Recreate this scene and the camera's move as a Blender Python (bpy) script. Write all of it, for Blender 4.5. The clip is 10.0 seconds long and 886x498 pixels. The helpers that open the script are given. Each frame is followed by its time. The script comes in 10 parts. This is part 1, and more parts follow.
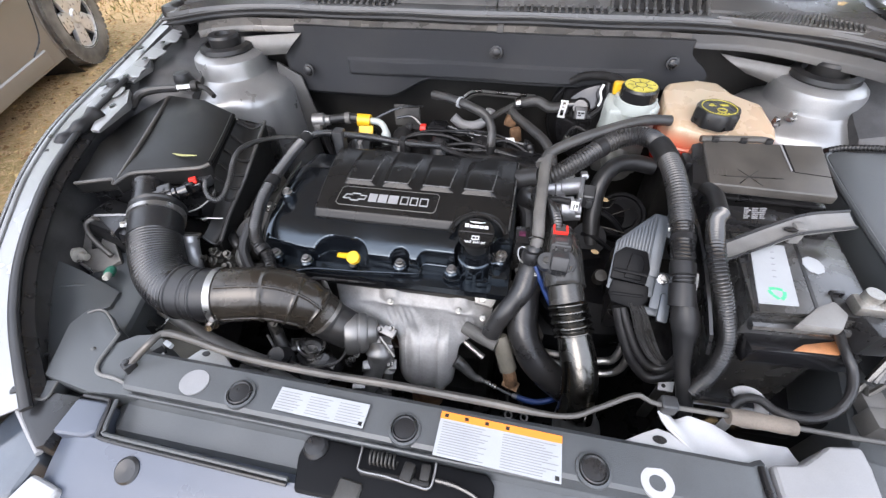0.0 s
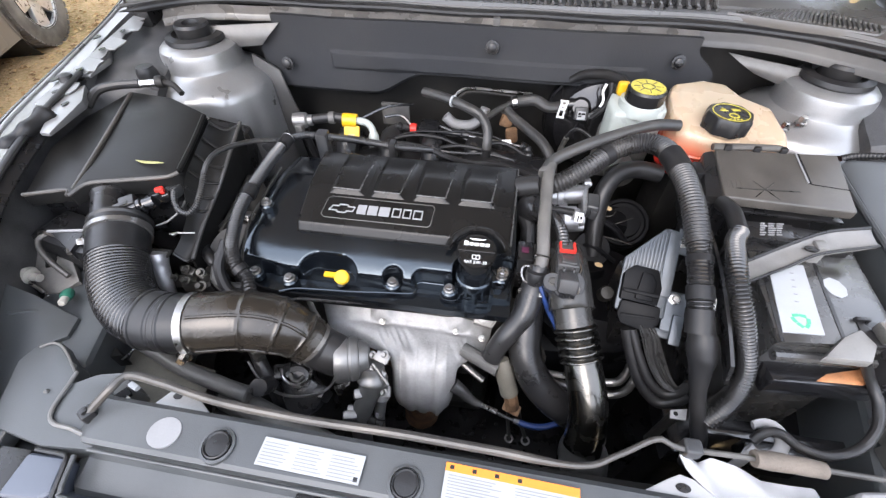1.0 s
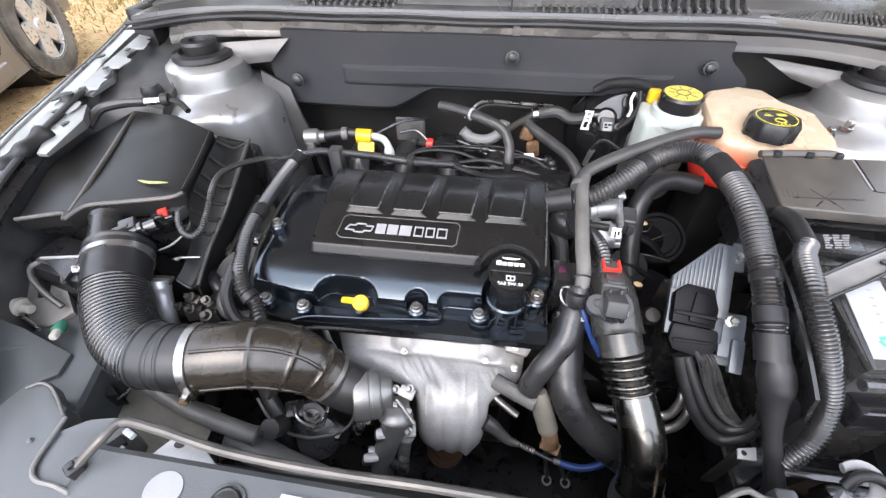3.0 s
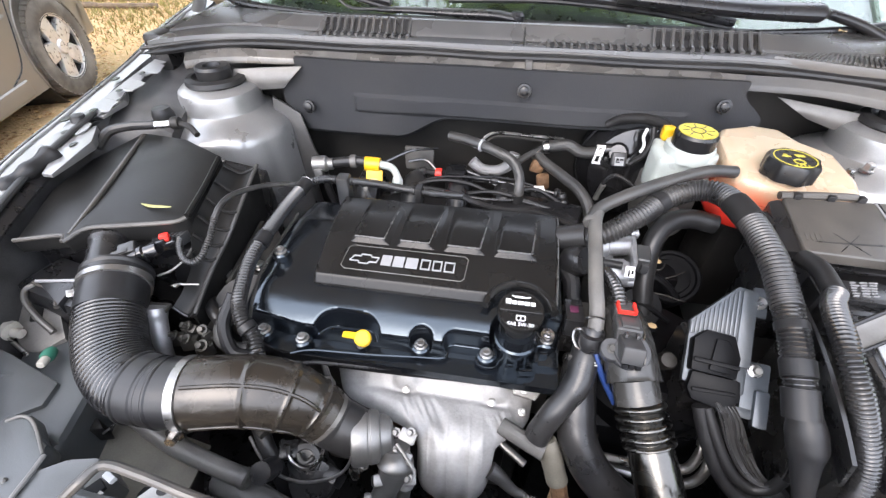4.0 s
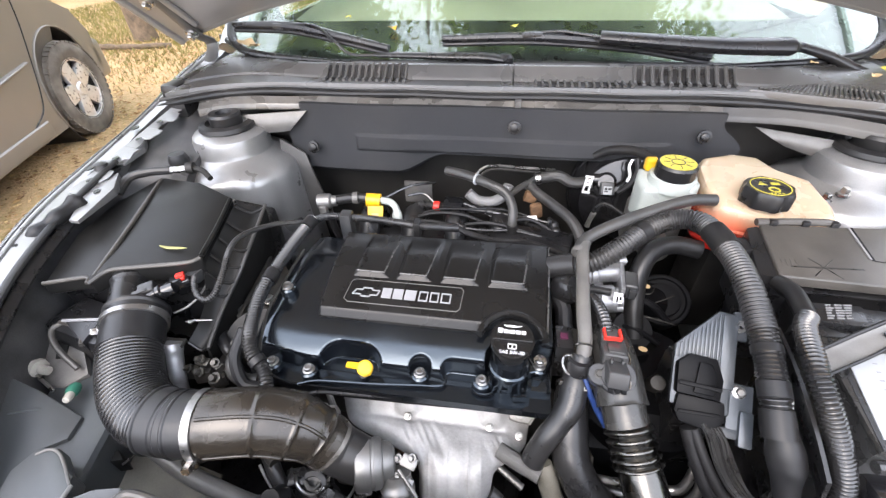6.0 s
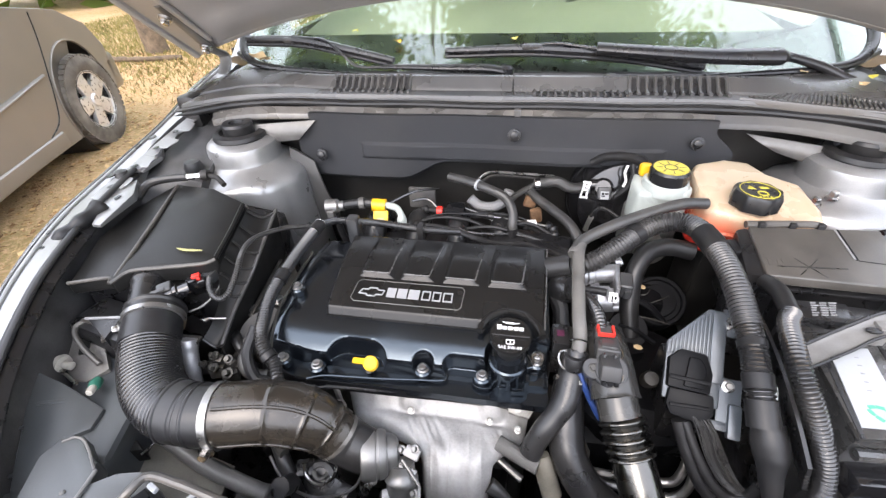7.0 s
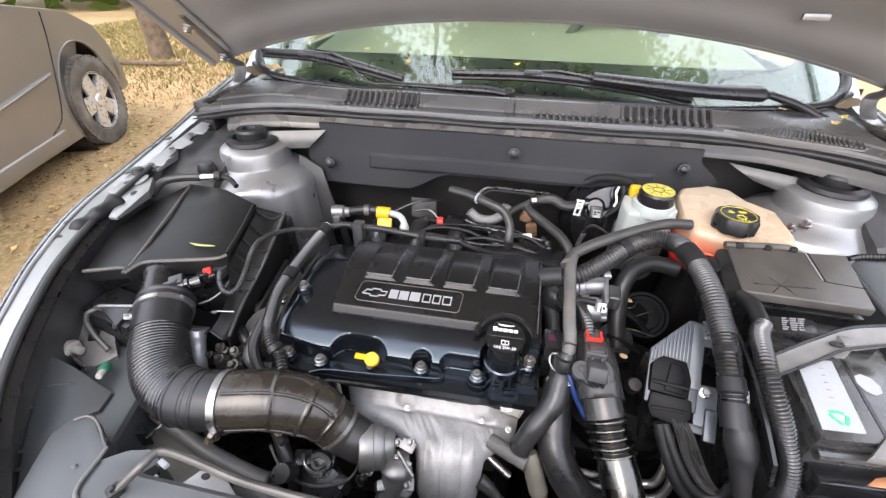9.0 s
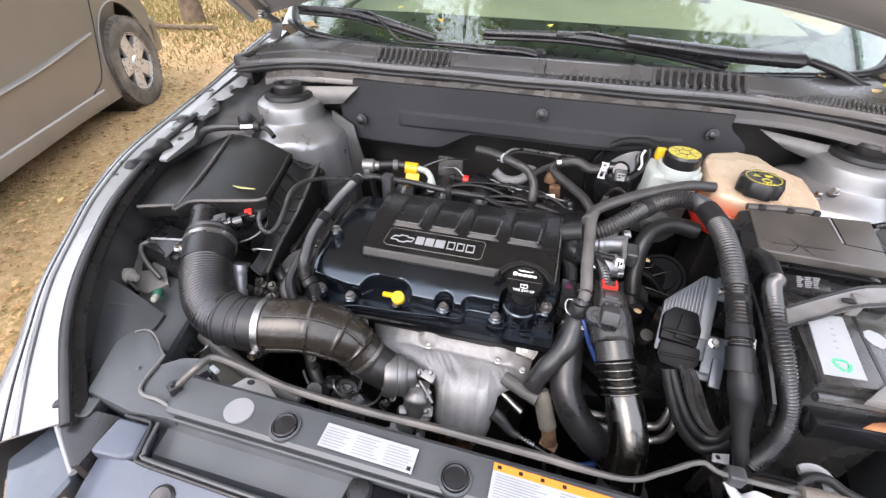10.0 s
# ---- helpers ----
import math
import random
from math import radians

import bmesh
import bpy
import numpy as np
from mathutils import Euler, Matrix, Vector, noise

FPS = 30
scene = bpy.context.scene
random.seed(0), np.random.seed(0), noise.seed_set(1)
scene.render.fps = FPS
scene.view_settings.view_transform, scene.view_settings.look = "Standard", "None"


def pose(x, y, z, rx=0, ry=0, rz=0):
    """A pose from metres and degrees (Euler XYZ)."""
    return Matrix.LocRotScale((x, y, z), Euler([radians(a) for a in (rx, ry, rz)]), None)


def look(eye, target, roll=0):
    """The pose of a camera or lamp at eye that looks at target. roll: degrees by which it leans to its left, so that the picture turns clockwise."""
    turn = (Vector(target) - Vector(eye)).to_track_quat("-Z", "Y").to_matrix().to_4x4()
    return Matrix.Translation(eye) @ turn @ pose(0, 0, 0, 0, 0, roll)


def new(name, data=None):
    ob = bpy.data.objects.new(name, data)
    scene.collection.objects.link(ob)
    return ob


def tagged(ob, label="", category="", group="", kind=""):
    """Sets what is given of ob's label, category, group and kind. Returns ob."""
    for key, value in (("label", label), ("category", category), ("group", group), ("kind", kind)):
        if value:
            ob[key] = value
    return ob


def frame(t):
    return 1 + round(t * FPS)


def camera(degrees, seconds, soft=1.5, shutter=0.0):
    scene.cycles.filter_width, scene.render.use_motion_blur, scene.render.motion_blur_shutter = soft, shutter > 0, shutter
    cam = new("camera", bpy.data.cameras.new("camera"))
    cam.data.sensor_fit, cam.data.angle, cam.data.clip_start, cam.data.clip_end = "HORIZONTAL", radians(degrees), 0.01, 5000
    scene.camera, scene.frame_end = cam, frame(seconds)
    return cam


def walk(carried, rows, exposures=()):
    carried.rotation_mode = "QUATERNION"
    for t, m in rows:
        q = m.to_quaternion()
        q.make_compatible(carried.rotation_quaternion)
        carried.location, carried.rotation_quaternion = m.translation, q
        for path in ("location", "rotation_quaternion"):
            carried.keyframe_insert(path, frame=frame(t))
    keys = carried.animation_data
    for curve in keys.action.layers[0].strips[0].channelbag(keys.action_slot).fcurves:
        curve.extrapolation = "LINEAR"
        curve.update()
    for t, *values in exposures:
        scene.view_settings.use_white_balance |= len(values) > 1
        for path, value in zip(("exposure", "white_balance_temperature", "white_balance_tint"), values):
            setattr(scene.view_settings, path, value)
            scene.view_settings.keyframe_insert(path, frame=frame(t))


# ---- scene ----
cam = camera(94.4, 10.0, soft=1.35)
PATH = [
    (0, (0.047, -0.221, 1.222), (-0.227, 1.159, -0.199), -1.6),
    (0.5, (0.035, -0.154, 1.22), (-0.146, 1.186, -0.254), 0.6),
    (1, (0.017, -0.159, 1.218), (-0.169, 1.187, -0.249), 0.4),
    (1.5, (-0.006, -0.145, 1.212), (-0.201, 1.222, -0.235), -0.9),
    (2, (-0.021, -0.131, 1.209), (-0.228, 1.248, -0.225), -2.6),
    (3.5, (-0.02, -0.128, 1.174), (-0.238, 1.323, -0.185), -0.0),
    (4, (-0.029, -0.108, 1.179), (-0.264, 1.384, -0.132), 0.3),
    (4.5, (-0.025, -0.109, 1.187), (-0.26, 1.409, -0.094), 0.2),
    (5, (-0.022, -0.122, 1.198), (-0.277, 1.406, -0.066), -0.7),
    (5.5, (-0.014, -0.118, 1.206), (-0.277, 1.422, -0.042), -1.5),
    (7, (-0.001, -0.149, 1.224), (-0.309, 1.421, 0.023), -2.6),
    (7.5, (0.01, -0.167, 1.215), (-0.274, 1.416, 0.025), -1.1),
    (8, (0.006, -0.175, 1.216), (-0.274, 1.415, 0.037), -0.3),
    (8.5, (-0.003, -0.182, 1.232), (-0.278, 1.433, 0.085), 0.3),
    (9, (-0.009, -0.192, 1.233), (-0.284, 1.433, 0.099), 0.9),
    (9.5, (-0.009, -0.21, 1.233), (-0.3, 1.406, 0.091), 1.6),
    (10, (-0.006, -0.246, 1.216), (-0.36, 1.295, -0.009), 1.5),
]
walk(cam, [(t, look(eye, target, roll)) for t, eye, target, roll in PATH], exposures=[(0, 1.06, 6500, 14), (1.5, 1.37, 6550, 14), (3.5, 1.47, 6600, 14), (8.5, 1.27, 6750, 15), (10, 1.14, 6750, 16)])

# ---- light: bright overcast sky with a soft, high sun ----
world = bpy.data.worlds.new("sky")
scene.world = world
world.use_nodes = True
wn, wl = world.node_tree.nodes, world.node_tree.links
sky = wn.new("ShaderNodeTexSky")
sky.sky_type, sky.sun_disc = "NISHITA", False
sky.sun_elevation, sky.sun_rotation = radians(47), radians(198)
sky.air_density, sky.dust_density, sky.ozone_density = 1.0, 3.0, 1.0
veil = wn.new("ShaderNodeMix")
veil.data_type, veil.inputs["Factor"].default_value = "RGBA", 0.6
veil.inputs["B"].default_value = (15.0, 16.4, 18.6, 1)
wl.new(sky.outputs["Color"], veil.inputs["A"])
wl.new(veil.outputs["Result"], wn["Background"].inputs["Color"])
wn["Background"].inputs["Strength"].default_value = 0.16
sun = new("sun", bpy.data.lights.new("sun", "SUN"))
sun.data.energy, sun.data.angle, sun.data.color = 0.8, radians(35), (1.0, 0.97, 0.93)
sun.matrix_world = look((-1.6, -4.6, 6.0), (0, 0.2, 0.7))


# ---- materials ----
def material(name, color, rough=0.5, metal=0.0, var=0.25, scale=40.0, bump=0.1, grain=600.0, dust=0.0, coat=0.0, spec=0.5, tint=None):
    """Principled surface with coarse stains, fine grain, fine relief and a veil of dust."""
    m = bpy.data.materials.new(name)
    m.use_nodes = True
    n, l = m.node_tree.nodes, m.node_tree.links
    b = n["Principled BSDF"]
    geo = n.new("ShaderNodeNewGeometry")
    big, fine = n.new("ShaderNodeTexNoise"), n.new("ShaderNodeTexNoise")
    big.inputs["Scale"].default_value, big.inputs["Detail"].default_value = scale, 5
    fine.inputs["Scale"].default_value, fine.inputs["Detail"].default_value = grain, 2
    l.new(geo.outputs["Position"], big.inputs["Vector"])
    l.new(geo.outputs["Position"], fine.inputs["Vector"])
    add = n.new("ShaderNodeMath")
    add.operation = "MULTIPLY_ADD"
    l.new(fine.outputs["Fac"], add.inputs[0])
    add.inputs[1].default_value = 0.35
    l.new(big.outputs["Fac"], add.inputs[2])
    ramp = n.new("ShaderNodeMapRange")
    l.new(add.outputs[0], ramp.inputs["Value"])
    ramp.inputs["From Min"].default_value, ramp.inputs["From Max"].default_value = 0.42, 0.92
    ramp.inputs["To Min"].default_value, ramp.inputs["To Max"].default_value = 1 - var, 1 + var
    mul = n.new("ShaderNodeVectorMath")
    mul.operation = "SCALE"
    mul.inputs[0].default_value = color
    l.new(ramp.outputs["Result"], mul.inputs["Scale"])
    out = mul.outputs["Vector"]
    if dust > 0:
        speck = n.new("ShaderNodeTexNoise")
        speck.inputs["Scale"].default_value, speck.inputs["Detail"].default_value = scale * 0.4, 8
        l.new(geo.outputs["Position"], speck.inputs["Vector"])
        r2 = n.new("ShaderNodeMapRange")
        l.new(speck.outputs["Fac"], r2.inputs["Value"])
        r2.inputs["From Min"].default_value, r2.inputs["From Max"].default_value = 0.4, 0.75
        r2.inputs["To Max"].default_value = dust
        mix = n.new("ShaderNodeMix")
        mix.data_type = "RGBA"
        l.new(r2.outputs["Result"], mix.inputs["Factor"])
        l.new(out, mix.inputs["A"])
        mix.inputs["B"].default_value = (0.30, 0.27, 0.23, 1)
        out = mix.outputs["Result"]
    l.new(out, b.inputs["Base Color"])
    rr = n.new("ShaderNodeMapRange")
    l.new(big.outputs["Fac"], rr.inputs["Value"])
    rr.inputs["From Min"].default_value, rr.inputs["From Max"].default_value = 0.3, 0.7
    rr.inputs["To Min"].default_value, rr.inputs["To Max"].default_value = max(0.03, rough - 0.08), min(1, rough + 0.08)
    l.new(rr.outputs["Result"], b.inputs["Roughness"])
    b.inputs["Metallic"].default_value = metal
    b.inputs["Specular IOR Level"].default_value = spec
    if tint:
        b.inputs["Specular Tint"].default_value = (*tint, 1)
    b.inputs["Coat Weight"].default_value = coat
    b.inputs["Coat Roughness"].default_value = 0.08
    if bump > 0:
        bp = n.new("ShaderNodeBump")
        bp.inputs["Strength"].default_value, bp.inputs["Distance"].default_value = bump, 0.001
        l.new(fine.outputs["Fac"], bp.inputs["Height"])
        l.new(bp.outputs["Normal"], b.inputs["Normal"])
    return m


M_PLASTIC = material("black_plastic", (0.010, 0.010, 0.011), 0.30, dust=0.035, spec=0.45)
M_AIRBOX = material("airbox_plastic", (0.0085, 0.0085, 0.0085), 0.36, dust=0.022, scale=18, grain=1100, bump=0.18, spec=0.19)
M_COVER = material("cover_plastic", (0.0032, 0.0040, 0.0056), 0.19, dust=0.010, scale=15, bump=0.05, grain=900, spec=0.85, tint=(0.74, 0.88, 1.0))
M_PANEL = material("cover_panel", (0.0065, 0.0063, 0.0063), 0.27, dust=0.014, scale=15, bump=0.08, grain=1200, spec=0.30)
# paler than the panel plastic: edge highlights put into the colour
M_EDGE = material("pale_highlight_plastic", (0.055, 0.054, 0.053), 0.26, dust=0.02, spec=0.7)
M_RUBBER = material("hose_rubber", (0.012, 0.012, 0.013), 0.38, dust=0.04, spec=0.4)
M_CONDUIT = material("conduit_plastic", (0.012, 0.012, 0.013), 0.22, dust=0.05, spec=0.8)
M_TAPE = material("harness_tape", (0.011, 0.011, 0.012), 0.42, dust=0.03, spec=0.28)
M_DRYLEAF = material("dry_leaf", (0.27, 0.26, 0.10), 0.6, var=0.35, scale=120)
M_GREYHOSE = material("grey_hose", (0.075, 0.073, 0.070), 0.45, dust=0.2)
M_OLDHOSE = material("old_hose_and_dark_gusset", (0.030, 0.030, 0.030), 0.42, dust=0.12)
M_HOSE = material("smooth_hose_rubber", (0.013, 0.013, 0.014), 0.31, dust=0.05, spec=0.45)
M_DARK = material("grimy_metal", (0.014, 0.013, 0.012), 0.55, 0.3, dust=0.04)
M_BLOCK = material("cast_dark", (0.07, 0.068, 0.064), 0.5, 0.8, dust=0.12)
M_ALU = material("cast_aluminium", (0.34, 0.33, 0.31), 0.42, 0.9, var=0.3, bump=0.3, grain=400, dust=0.15)
M_SHIELD = material("heat_shield_foil", (0.310, 0.305, 0.300), 0.52, 0.25, var=0.22, scale=34, bump=0.45, grain=260, dust=0.10)
M_TURBO = material("turbo_alloy", (0.28, 0.275, 0.27), 0.33, 0.9, var=0.2, scale=60, bump=0.15, grain=500, dust=0.12)
M_HOUSING = material("brushed_housing", (0.19, 0.189, 0.188), 0.44, 0.75, var=0.18, scale=40, bump=0.12, grain=700, dust=0.15)
M_STEEL = material("bright_steel", (0.45, 0.44, 0.43), 0.28, 1.0, var=0.15)
M_CHARGE = material("dark_chrome_pipe", (0.090, 0.087, 0.080), 0.25, 1.0, var=0.12, dust=0.0, coat=0.4, bump=0)
M_CAST = material("bright_casting", (0.33, 0.33, 0.34), 0.38, 0.75, var=0.2, scale=70, bump=0.25, grain=500, dust=0.08)
M_BOOT = material("grey_pipe_plastic", (0.045, 0.044, 0.042), 0.24, 0.45, var=0.15, dust=0.08, bump=0.05)
M_PLUG = material("grey_plug_plastic", (0.026, 0.027, 0.029), 0.36, var=0.15, dust=0.10)
M_GLOSS = material("gloss_black_enamel", (0.008, 0.008, 0.009), 0.16, var=0.15, dust=0.02, spec=0.6, coat=0.3, bump=0.03)
# near-black: matt plastics, and the deep bay's shade on the gearbox parts
M_MATTE = material("matt_black_and_bay_shade", (0.0042, 0.0043, 0.005), 0.5, var=0.15, dust=0.0, spec=0.12)
M_BELLOW = material("intake_pipe", (0.026, 0.0215, 0.017), 0.23, 0.30, dust=0.05, spec=0.7)
M_SILVER = material("silver_paint", (0.27, 0.272, 0.275), 0.34, 0.6, var=0.18, scale=16, bump=0.05, dust=0.20, coat=0.1)
M_BODY = material("body_paint", (0.28, 0.282, 0.285), 0.25, 0.45, var=0.06, scale=5, bump=0.02, dust=0.15, coat=0.3)
M_HOOD = material("hood_inner_paint", (0.27, 0.265, 0.26), 0.4, 0.3, var=0.08, scale=6, bump=0.02, dust=0.12, coat=0.2)
M_LINER = material("insulation_felt", (0.0145, 0.0155, 0.0185), 0.72, var=0.25, scale=12, bump=0.4, grain=500, dust=0.05)
M_COWL = material("cowl_plastic", (0.046, 0.046, 0.047), 0.29, dust=0.18, scale=10, grain=900, spec=0.8)
M_WING = material("wing_primer", (0.056, 0.056, 0.058), 0.45, 0.3, var=0.5, dust=0.12, scale=26, bump=0.25)
M_SEAL = material("seal_rubber", (0.050, 0.050, 0.051), 0.5, dust=0.22, scale=14)
# dull near-black shared by the radiator and other low parts
M_DULLBLACK = material("dull_near_black", (0.0090, 0.0088, 0.0086), 0.62, var=0.4, dust=0.02, spec=0.22)
M_LOOM = material("dusty_loom_plastic", (0.018, 0.018, 0.019), 0.32, dust=0.07, spec=0.6)
M_LIP = material("worn_cowl_steel", (0.104, 0.100, 0.095), 0.30, 0.45, var=0.4, scale=22, bump=0.15, dust=0.30)
M_FRONT = material("front_cover_plastic", (0.045, 0.049, 0.052), 0.36, dust=0.06, scale=12, bump=0.2, grain=900)
M_PROW = material("grey_panel_plastic", (0.050, 0.060, 0.083), 0.30, var=0.12, dust=0.05, scale=10, bump=0.06, grain=900, spec=0.6)
M_LENS = material("headlight_lens", (0.045, 0.055, 0.07), 0.12, var=0.1, coat=0.8, dust=0.1)
M_PALE = material("white_steel", (0.34, 0.34, 0.345), 0.42, 0.1, var=0.08, scale=30, dust=0.08)
M_PALEGREY = material("pale_grey_plastic", (0.20, 0.20, 0.205), 0.45, var=0.1, scale=20, dust=0.15)
M_WHITE = material("white_label", (0.30, 0.31, 0.32), 0.5, var=0.06)
M_CAPPRINT = material("white_print", (0.68, 0.68, 0.68), 0.5, var=0.06)
M_INK = material("label_print", (0.20, 0.20, 0.21), 0.6, var=0.1)
M_ORANGE = material("orange_print", (0.66, 0.20, 0.02), 0.5, var=0.06)
M_YELLOW = material("yellow_plastic", (0.66, 0.39, 0.012), 0.4, var=0.1)
M_CAPYEL = material("faded_yellow_print", (0.50, 0.43, 0.06), 0.5, var=0.35, scale=120)
M_RED = material("red_plastic", (0.62, 0.03, 0.02), 0.4, var=0.1)
M_LETTER = material("pale_print", (0.23, 0.23, 0.235), 0.45, var=0.08)
M_GREEN = material("green_print", (0.05, 0.42, 0.20), 0.5, var=0.1)
M_PLUGGREEN = material("dark_green_plastic", (0.020, 0.13, 0.085), 0.5, var=0.15, dust=0.1)
M_TAUPE = material("taupe_steel", (0.135, 0.126, 0.116), 0.5, 0.2, var=0.4, scale=30, dust=0.2)
M_OLIVE = material("dusty_olive_panel", (0.120, 0.110, 0.088), 0.7, var=0.35, scale=25, dust=0.25)
M_RESERVOIR = material("milky_plastic", (0.36, 0.39, 0.37), 0.34, var=0.10, scale=25, dust=0.08)
M_RUST = material("rusty_metal", (0.17, 0.095, 0.05), 0.75, 0.2, var=0.5, scale=60, bump=0.4, grain=300)
M_CLAY = material("orange_brown_plastic", (0.36, 0.15, 0.06), 0.5, var=0.5, scale=60, dust=0.15)
M_TAN = material("tan_clip", (0.42, 0.30, 0.16), 0.6, var=0.3)
M_BLUE = material("blue_wire", (0.012, 0.032, 0.12), 0.4, var=0.1)
M_BEIGE = material("cream_plastic", (0.34, 0.32, 0.28), 0.5, var=0.2)
M_FOAM = material("foam_sleeve", (0.120, 0.100, 0.082), 0.85, var=0.25, bump=0.5, grain=500)
M_ROD = material("grey_rod_paint", (0.066, 0.063, 0.060), 0.4, 0.5, var=0.15, dust=0.25)
M_ECM = material("module_aluminium", (0.074, 0.085, 0.098), 0.42, 0.6, var=0.18, dust=0.12)
M_BATTERY = material("battery_case", (0.026, 0.026, 0.026), 0.26, dust=0.10, spec=0.75)
M_BRACKET = material("battery_strap", (0.125, 0.124, 0.122), 0.42, dust=0.22)
M_FUSE = material("fuse_box_and_pale_edges", (0.042, 0.038, 0.034), 0.36, dust=0.20, scale=22)
M_NEIGHBOUR = material("taupe_paint", (0.172, 0.154, 0.132), 0.36, 0.3, var=0.07, scale=3, bump=0.02, dust=0.25, coat=0.3)
M_TYRE = material("tyre_rubber", (0.085, 0.072, 0.058), 0.85, var=0.4, dust=0.75, scale=12)
M_RIM = material("alloy_rim", (0.62, 0.62, 0.62), 0.32, 0.7, var=0.1, dust=0.12)
M_BARK = material("bark", (0.12, 0.085, 0.055), 0.9, var=0.5, scale=14, bump=0.8, grain=60)
M_LEAF = material("tree_leaf", (0.10, 0.13, 0.03), 0.6, var=0.4, scale=1.5, bump=0)
M_GRASS = material("dry_grass", (0.17, 0.145, 0.04), 0.8, var=0.4, scale=3, bump=0)
M_WIPER = material("wiper_black", (0.013, 0.013, 0.015), 0.30, var=0.15, dust=0.06)
M_HINGE = material("hinge_paint", (0.12, 0.117, 0.113), 0.45, 0.4, var=0.2, dust=0.15)
M_TRIM = material("cabin_trim", (0.05, 0.05, 0.05), 0.7, var=0.15, dust=0.1)
M_DASH = material("dashboard_beige", (0.21, 0.20, 0.155), 0.75, var=0.15, scale=6, dust=0.1)
M_SEAT = material("cabin_cloth", (0.16, 0.15, 0.14), 0.9, var=0.15)


def leaf_litter():
    m = material("fallen_leaf", (0.40, 0.25, 0.10), 0.8, var=0.4, scale=4, bump=0)
    n, l = m.node_tree.nodes, m.node_tree.links
    geo = n.new("ShaderNodeNewGeometry")
    ramp = n.new("ShaderNodeValToRGB")
    ramp.color_ramp.elements[0].color = (0.16, 0.085, 0.035, 1)
    ramp.color_ramp.elements[1].color = (0.55, 0.38, 0.17, 1)
    ramp.color_ramp.elements.new(0.5).color = (0.36, 0.20, 0.08, 1)
    l.new(geo.outputs["Random Per Island"], ramp.inputs["Fac"])
    l.new(ramp.outputs["Color"], n["Principled BSDF"].inputs["Base Color"])
    return m


def ground_material():
    m = bpy.data.materials.new("leafy_ground")
    m.use_nodes = True
    n, l = m.node_tree.nodes, m.node_tree.links
    b = n["Principled BSDF"]
    geo = n.new("ShaderNodeNewGeometry")
    prev = None
    for sc, lo, hi, c0, c1 in ((0.6, 0.4, 0.62, (0.46, 0.30, 0.160, 1), (0.28, 0.205, 0.075, 1)), (28.0, 0.45, 0.62, None, (0.49, 0.315, 0.165, 1)), (75.0, 0.55, 0.68, None, (0.31, 0.18, 0.085, 1))):
        t = n.new("ShaderNodeTexNoise")
        t.inputs["Scale"].default_value, t.inputs["Detail"].default_value = sc, 6
        l.new(geo.outputs["Position"], t.inputs["Vector"])
        r = n.new("ShaderNodeMapRange")
        r.inputs["From Min"].default_value, r.inputs["From Max"].default_value = lo, hi
        l.new(t.outputs["Fac"], r.inputs["Value"])
        x = n.new("ShaderNodeMix")
        x.data_type = "RGBA"
        l.new(r.outputs["Result"], x.inputs["Factor"])
        if c0:
            x.inputs["A"].default_value = c0
        else:
            l.new(prev, x.inputs["A"])
        x.inputs["B"].default_value = c1
        prev = x.outputs["Result"]
    l.new(prev, b.inputs["Base Color"])
    b.inputs["Roughness"].default_value = 0.9
    bp = n.new("ShaderNodeBump")
    bp.inputs["Strength"].default_value, bp.inputs["Distance"].default_value = 0.7, 0.02
    l.new(t.outputs["Fac"], bp.inputs["Height"])
    l.new(bp.outputs["Normal"], b.inputs["Normal"])
    return m


def glass_material(name, tint, gloss=0.02):
    m = bpy.data.materials.new(name)
    m.use_nodes = True
    n, l = m.node_tree.nodes, m.node_tree.links
    n.remove(n["Principled BSDF"])
    tr, gl, mx, fr = n.new("ShaderNodeBsdfTransparent"), n.new("ShaderNodeBsdfGlossy"), n.new("ShaderNodeMixShader"), n.new("ShaderNodeLayerWeight")
    pw, sc = n.new("ShaderNodeMath"), n.new("ShaderNodeMath")
    tr.inputs["Color"].default_value = (*tint, 1)
    gl.inputs["Roughness"].default_value = gloss
    pw.operation, pw.inputs[1].default_value = "POWER", 4.0
    sc.operation, sc.inputs[1].default_value, sc.inputs[2].default_value = "MULTIPLY_ADD", 0.5, 0.080
    l.new(fr.outputs["Facing"], pw.inputs[0])
    l.new(pw.outputs[0], sc.inputs[0])
    l.new(sc.outputs[0], mx.inputs[0])
    l.new(tr.outputs[0], mx.inputs[1])
    l.new(gl.outputs[0], mx.inputs[2])
    l.new(mx.outputs[0], n["Material Output"].inputs["Surface"])
    return m


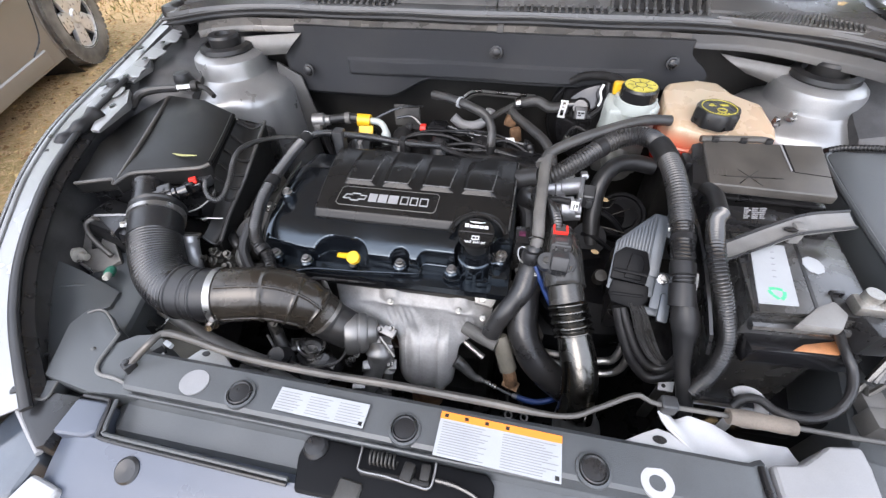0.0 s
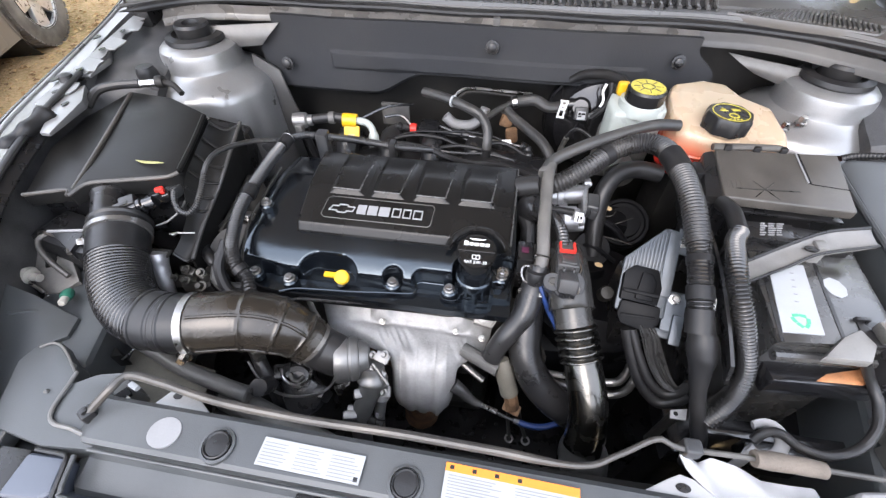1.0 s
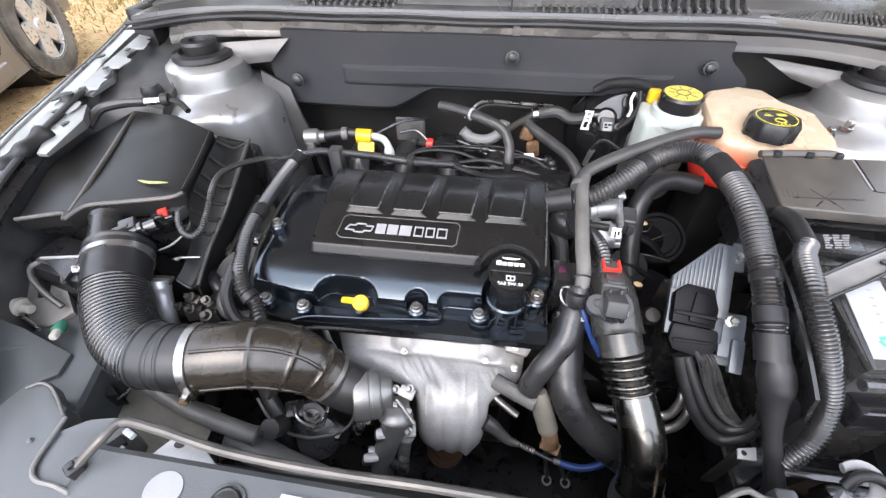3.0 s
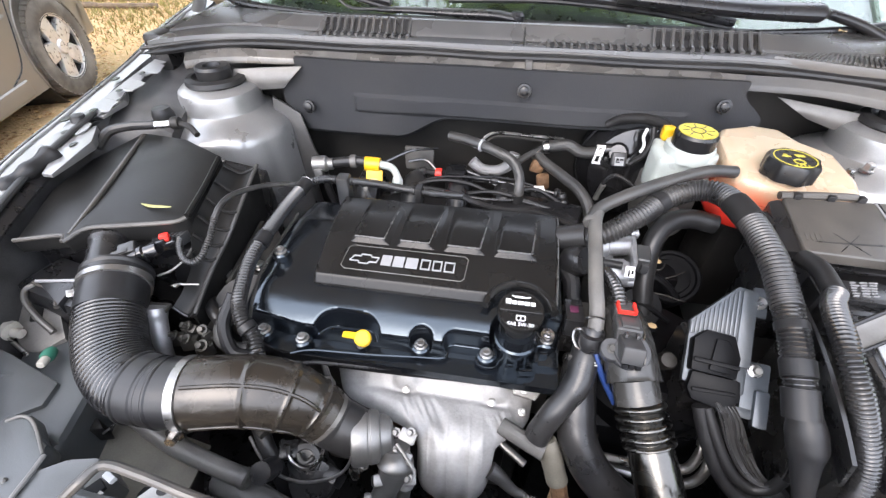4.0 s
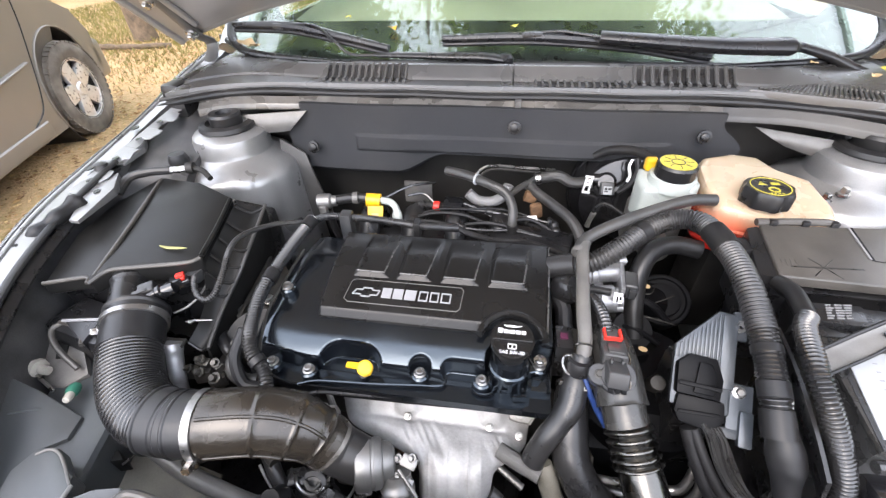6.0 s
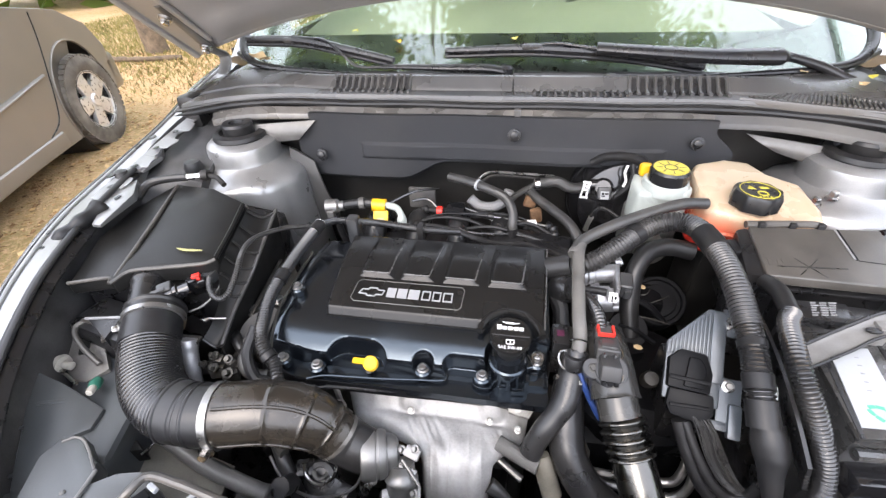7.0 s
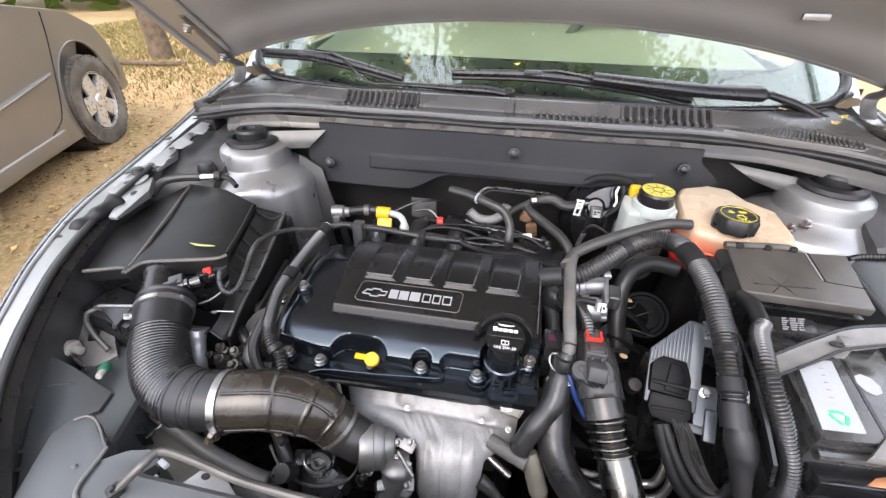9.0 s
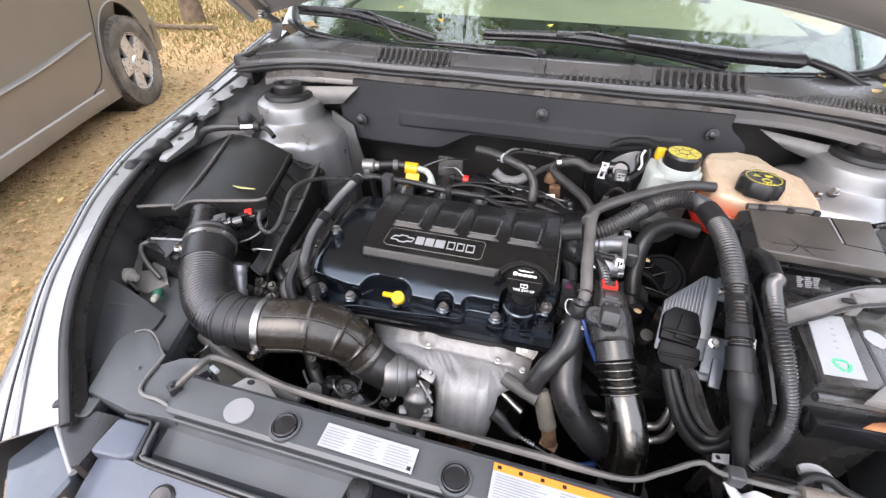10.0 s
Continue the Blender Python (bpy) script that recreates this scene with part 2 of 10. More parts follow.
def tank_material():
    """Translucent tank: cream plastic, the coolant showing through pink and red below its level."""
    m = material("coolant_tank_plastic", (0.55, 0.40, 0.25), 0.27, var=0.12, scale=20, dust=0.08)
    n, l = m.node_tree.nodes, m.node_tree.links
    b = n["Principled BSDF"]
    geo, sep, nz = n.new("ShaderNodeNewGeometry"), n.new("ShaderNodeSeparateXYZ"), n.new("ShaderNodeTexNoise")
    nz.inputs["Scale"].default_value = 14
    l.new(geo.outputs["Position"], sep.inputs[0])
    l.new(geo.outputs["Position"], nz.inputs["Vector"])
    ad = n.new("ShaderNodeMath")
    ad.operation = "MULTIPLY_ADD"
    l.new(nz.outputs["Fac"], ad.inputs[0])
    ad.inputs[1].default_value = -0.03
    l.new(sep.outputs["Z"], ad.inputs[2])
    ramp = n.new("ShaderNodeValToRGB")
    mr = n.new("ShaderNodeMapRange")
    l.new(ad.outputs[0], mr.inputs["Value"])
    mr.inputs["From Min"].default_value, mr.inputs["From Max"].default_value = 0.79, 0.885
    l.new(mr.outputs["Result"], ramp.inputs["Fac"])
    e = ramp.color_ramp.elements
    e[0].position, e[0].color = 0.0, (0.55, 0.03, 0.02, 1)
    e[1].position, e[1].color = 1.0, (0.455, 0.375, 0.275, 1)
    e.new(0.32).color = (0.62, 0.06, 0.035, 1)
    e.new(0.48).color = (0.55, 0.19, 0.11, 1)
    e.new(0.66).color = (0.48, 0.345, 0.235, 1)
    l.new(ramp.outputs["Color"], b.inputs["Base Color"])
    b.inputs["Subsurface Weight"].default_value = 0.2
    b.inputs["Subsurface Radius"].default_value = (0.02, 0.012, 0.008)
    return m


def translucent(m, share=0.5):
    """Lets light through thin leaves."""
    n, l = m.node_tree.nodes, m.node_tree.links
    b, o = n["Principled BSDF"], n["Material Output"]
    t, x = n.new("ShaderNodeBsdfTranslucent"), n.new("ShaderNodeMixShader")
    t.inputs["Color"].default_value = (0.32, 0.42, 0.08, 1)
    x.inputs[0].default_value = share
    l.new(b.outputs[0], x.inputs[1])
    l.new(t.outputs[0], x.inputs[2])
    l.new(x.outputs[0], o.inputs["Surface"])


translucent(M_LEAF)
M_LITTER = leaf_litter()
M_GROUND = ground_material()
M_GLASS = glass_material("windscreen_glass", (0.90, 0.965, 0.90), 0.030)
M_TANK = tank_material()


# ---- mesh helpers ----
def part(name, bm, mat, parent, label="", smooth=30):
    """One mesh object under a thing or a part; the bmesh is in world coordinates."""
    org = parent["org"].to_list() if parent is not None else (0, 0, 0)
    bmesh.ops.translate(bm, verts=bm.verts, vec=(-org[0], -org[1], -org[2]))
    bmesh.ops.recalc_face_normals(bm, faces=bm.faces)
    me = bpy.data.meshes.new(name)
    bm.to_mesh(me)
    bm.free()
    me.materials.append(mat)
    if smooth:
        me.polygons.foreach_set("use_smooth", [True] * len(me.polygons))
        me.set_sharp_from_angle(angle=radians(smooth))
    ob = new(name, me)
    ob.parent = parent
    ob["org"] = org
    if label:
        ob["label"] = label
    return ob


def thing(name, loc, label, category, group="", kind=""):
    ob = new(name)
    ob.empty_display_size = 0.02
    ob.location = loc
    ob["org"] = loc
    return tagged(ob, label, category, group, kind)


def solo(name, bm, mat, label, category, group="", kind="", smooth=30):
    """A thing that is a single mesh, its origin at its base."""
    vs = [v.co for v in bm.verts]
    c = Vector(((min(v.x for v in vs) + max(v.x for v in vs)) / 2, (min(v.y for v in vs) + max(v.y for v in vs)) / 2, min(v.z for v in vs)))
    bmesh.ops.translate(bm, verts=bm.verts, vec=-c)
    ob = part(name, bm, mat, None, smooth=smooth)
    ob.location = c
    ob["org"] = c
    return tagged(ob, label, category, group, kind)


def box(x0, x1, y0, y1, z0, z1, r=0.004, seg=2, turn=(0, 0, 0), taper=1.0):
    bm = bmesh.new()
    bmesh.ops.create_cube(bm, size=1.0)
    c = Vector(((x0 + x1) / 2, (y0 + y1) / 2, (z0 + z1) / 2))
    for v in bm.verts:
        k = taper if v.co.z > 0 else 1.0
        v.co = Vector((v.co.x * (x1 - x0) * k, v.co.y * (y1 - y0) * k, v.co.z * (z1 - z0)))
    if r > 0:
        bmesh.ops.bevel(bm, geom=bm.edges[:], offset=r, segments=seg, affect="EDGES", profile=0.6)
    if any(turn):
        bmesh.ops.rotate(bm, verts=bm.verts, cent=(0, 0, 0), matrix=Euler([radians(a) for a in turn]).to_matrix())
    bmesh.ops.translate(bm, verts=bm.verts, vec=c)
    return bm


def merge(*bms):
    """Joins the pieces of one part."""
    out = bms[0]
    for b in bms[1:]:
        me = bpy.data.meshes.new("tmp")
        b.to_mesh(me)
        b.free()
        out.from_mesh(me)
        bpy.data.meshes.remove(me)
    return out


def prism(poly, z0, z1, r=0.003, seg=2):
    """An upright slab over a plan; z1 may be a function of x and y."""
    bm = bmesh.new()
    vs = [bm.verts.new((x, y, z0)) for x, y in poly]
    f = bm.faces.new(vs)
    ret = bmesh.ops.extrude_face_region(bm, geom=[f])
    for v in [g for g in ret["geom"] if isinstance(g, bmesh.types.BMVert)]:
        v.co.z = z1(v.co.x, v.co.y) if callable(z1) else z1
    bmesh.ops.recalc_face_normals(bm, faces=bm.faces)
    if r > 0:
        bmesh.ops.bevel(bm, geom=bm.edges[:], offset=r, segments=seg, affect="EDGES", profile=0.6, clamp_overlap=True)
    return bm


def spline(pts, n):
    """Evenly stepped Catmull-Rom through the points."""
    p = [Vector(q) for q in pts]
    p = [p[0] * 2 - p[1]] + p + [p[-1] * 2 - p[-2]]
    fine = []
    for i in range(1, len(p) - 2):
        a, b, c, d = p[i - 1:i + 3]
        for k in range(24):
            t = k / 24
            fine.append(0.5 * ((2 * b) + (c - a) * t + (2 * a - 5 * b + 4 * c - d) * t * t + (3 * b - a - 3 * c + d) * t ** 3))
    fine.append(p[-2])
    acc = [0.0]
    for i in range(1, len(fine)):
        acc.append(acc[-1] + (fine[i] - fine[i - 1]).length)
    out, j = [], 0
    for k in range(n + 1):
        s = acc[-1] * k / n
        while j < len(acc) - 2 and acc[j + 1] < s:
            j += 1
        w = (s - acc[j]) / max(1e-9, acc[j + 1] - acc[j])
        out.append(fine[j].lerp(fine[j + 1], min(1, w)))
    return out, acc[-1]


def sweep(pts, radius, step=0.006, sides=16, flat=1.0, wobble=0.0, hollow=False):
    """A tube along a smooth line. radius: a number or a function of (metres along, whole length)."""
    _, length = spline(pts, 4)
    n = max(3, int(length / step))
    line, length = spline(pts, n)
    bm = bmesh.new()
    up = Vector((0, 0, 1))
    tan = (line[1] - line[0]).normalized()
    if abs(tan.z) > 0.9:
        up = Vector((0, 1, 0))
    side = tan.cross(up).normalized()
    rings = []
    for i, c in enumerate(line):
        t2 = (line[min(i + 1, n)] - line[max(i - 1, 0)]).normalized()
        side = (side - t2 * side.dot(t2)).normalized()
        nor = side.cross(t2)
        r = radius(length * i / n, length) if callable(radius) else radius
        if wobble:
            r *= 1 + wobble * noise.noise(c * 60)
        rings.append([bm.verts.new(c + (side * math.cos(a) + nor * math.sin(a) * flat) * r) for a in (2 * math.pi * k / sides for k in range(sides))])
    for a, b in zip(rings, rings[1:]):
        for k in range(sides):
            bm.faces.new((a[k], a[(k + 1) % sides], b[(k + 1) % sides], b[k]))
    if not hollow:
        bm.faces.new(rings[0][::-1])
        bm.faces.new(rings[-1])
    return bm


def ribbed(r, pitch=0.006, depth=0.0022, sharp=2.0):
    """Radius of a corrugated tube."""
    return lambda s, L: r - depth * abs(math.sin(math.pi * s / pitch)) ** sharp


def corrugated(pts, r, pitch=0.006, depth=0.0022, sides=18):
    return sweep(pts, ribbed(r, pitch, depth), step=pitch / 5, sides=sides)


def lathe(profile, centre, sides=32, axis=(0, 0, 1), squash=1.0, ring=False):
    """Turns (radius, height) pairs about an axis through the centre; ring: a closed profile with an open middle."""
    bm = bmesh.new()
    rings = []
    for r, h in profile:
        rings.append([bm.verts.new((r * math.cos(a), r * math.sin(a) * squash, h)) for a in (2 * math.pi * k / sides for k in range(sides))])
    for a, b in zip(rings, rings[1:] + (rings[:1] if ring else [])):
        for k in range(sides):
            bm.faces.new((a[k], a[(k + 1) % sides], b[(k + 1) % sides], b[k]))
    if not ring:
        bm.faces.new(rings[0][::-1])
        bm.faces.new(rings[-1])
    bmesh.ops.remove_doubles(bm, verts=bm.verts, dist=1e-6)
    q = Vector((0, 0, 1)).rotation_difference(Vector(axis)).to_matrix()
    bmesh.ops.rotate(bm, verts=bm.verts, cent=(0, 0, 0), matrix=q)
    bmesh.ops.translate(bm, verts=bm.verts, vec=centre)
    return bm


def sheet(f, nu, nv, thick=0.002, down=(0, 0, -1)):
    """A pressed sheet: f(u, v) gives the surface, the back lies thick below it."""
    bm = bmesh.new()
    d = Vector(down) * thick
    top = [[bm.verts.new(f(i / nu, j / nv)) for j in range(nv + 1)] for i in range(nu + 1)]
    bot = [[bm.verts.new(v.co + d) for v in row] for row in top]
    for i in range(nu):
        for j in range(nv):
            bm.faces.new((top[i][j], top[i + 1][j], top[i + 1][j + 1], top[i][j + 1]))
            bm.faces.new((bot[i][j], bot[i][j + 1], bot[i + 1][j + 1], bot[i + 1][j]))
    edge = [(i, 0) for i in range(nu)] + [(nu, j) for j in range(nv)] + [(i, nv) for i in range(nu, 0, -1)] + [(0, j) for j in range(nv, 0, -1)]
    for (a, b), (c, e) in zip(edge, edge[1:] + edge[:1]):
        bm.faces.new((top[a][b], bot[a][b], bot[c][e], top[c][e]))
    return bm


def between(rows, v):
    """A point along rows of values, blended smoothly."""
    k = min(len(rows) - 2, int(v * (len(rows) - 1)))
    w = v * (len(rows) - 1) - k
    return [a + (b - a) * w for a, b in zip(rows[k], rows[k + 1])]


def along(rows, v):
    """A point along rows of values on a smooth curve through them."""
    n = len(rows) - 1
    k = min(n - 1, int(v * n))
    t = v * n - k
    p0, p1, p2, p3 = rows[max(0, k - 1)], rows[k], rows[k + 1], rows[min(n, k + 2)]
    return [0.5 * (2 * b + (c - a) * t + (2 * a - 5 * b + 4 * c - d) * t * t + (3 * b - a - 3 * c + d) * t ** 3) for a, b, c, d in zip(p0, p1, p2, p3)]


def ease(x):
    x = max(0.0, min(1.0, x))
    return x * x * (3 - 2 * x)


def hexbolt(c, r=0.006, h=0.006, axis=(0, 0, 1)):
    return merge(lathe([(r * 1.5, 0), (r * 1.5, h * 0.25), (r * 1.2, h * 0.3)], c, 16, axis), lathe([(r, h * 0.2), (r, h * 0.85), (r * 0.85, h)], c, 6, axis))


def writing(name, text, size, m, mat, parent):
    """Raised lettering in the built-in font."""
    cu = bpy.data.curves.new(name, "FONT")
    cu.body, cu.size, cu.extrude, cu.align_x, cu.align_y = text, size, 0.0003, "CENTER", "CENTER"
    tmp = bpy.data.objects.new("tmp_text", cu)
    scene.collection.objects.link(tmp)
    bpy.context.view_layer.update()
    me = bpy.data.meshes.new_from_object(tmp.evaluated_get(bpy.context.evaluated_depsgraph_get()))
    bpy.data.objects.remove(tmp)
    bm = bmesh.new()
    bm.from_mesh(me)
    bmesh.ops.transform(bm, matrix=m, verts=bm.verts)
    return part(name, bm, mat, parent, smooth=0)

# ---- the setting: ground, trees, neighbouring car ----
bm = bmesh.new()
bmesh.ops.create_grid(bm, x_segments=60, y_segments=60, size=150)
for v in bm.verts:
    v.co.z = 0.0 if v.co.length < 12 else 0.25 * noise.noise(v.co * 0.05)
solo("ground", bm, M_GROUND, "bare earth strewn with dry brown leaves and thin grass", "ground", kind="structure")

rng = random.Random(4)
bm = bmesh.new()
for k in range(15000):
    x, y = rng.uniform(-5.5, -0.75), rng.uniform(-0.6, 7.0)
    x -= max(0, y - 3) * rng.uniform(0, 0.6)
    s, a, tilt = rng.uniform(0.008, 0.024), rng.uniform(0, 6.28), rng.uniform(-0.5, 0.5)
    c, d = Vector((math.cos(a), math.sin(a), tilt * 0.4)) * s, Vector((-math.sin(a), math.cos(a), tilt)) * s * rng.uniform(0.4, 0.7)
    o = Vector((x, y, 0.008 + rng.uniform(0, 0.012)))
    vs = [bm.verts.new(o + p) for p in (-c, -c * 0.2 + d + Vector((0, 0, 0.006)), c, -c * 0.2 - d + Vector((0, 0, 0.004)))]
    bm.faces.new(vs)
solo("fallen_leaves", bm, M_LITTER, "dry brown and tan fallen leaves scattered on the earth", "leaves", kind="stuff", smooth=0)
bm = bmesh.new()
for k in range(30000):
    x, y = rng.uniform(-10, -2.2), rng.triangular(3.4, 13.0, 5.5)
    o, a, h = Vector((x, y, -0.01)), rng.uniform(0, 3.14), rng.uniform(0.03, 0.09)
    d, lean = Vector((math.cos(a), math.sin(a), 0)) * 0.009, Vector((rng.uniform(-1, 1), rng.uniform(-1, 1), 0)) * h * 0.8
    bm.faces.new([bm.verts.new(p) for p in (o - d, o + d, o + lean + Vector((0, 0, h)))])
solo("grass", bm, M_GRASS, "thin dry yellow-green grass beyond the parked cars", "grass", kind="stuff", smooth=0)


def tree(loc, height, seed, spread=2.6, leaves=2600, low=0.35, boughs=(), girth=0.035):
    r = random.Random(seed)
    root = thing("tree", loc, "tall broadleaf tree with rough brown bark and yellow-green leaves", "tree", "trees round the parking ground")
    o = Vector(loc) - Vector((0, 0, 0.05))
    top = o + Vector((r.uniform(-0.5, 0.5), r.uniform(-0.5, 0.5), height * 0.85))
    trunk = [o, o.lerp(top, 0.3) + Vector((r.uniform(-0.2, 0.2), r.uniform(-0.2, 0.2), 0)), o.lerp(top, 0.65), top]
    base = girth * height
    part("trunk", sweep(trunk, lambda s, L: base * (1 - 0.85 * s / L) + 0.12 * base * math.exp(-s * 3), step=0.15, sides=12, wobble=0.12), M_BARK, root)
    line, _ = spline(trunk, 20)
    bm = bmesh.new()
    tips = []
    limbs = bmesh.new()
    for k in range(14):
        st = line[int(20 * (low + (0.95 - low) * k / 14))]
        a = r.uniform(0, 6.28)
        e = st + Vector((math.cos(a), math.sin(a), 0.45)) * spread * r.uniform(0.5, 1.0) * (1.1 - 0.5 * k / 14)
        mid = st.lerp(e, 0.5) + Vector((0, 0, r.uniform(0, 0.35)))
        limbs = merge(limbs, sweep([st, mid, e], lambda s, L: base * 0.32 * (1 - 0.85 * s / L), step=0.25, sides=6))
        tips += [(mid, 0.5), (e, 0.75), (st.lerp(e, 0.8), 0.6)]
    for q, rad in boughs:
        q = Vector(q)
        st = line[11]
        limbs = merge(limbs, sweep([st, st.lerp(q, 0.5) + Vector((0, 0, 0.5)), q], lambda s, L: base * 0.3 * (1 - 0.9 * s / L), step=0.25, sides=6))
        for _ in range(7):
            e = q + Vector((r.gauss(0, 1), r.gauss(0, 0.8), r.gauss(0, 0.4))) * rad
            limbs = merge(limbs, sweep([q, q.lerp(e, 0.5) + Vector((0, 0, 0.05)), e], 0.008, step=0.2, sides=5))
            tips += [(e, rad * 0.55), (q.lerp(e, 0.5), rad * 0.5)] * 2
    part("limbs", limbs, M_BARK, root)
    for k in range(leaves):
        c, rad = r.choice(tips)
        p = c + Vector((r.gauss(0, 1), r.gauss(0, 1), r.gauss(0, 0.7))) * rad * 0.62
        s, a, b = r.uniform(0.025, 0.055), r.uniform(0, 6.28), r.uniform(-0.8, 0.8)
        u, w = Vector((math.cos(a), math.sin(a), b)) * s, Vector((-math.sin(a), math.cos(a), r.uniform(-0.6, 0.6))) * s * 0.5
        bm.faces.new([bm.verts.new(q) for q in (p - u, p + w, p + u, p - w)])
    part("crown", bm, M_LEAF, root, smooth=0)
    return root


def woods():
    """Leafy belt far round the parking ground."""
    r = random.Random(21)
    bm = bmesh.new()
    for k in range(15000):
        a = r.uniform(-0.45, 3.6)
        clump = noise.noise(Vector((math.cos(a) * 4, math.sin(a) * 4, 0.3)))
        d = r.uniform(17, 24)
        top = 6.5 + 3.0 * clump
        p = Vector((math.cos(a) * d, math.sin(a) * d, r.uniform(0.0, 1.0) ** 0.8 * top))
        s, b, c = r.uniform(0.25, 0.6), r.uniform(0, 6.28), r.uniform(-0.9, 0.9)
        u, w = Vector((math.cos(b), math.sin(b), c)) * s, Vector((-math.sin(b), math.cos(b), r.uniform(-0.9, 0.9))) * s * 0.6
        bm.faces.new([bm.verts.new(q) for q in (p - u, p + w, p + u, p - w)])
    solo("far_woods", bm, M_LEAF, "belt of yellow-green woodland round the parking ground", "woods", kind="stuff", smooth=0)


woods()
tree((-5.55, 5.95, 0), 8.5, 3, low=0.45, leaves=34000, girth=0.019, boughs=(((-1.9, 2.2, 4.6), 0.40), ((-2.7, 2.0, 5.0), 0.5), ((-0.2, 2.2, 5.2), 0.35), ((-2.4, 2.3, 4.8), 0.55), ((-3.0, 3.0, 5.2), 0.6), ((0.1, 2.5, 5.6), 0.55), ((0.9, 2.3, 5.4), 0.5), ((0.5, 3.0, 5.9), 0.6), ((-1.2, 3.6, 6.0), 0.6)))
tree((-1.2, 6.6, 0), 11.5, 5, spread=4.0, leaves=6500, low=0.5)
tree((-9.0, 12.0, 0), 9.0, 8)
tree((8.0, 9.0, 0), 9.0, 14)
tree((-12.0, 5.0, 0), 9.0, 15)
solo("fallen_branch", sweep([(-6.6, 5.6, 0.03), (-6.0, 5.2, 0.07), (-5.3, 5.25, 0.05), (-4.8, 5.5, 0.02)], 0.035, step=0.06, sides=8, wobble=0.3), M_BARK, "grey-brown fallen branch lying on the grass", "branch")


def neighbour_car():
    """Local frame: y towards the front of that car, x = 0 on the flank that faces us, z up; then turned into place."""
    m = Matrix.Translation((-3.28, 2.56, 0)) @ Matrix.Rotation(radians(24), 4, "Z")
    root = thing("parked_car", (-3.28, 2.56, 0), "dusty taupe hatchback parked on bare earth", "car")

    def put(name, bm, mat, parent=root, label="", smooth=35):
        bmesh.ops.transform(bm, matrix=m, verts=bm.verts)
        return part(name, bm, mat, parent, label, smooth)

    arch = [(0.09 + 0.415 * math.cos(a), 0.33 + 0.415 * math.sin(a)) for a in (math.pi * (1.14 - 1.28 * k / 20) for k in range(21))]
    side = [(-3.0, 0.22), *arch, (0.62, 0.25), (0.74, 0.42), (0.75, 0.62), (0.60, 0.80), (0.2, 0.93), (-0.55, 1.02), (-3.0, 1.06)]
    bm = bmesh.new()
    depth = 14
    cols = []
    for j in range(depth + 1):
        w = j / depth
        x = -1.7 * w
        bulge = 1 - abs(2 * w - 1) ** 6
        cols.append([bm.verts.new((x, y * (1.0 + 0.0 * bulge) + (0.13 * (bulge - 0.5) if y > 0.5 else 0), z + (0.03 * bulge if z > 0.75 else 0))) for y, z in side])
    nq = len(side)
    for a, b in zip(cols, cols[1:]):
        for k in range(nq):
            bm.faces.new((a[k], a[(k + 1) % nq], b[(k + 1) % nq], b[k]))
    bm.faces.new(cols[0])
    bm.faces.new(cols[-1][::-1])
    bmesh.ops.triangulate(bm, faces=[f for f in bm.faces if len(f.verts) > 4])
    body = put("body", bm, M_NEIGHBOUR)
    # flank relief: shoulder, moulding, sill and door edge
    put("moulding", sweep([(0.0, -3.0, 0.42), (0.0, -1.6, 0.50), (0.0, -1.06, 0.53), (0.0, -0.6, 0.575), (0.0, -0.34, 0.60)], lambda s, L: 0.026 - 0.008 * ease((s / L - 0.8) * 5), step=0.03, sides=12, flat=0.5), M_NEIGHBOUR, body)
    put("sill", box(-0.05, 0.012, -3.0, -0.47, 0.17, 0.27, 0.02, 3), M_NEIGHBOUR, body)
    put("door_gap", sweep([(0.001, -0.62, 0.27), (0.001, -0.46, 0.32), (0.001, -0.37, 0.42), (0.001, -0.27, 0.6), (0.001, -0.17, 0.8), (0.001, -0.12, 0.95)], 0.005, step=0.03, sides=6), M_PLASTIC, body)
    put("arch_lip", sweep([(0.000, y, z) for y, z in arch[::2]], 0.010, step=0.03, sides=8, flat=0.6), M_NEIGHBOUR, body)
    put("arch_liner", merge(lathe([(0.413, -0.32), (0.411, -0.003), (0.405, -0.003), (0.40, -0.12), (0.20, -0.16), (0.001, -0.18)], (0, 0.09, 0.33), 48, (1, 0, 0))), M_DARK, body, "black wheel-arch liner")
    put("greenhouse", prism([(-0.12, -3.0), (-0.18, -1.05), (-1.52, -1.05), (-1.58, -3.0)], 1.0, 1.5, 0.05), M_TRIM, body, "dark side windows")
    put("roof", sheet(lambda u, v: Vector((-0.20 - 1.30 * u, -3.0 + 1.75 * v, 1.50 + 0.05 * math.sin(u * 3.14) - 0.04 * v * v)), 14, 10, 0.03), M_NEIGHBOUR, body)
    put("rear_panel", box(-1.68, -0.02, -3.12, -2.95, 0.25, 1.06, 0.06, 3), M_NEIGHBOUR, body)
    put("bumper", box(-1.6, 0.0, 0.56, 0.80, 0.26, 0.56, 0.06, 4), M_NEIGHBOUR, root)
    put("mirror", box(0.02, 0.16, -0.95, -0.80, 1.0, 1.12, 0.03, 3), M_NEIGHBOUR, root)
    put("underside", box(-1.6, -0.1, -3.0, 0.5, 0.16, 0.3, 0.01), M_PLASTIC, root)
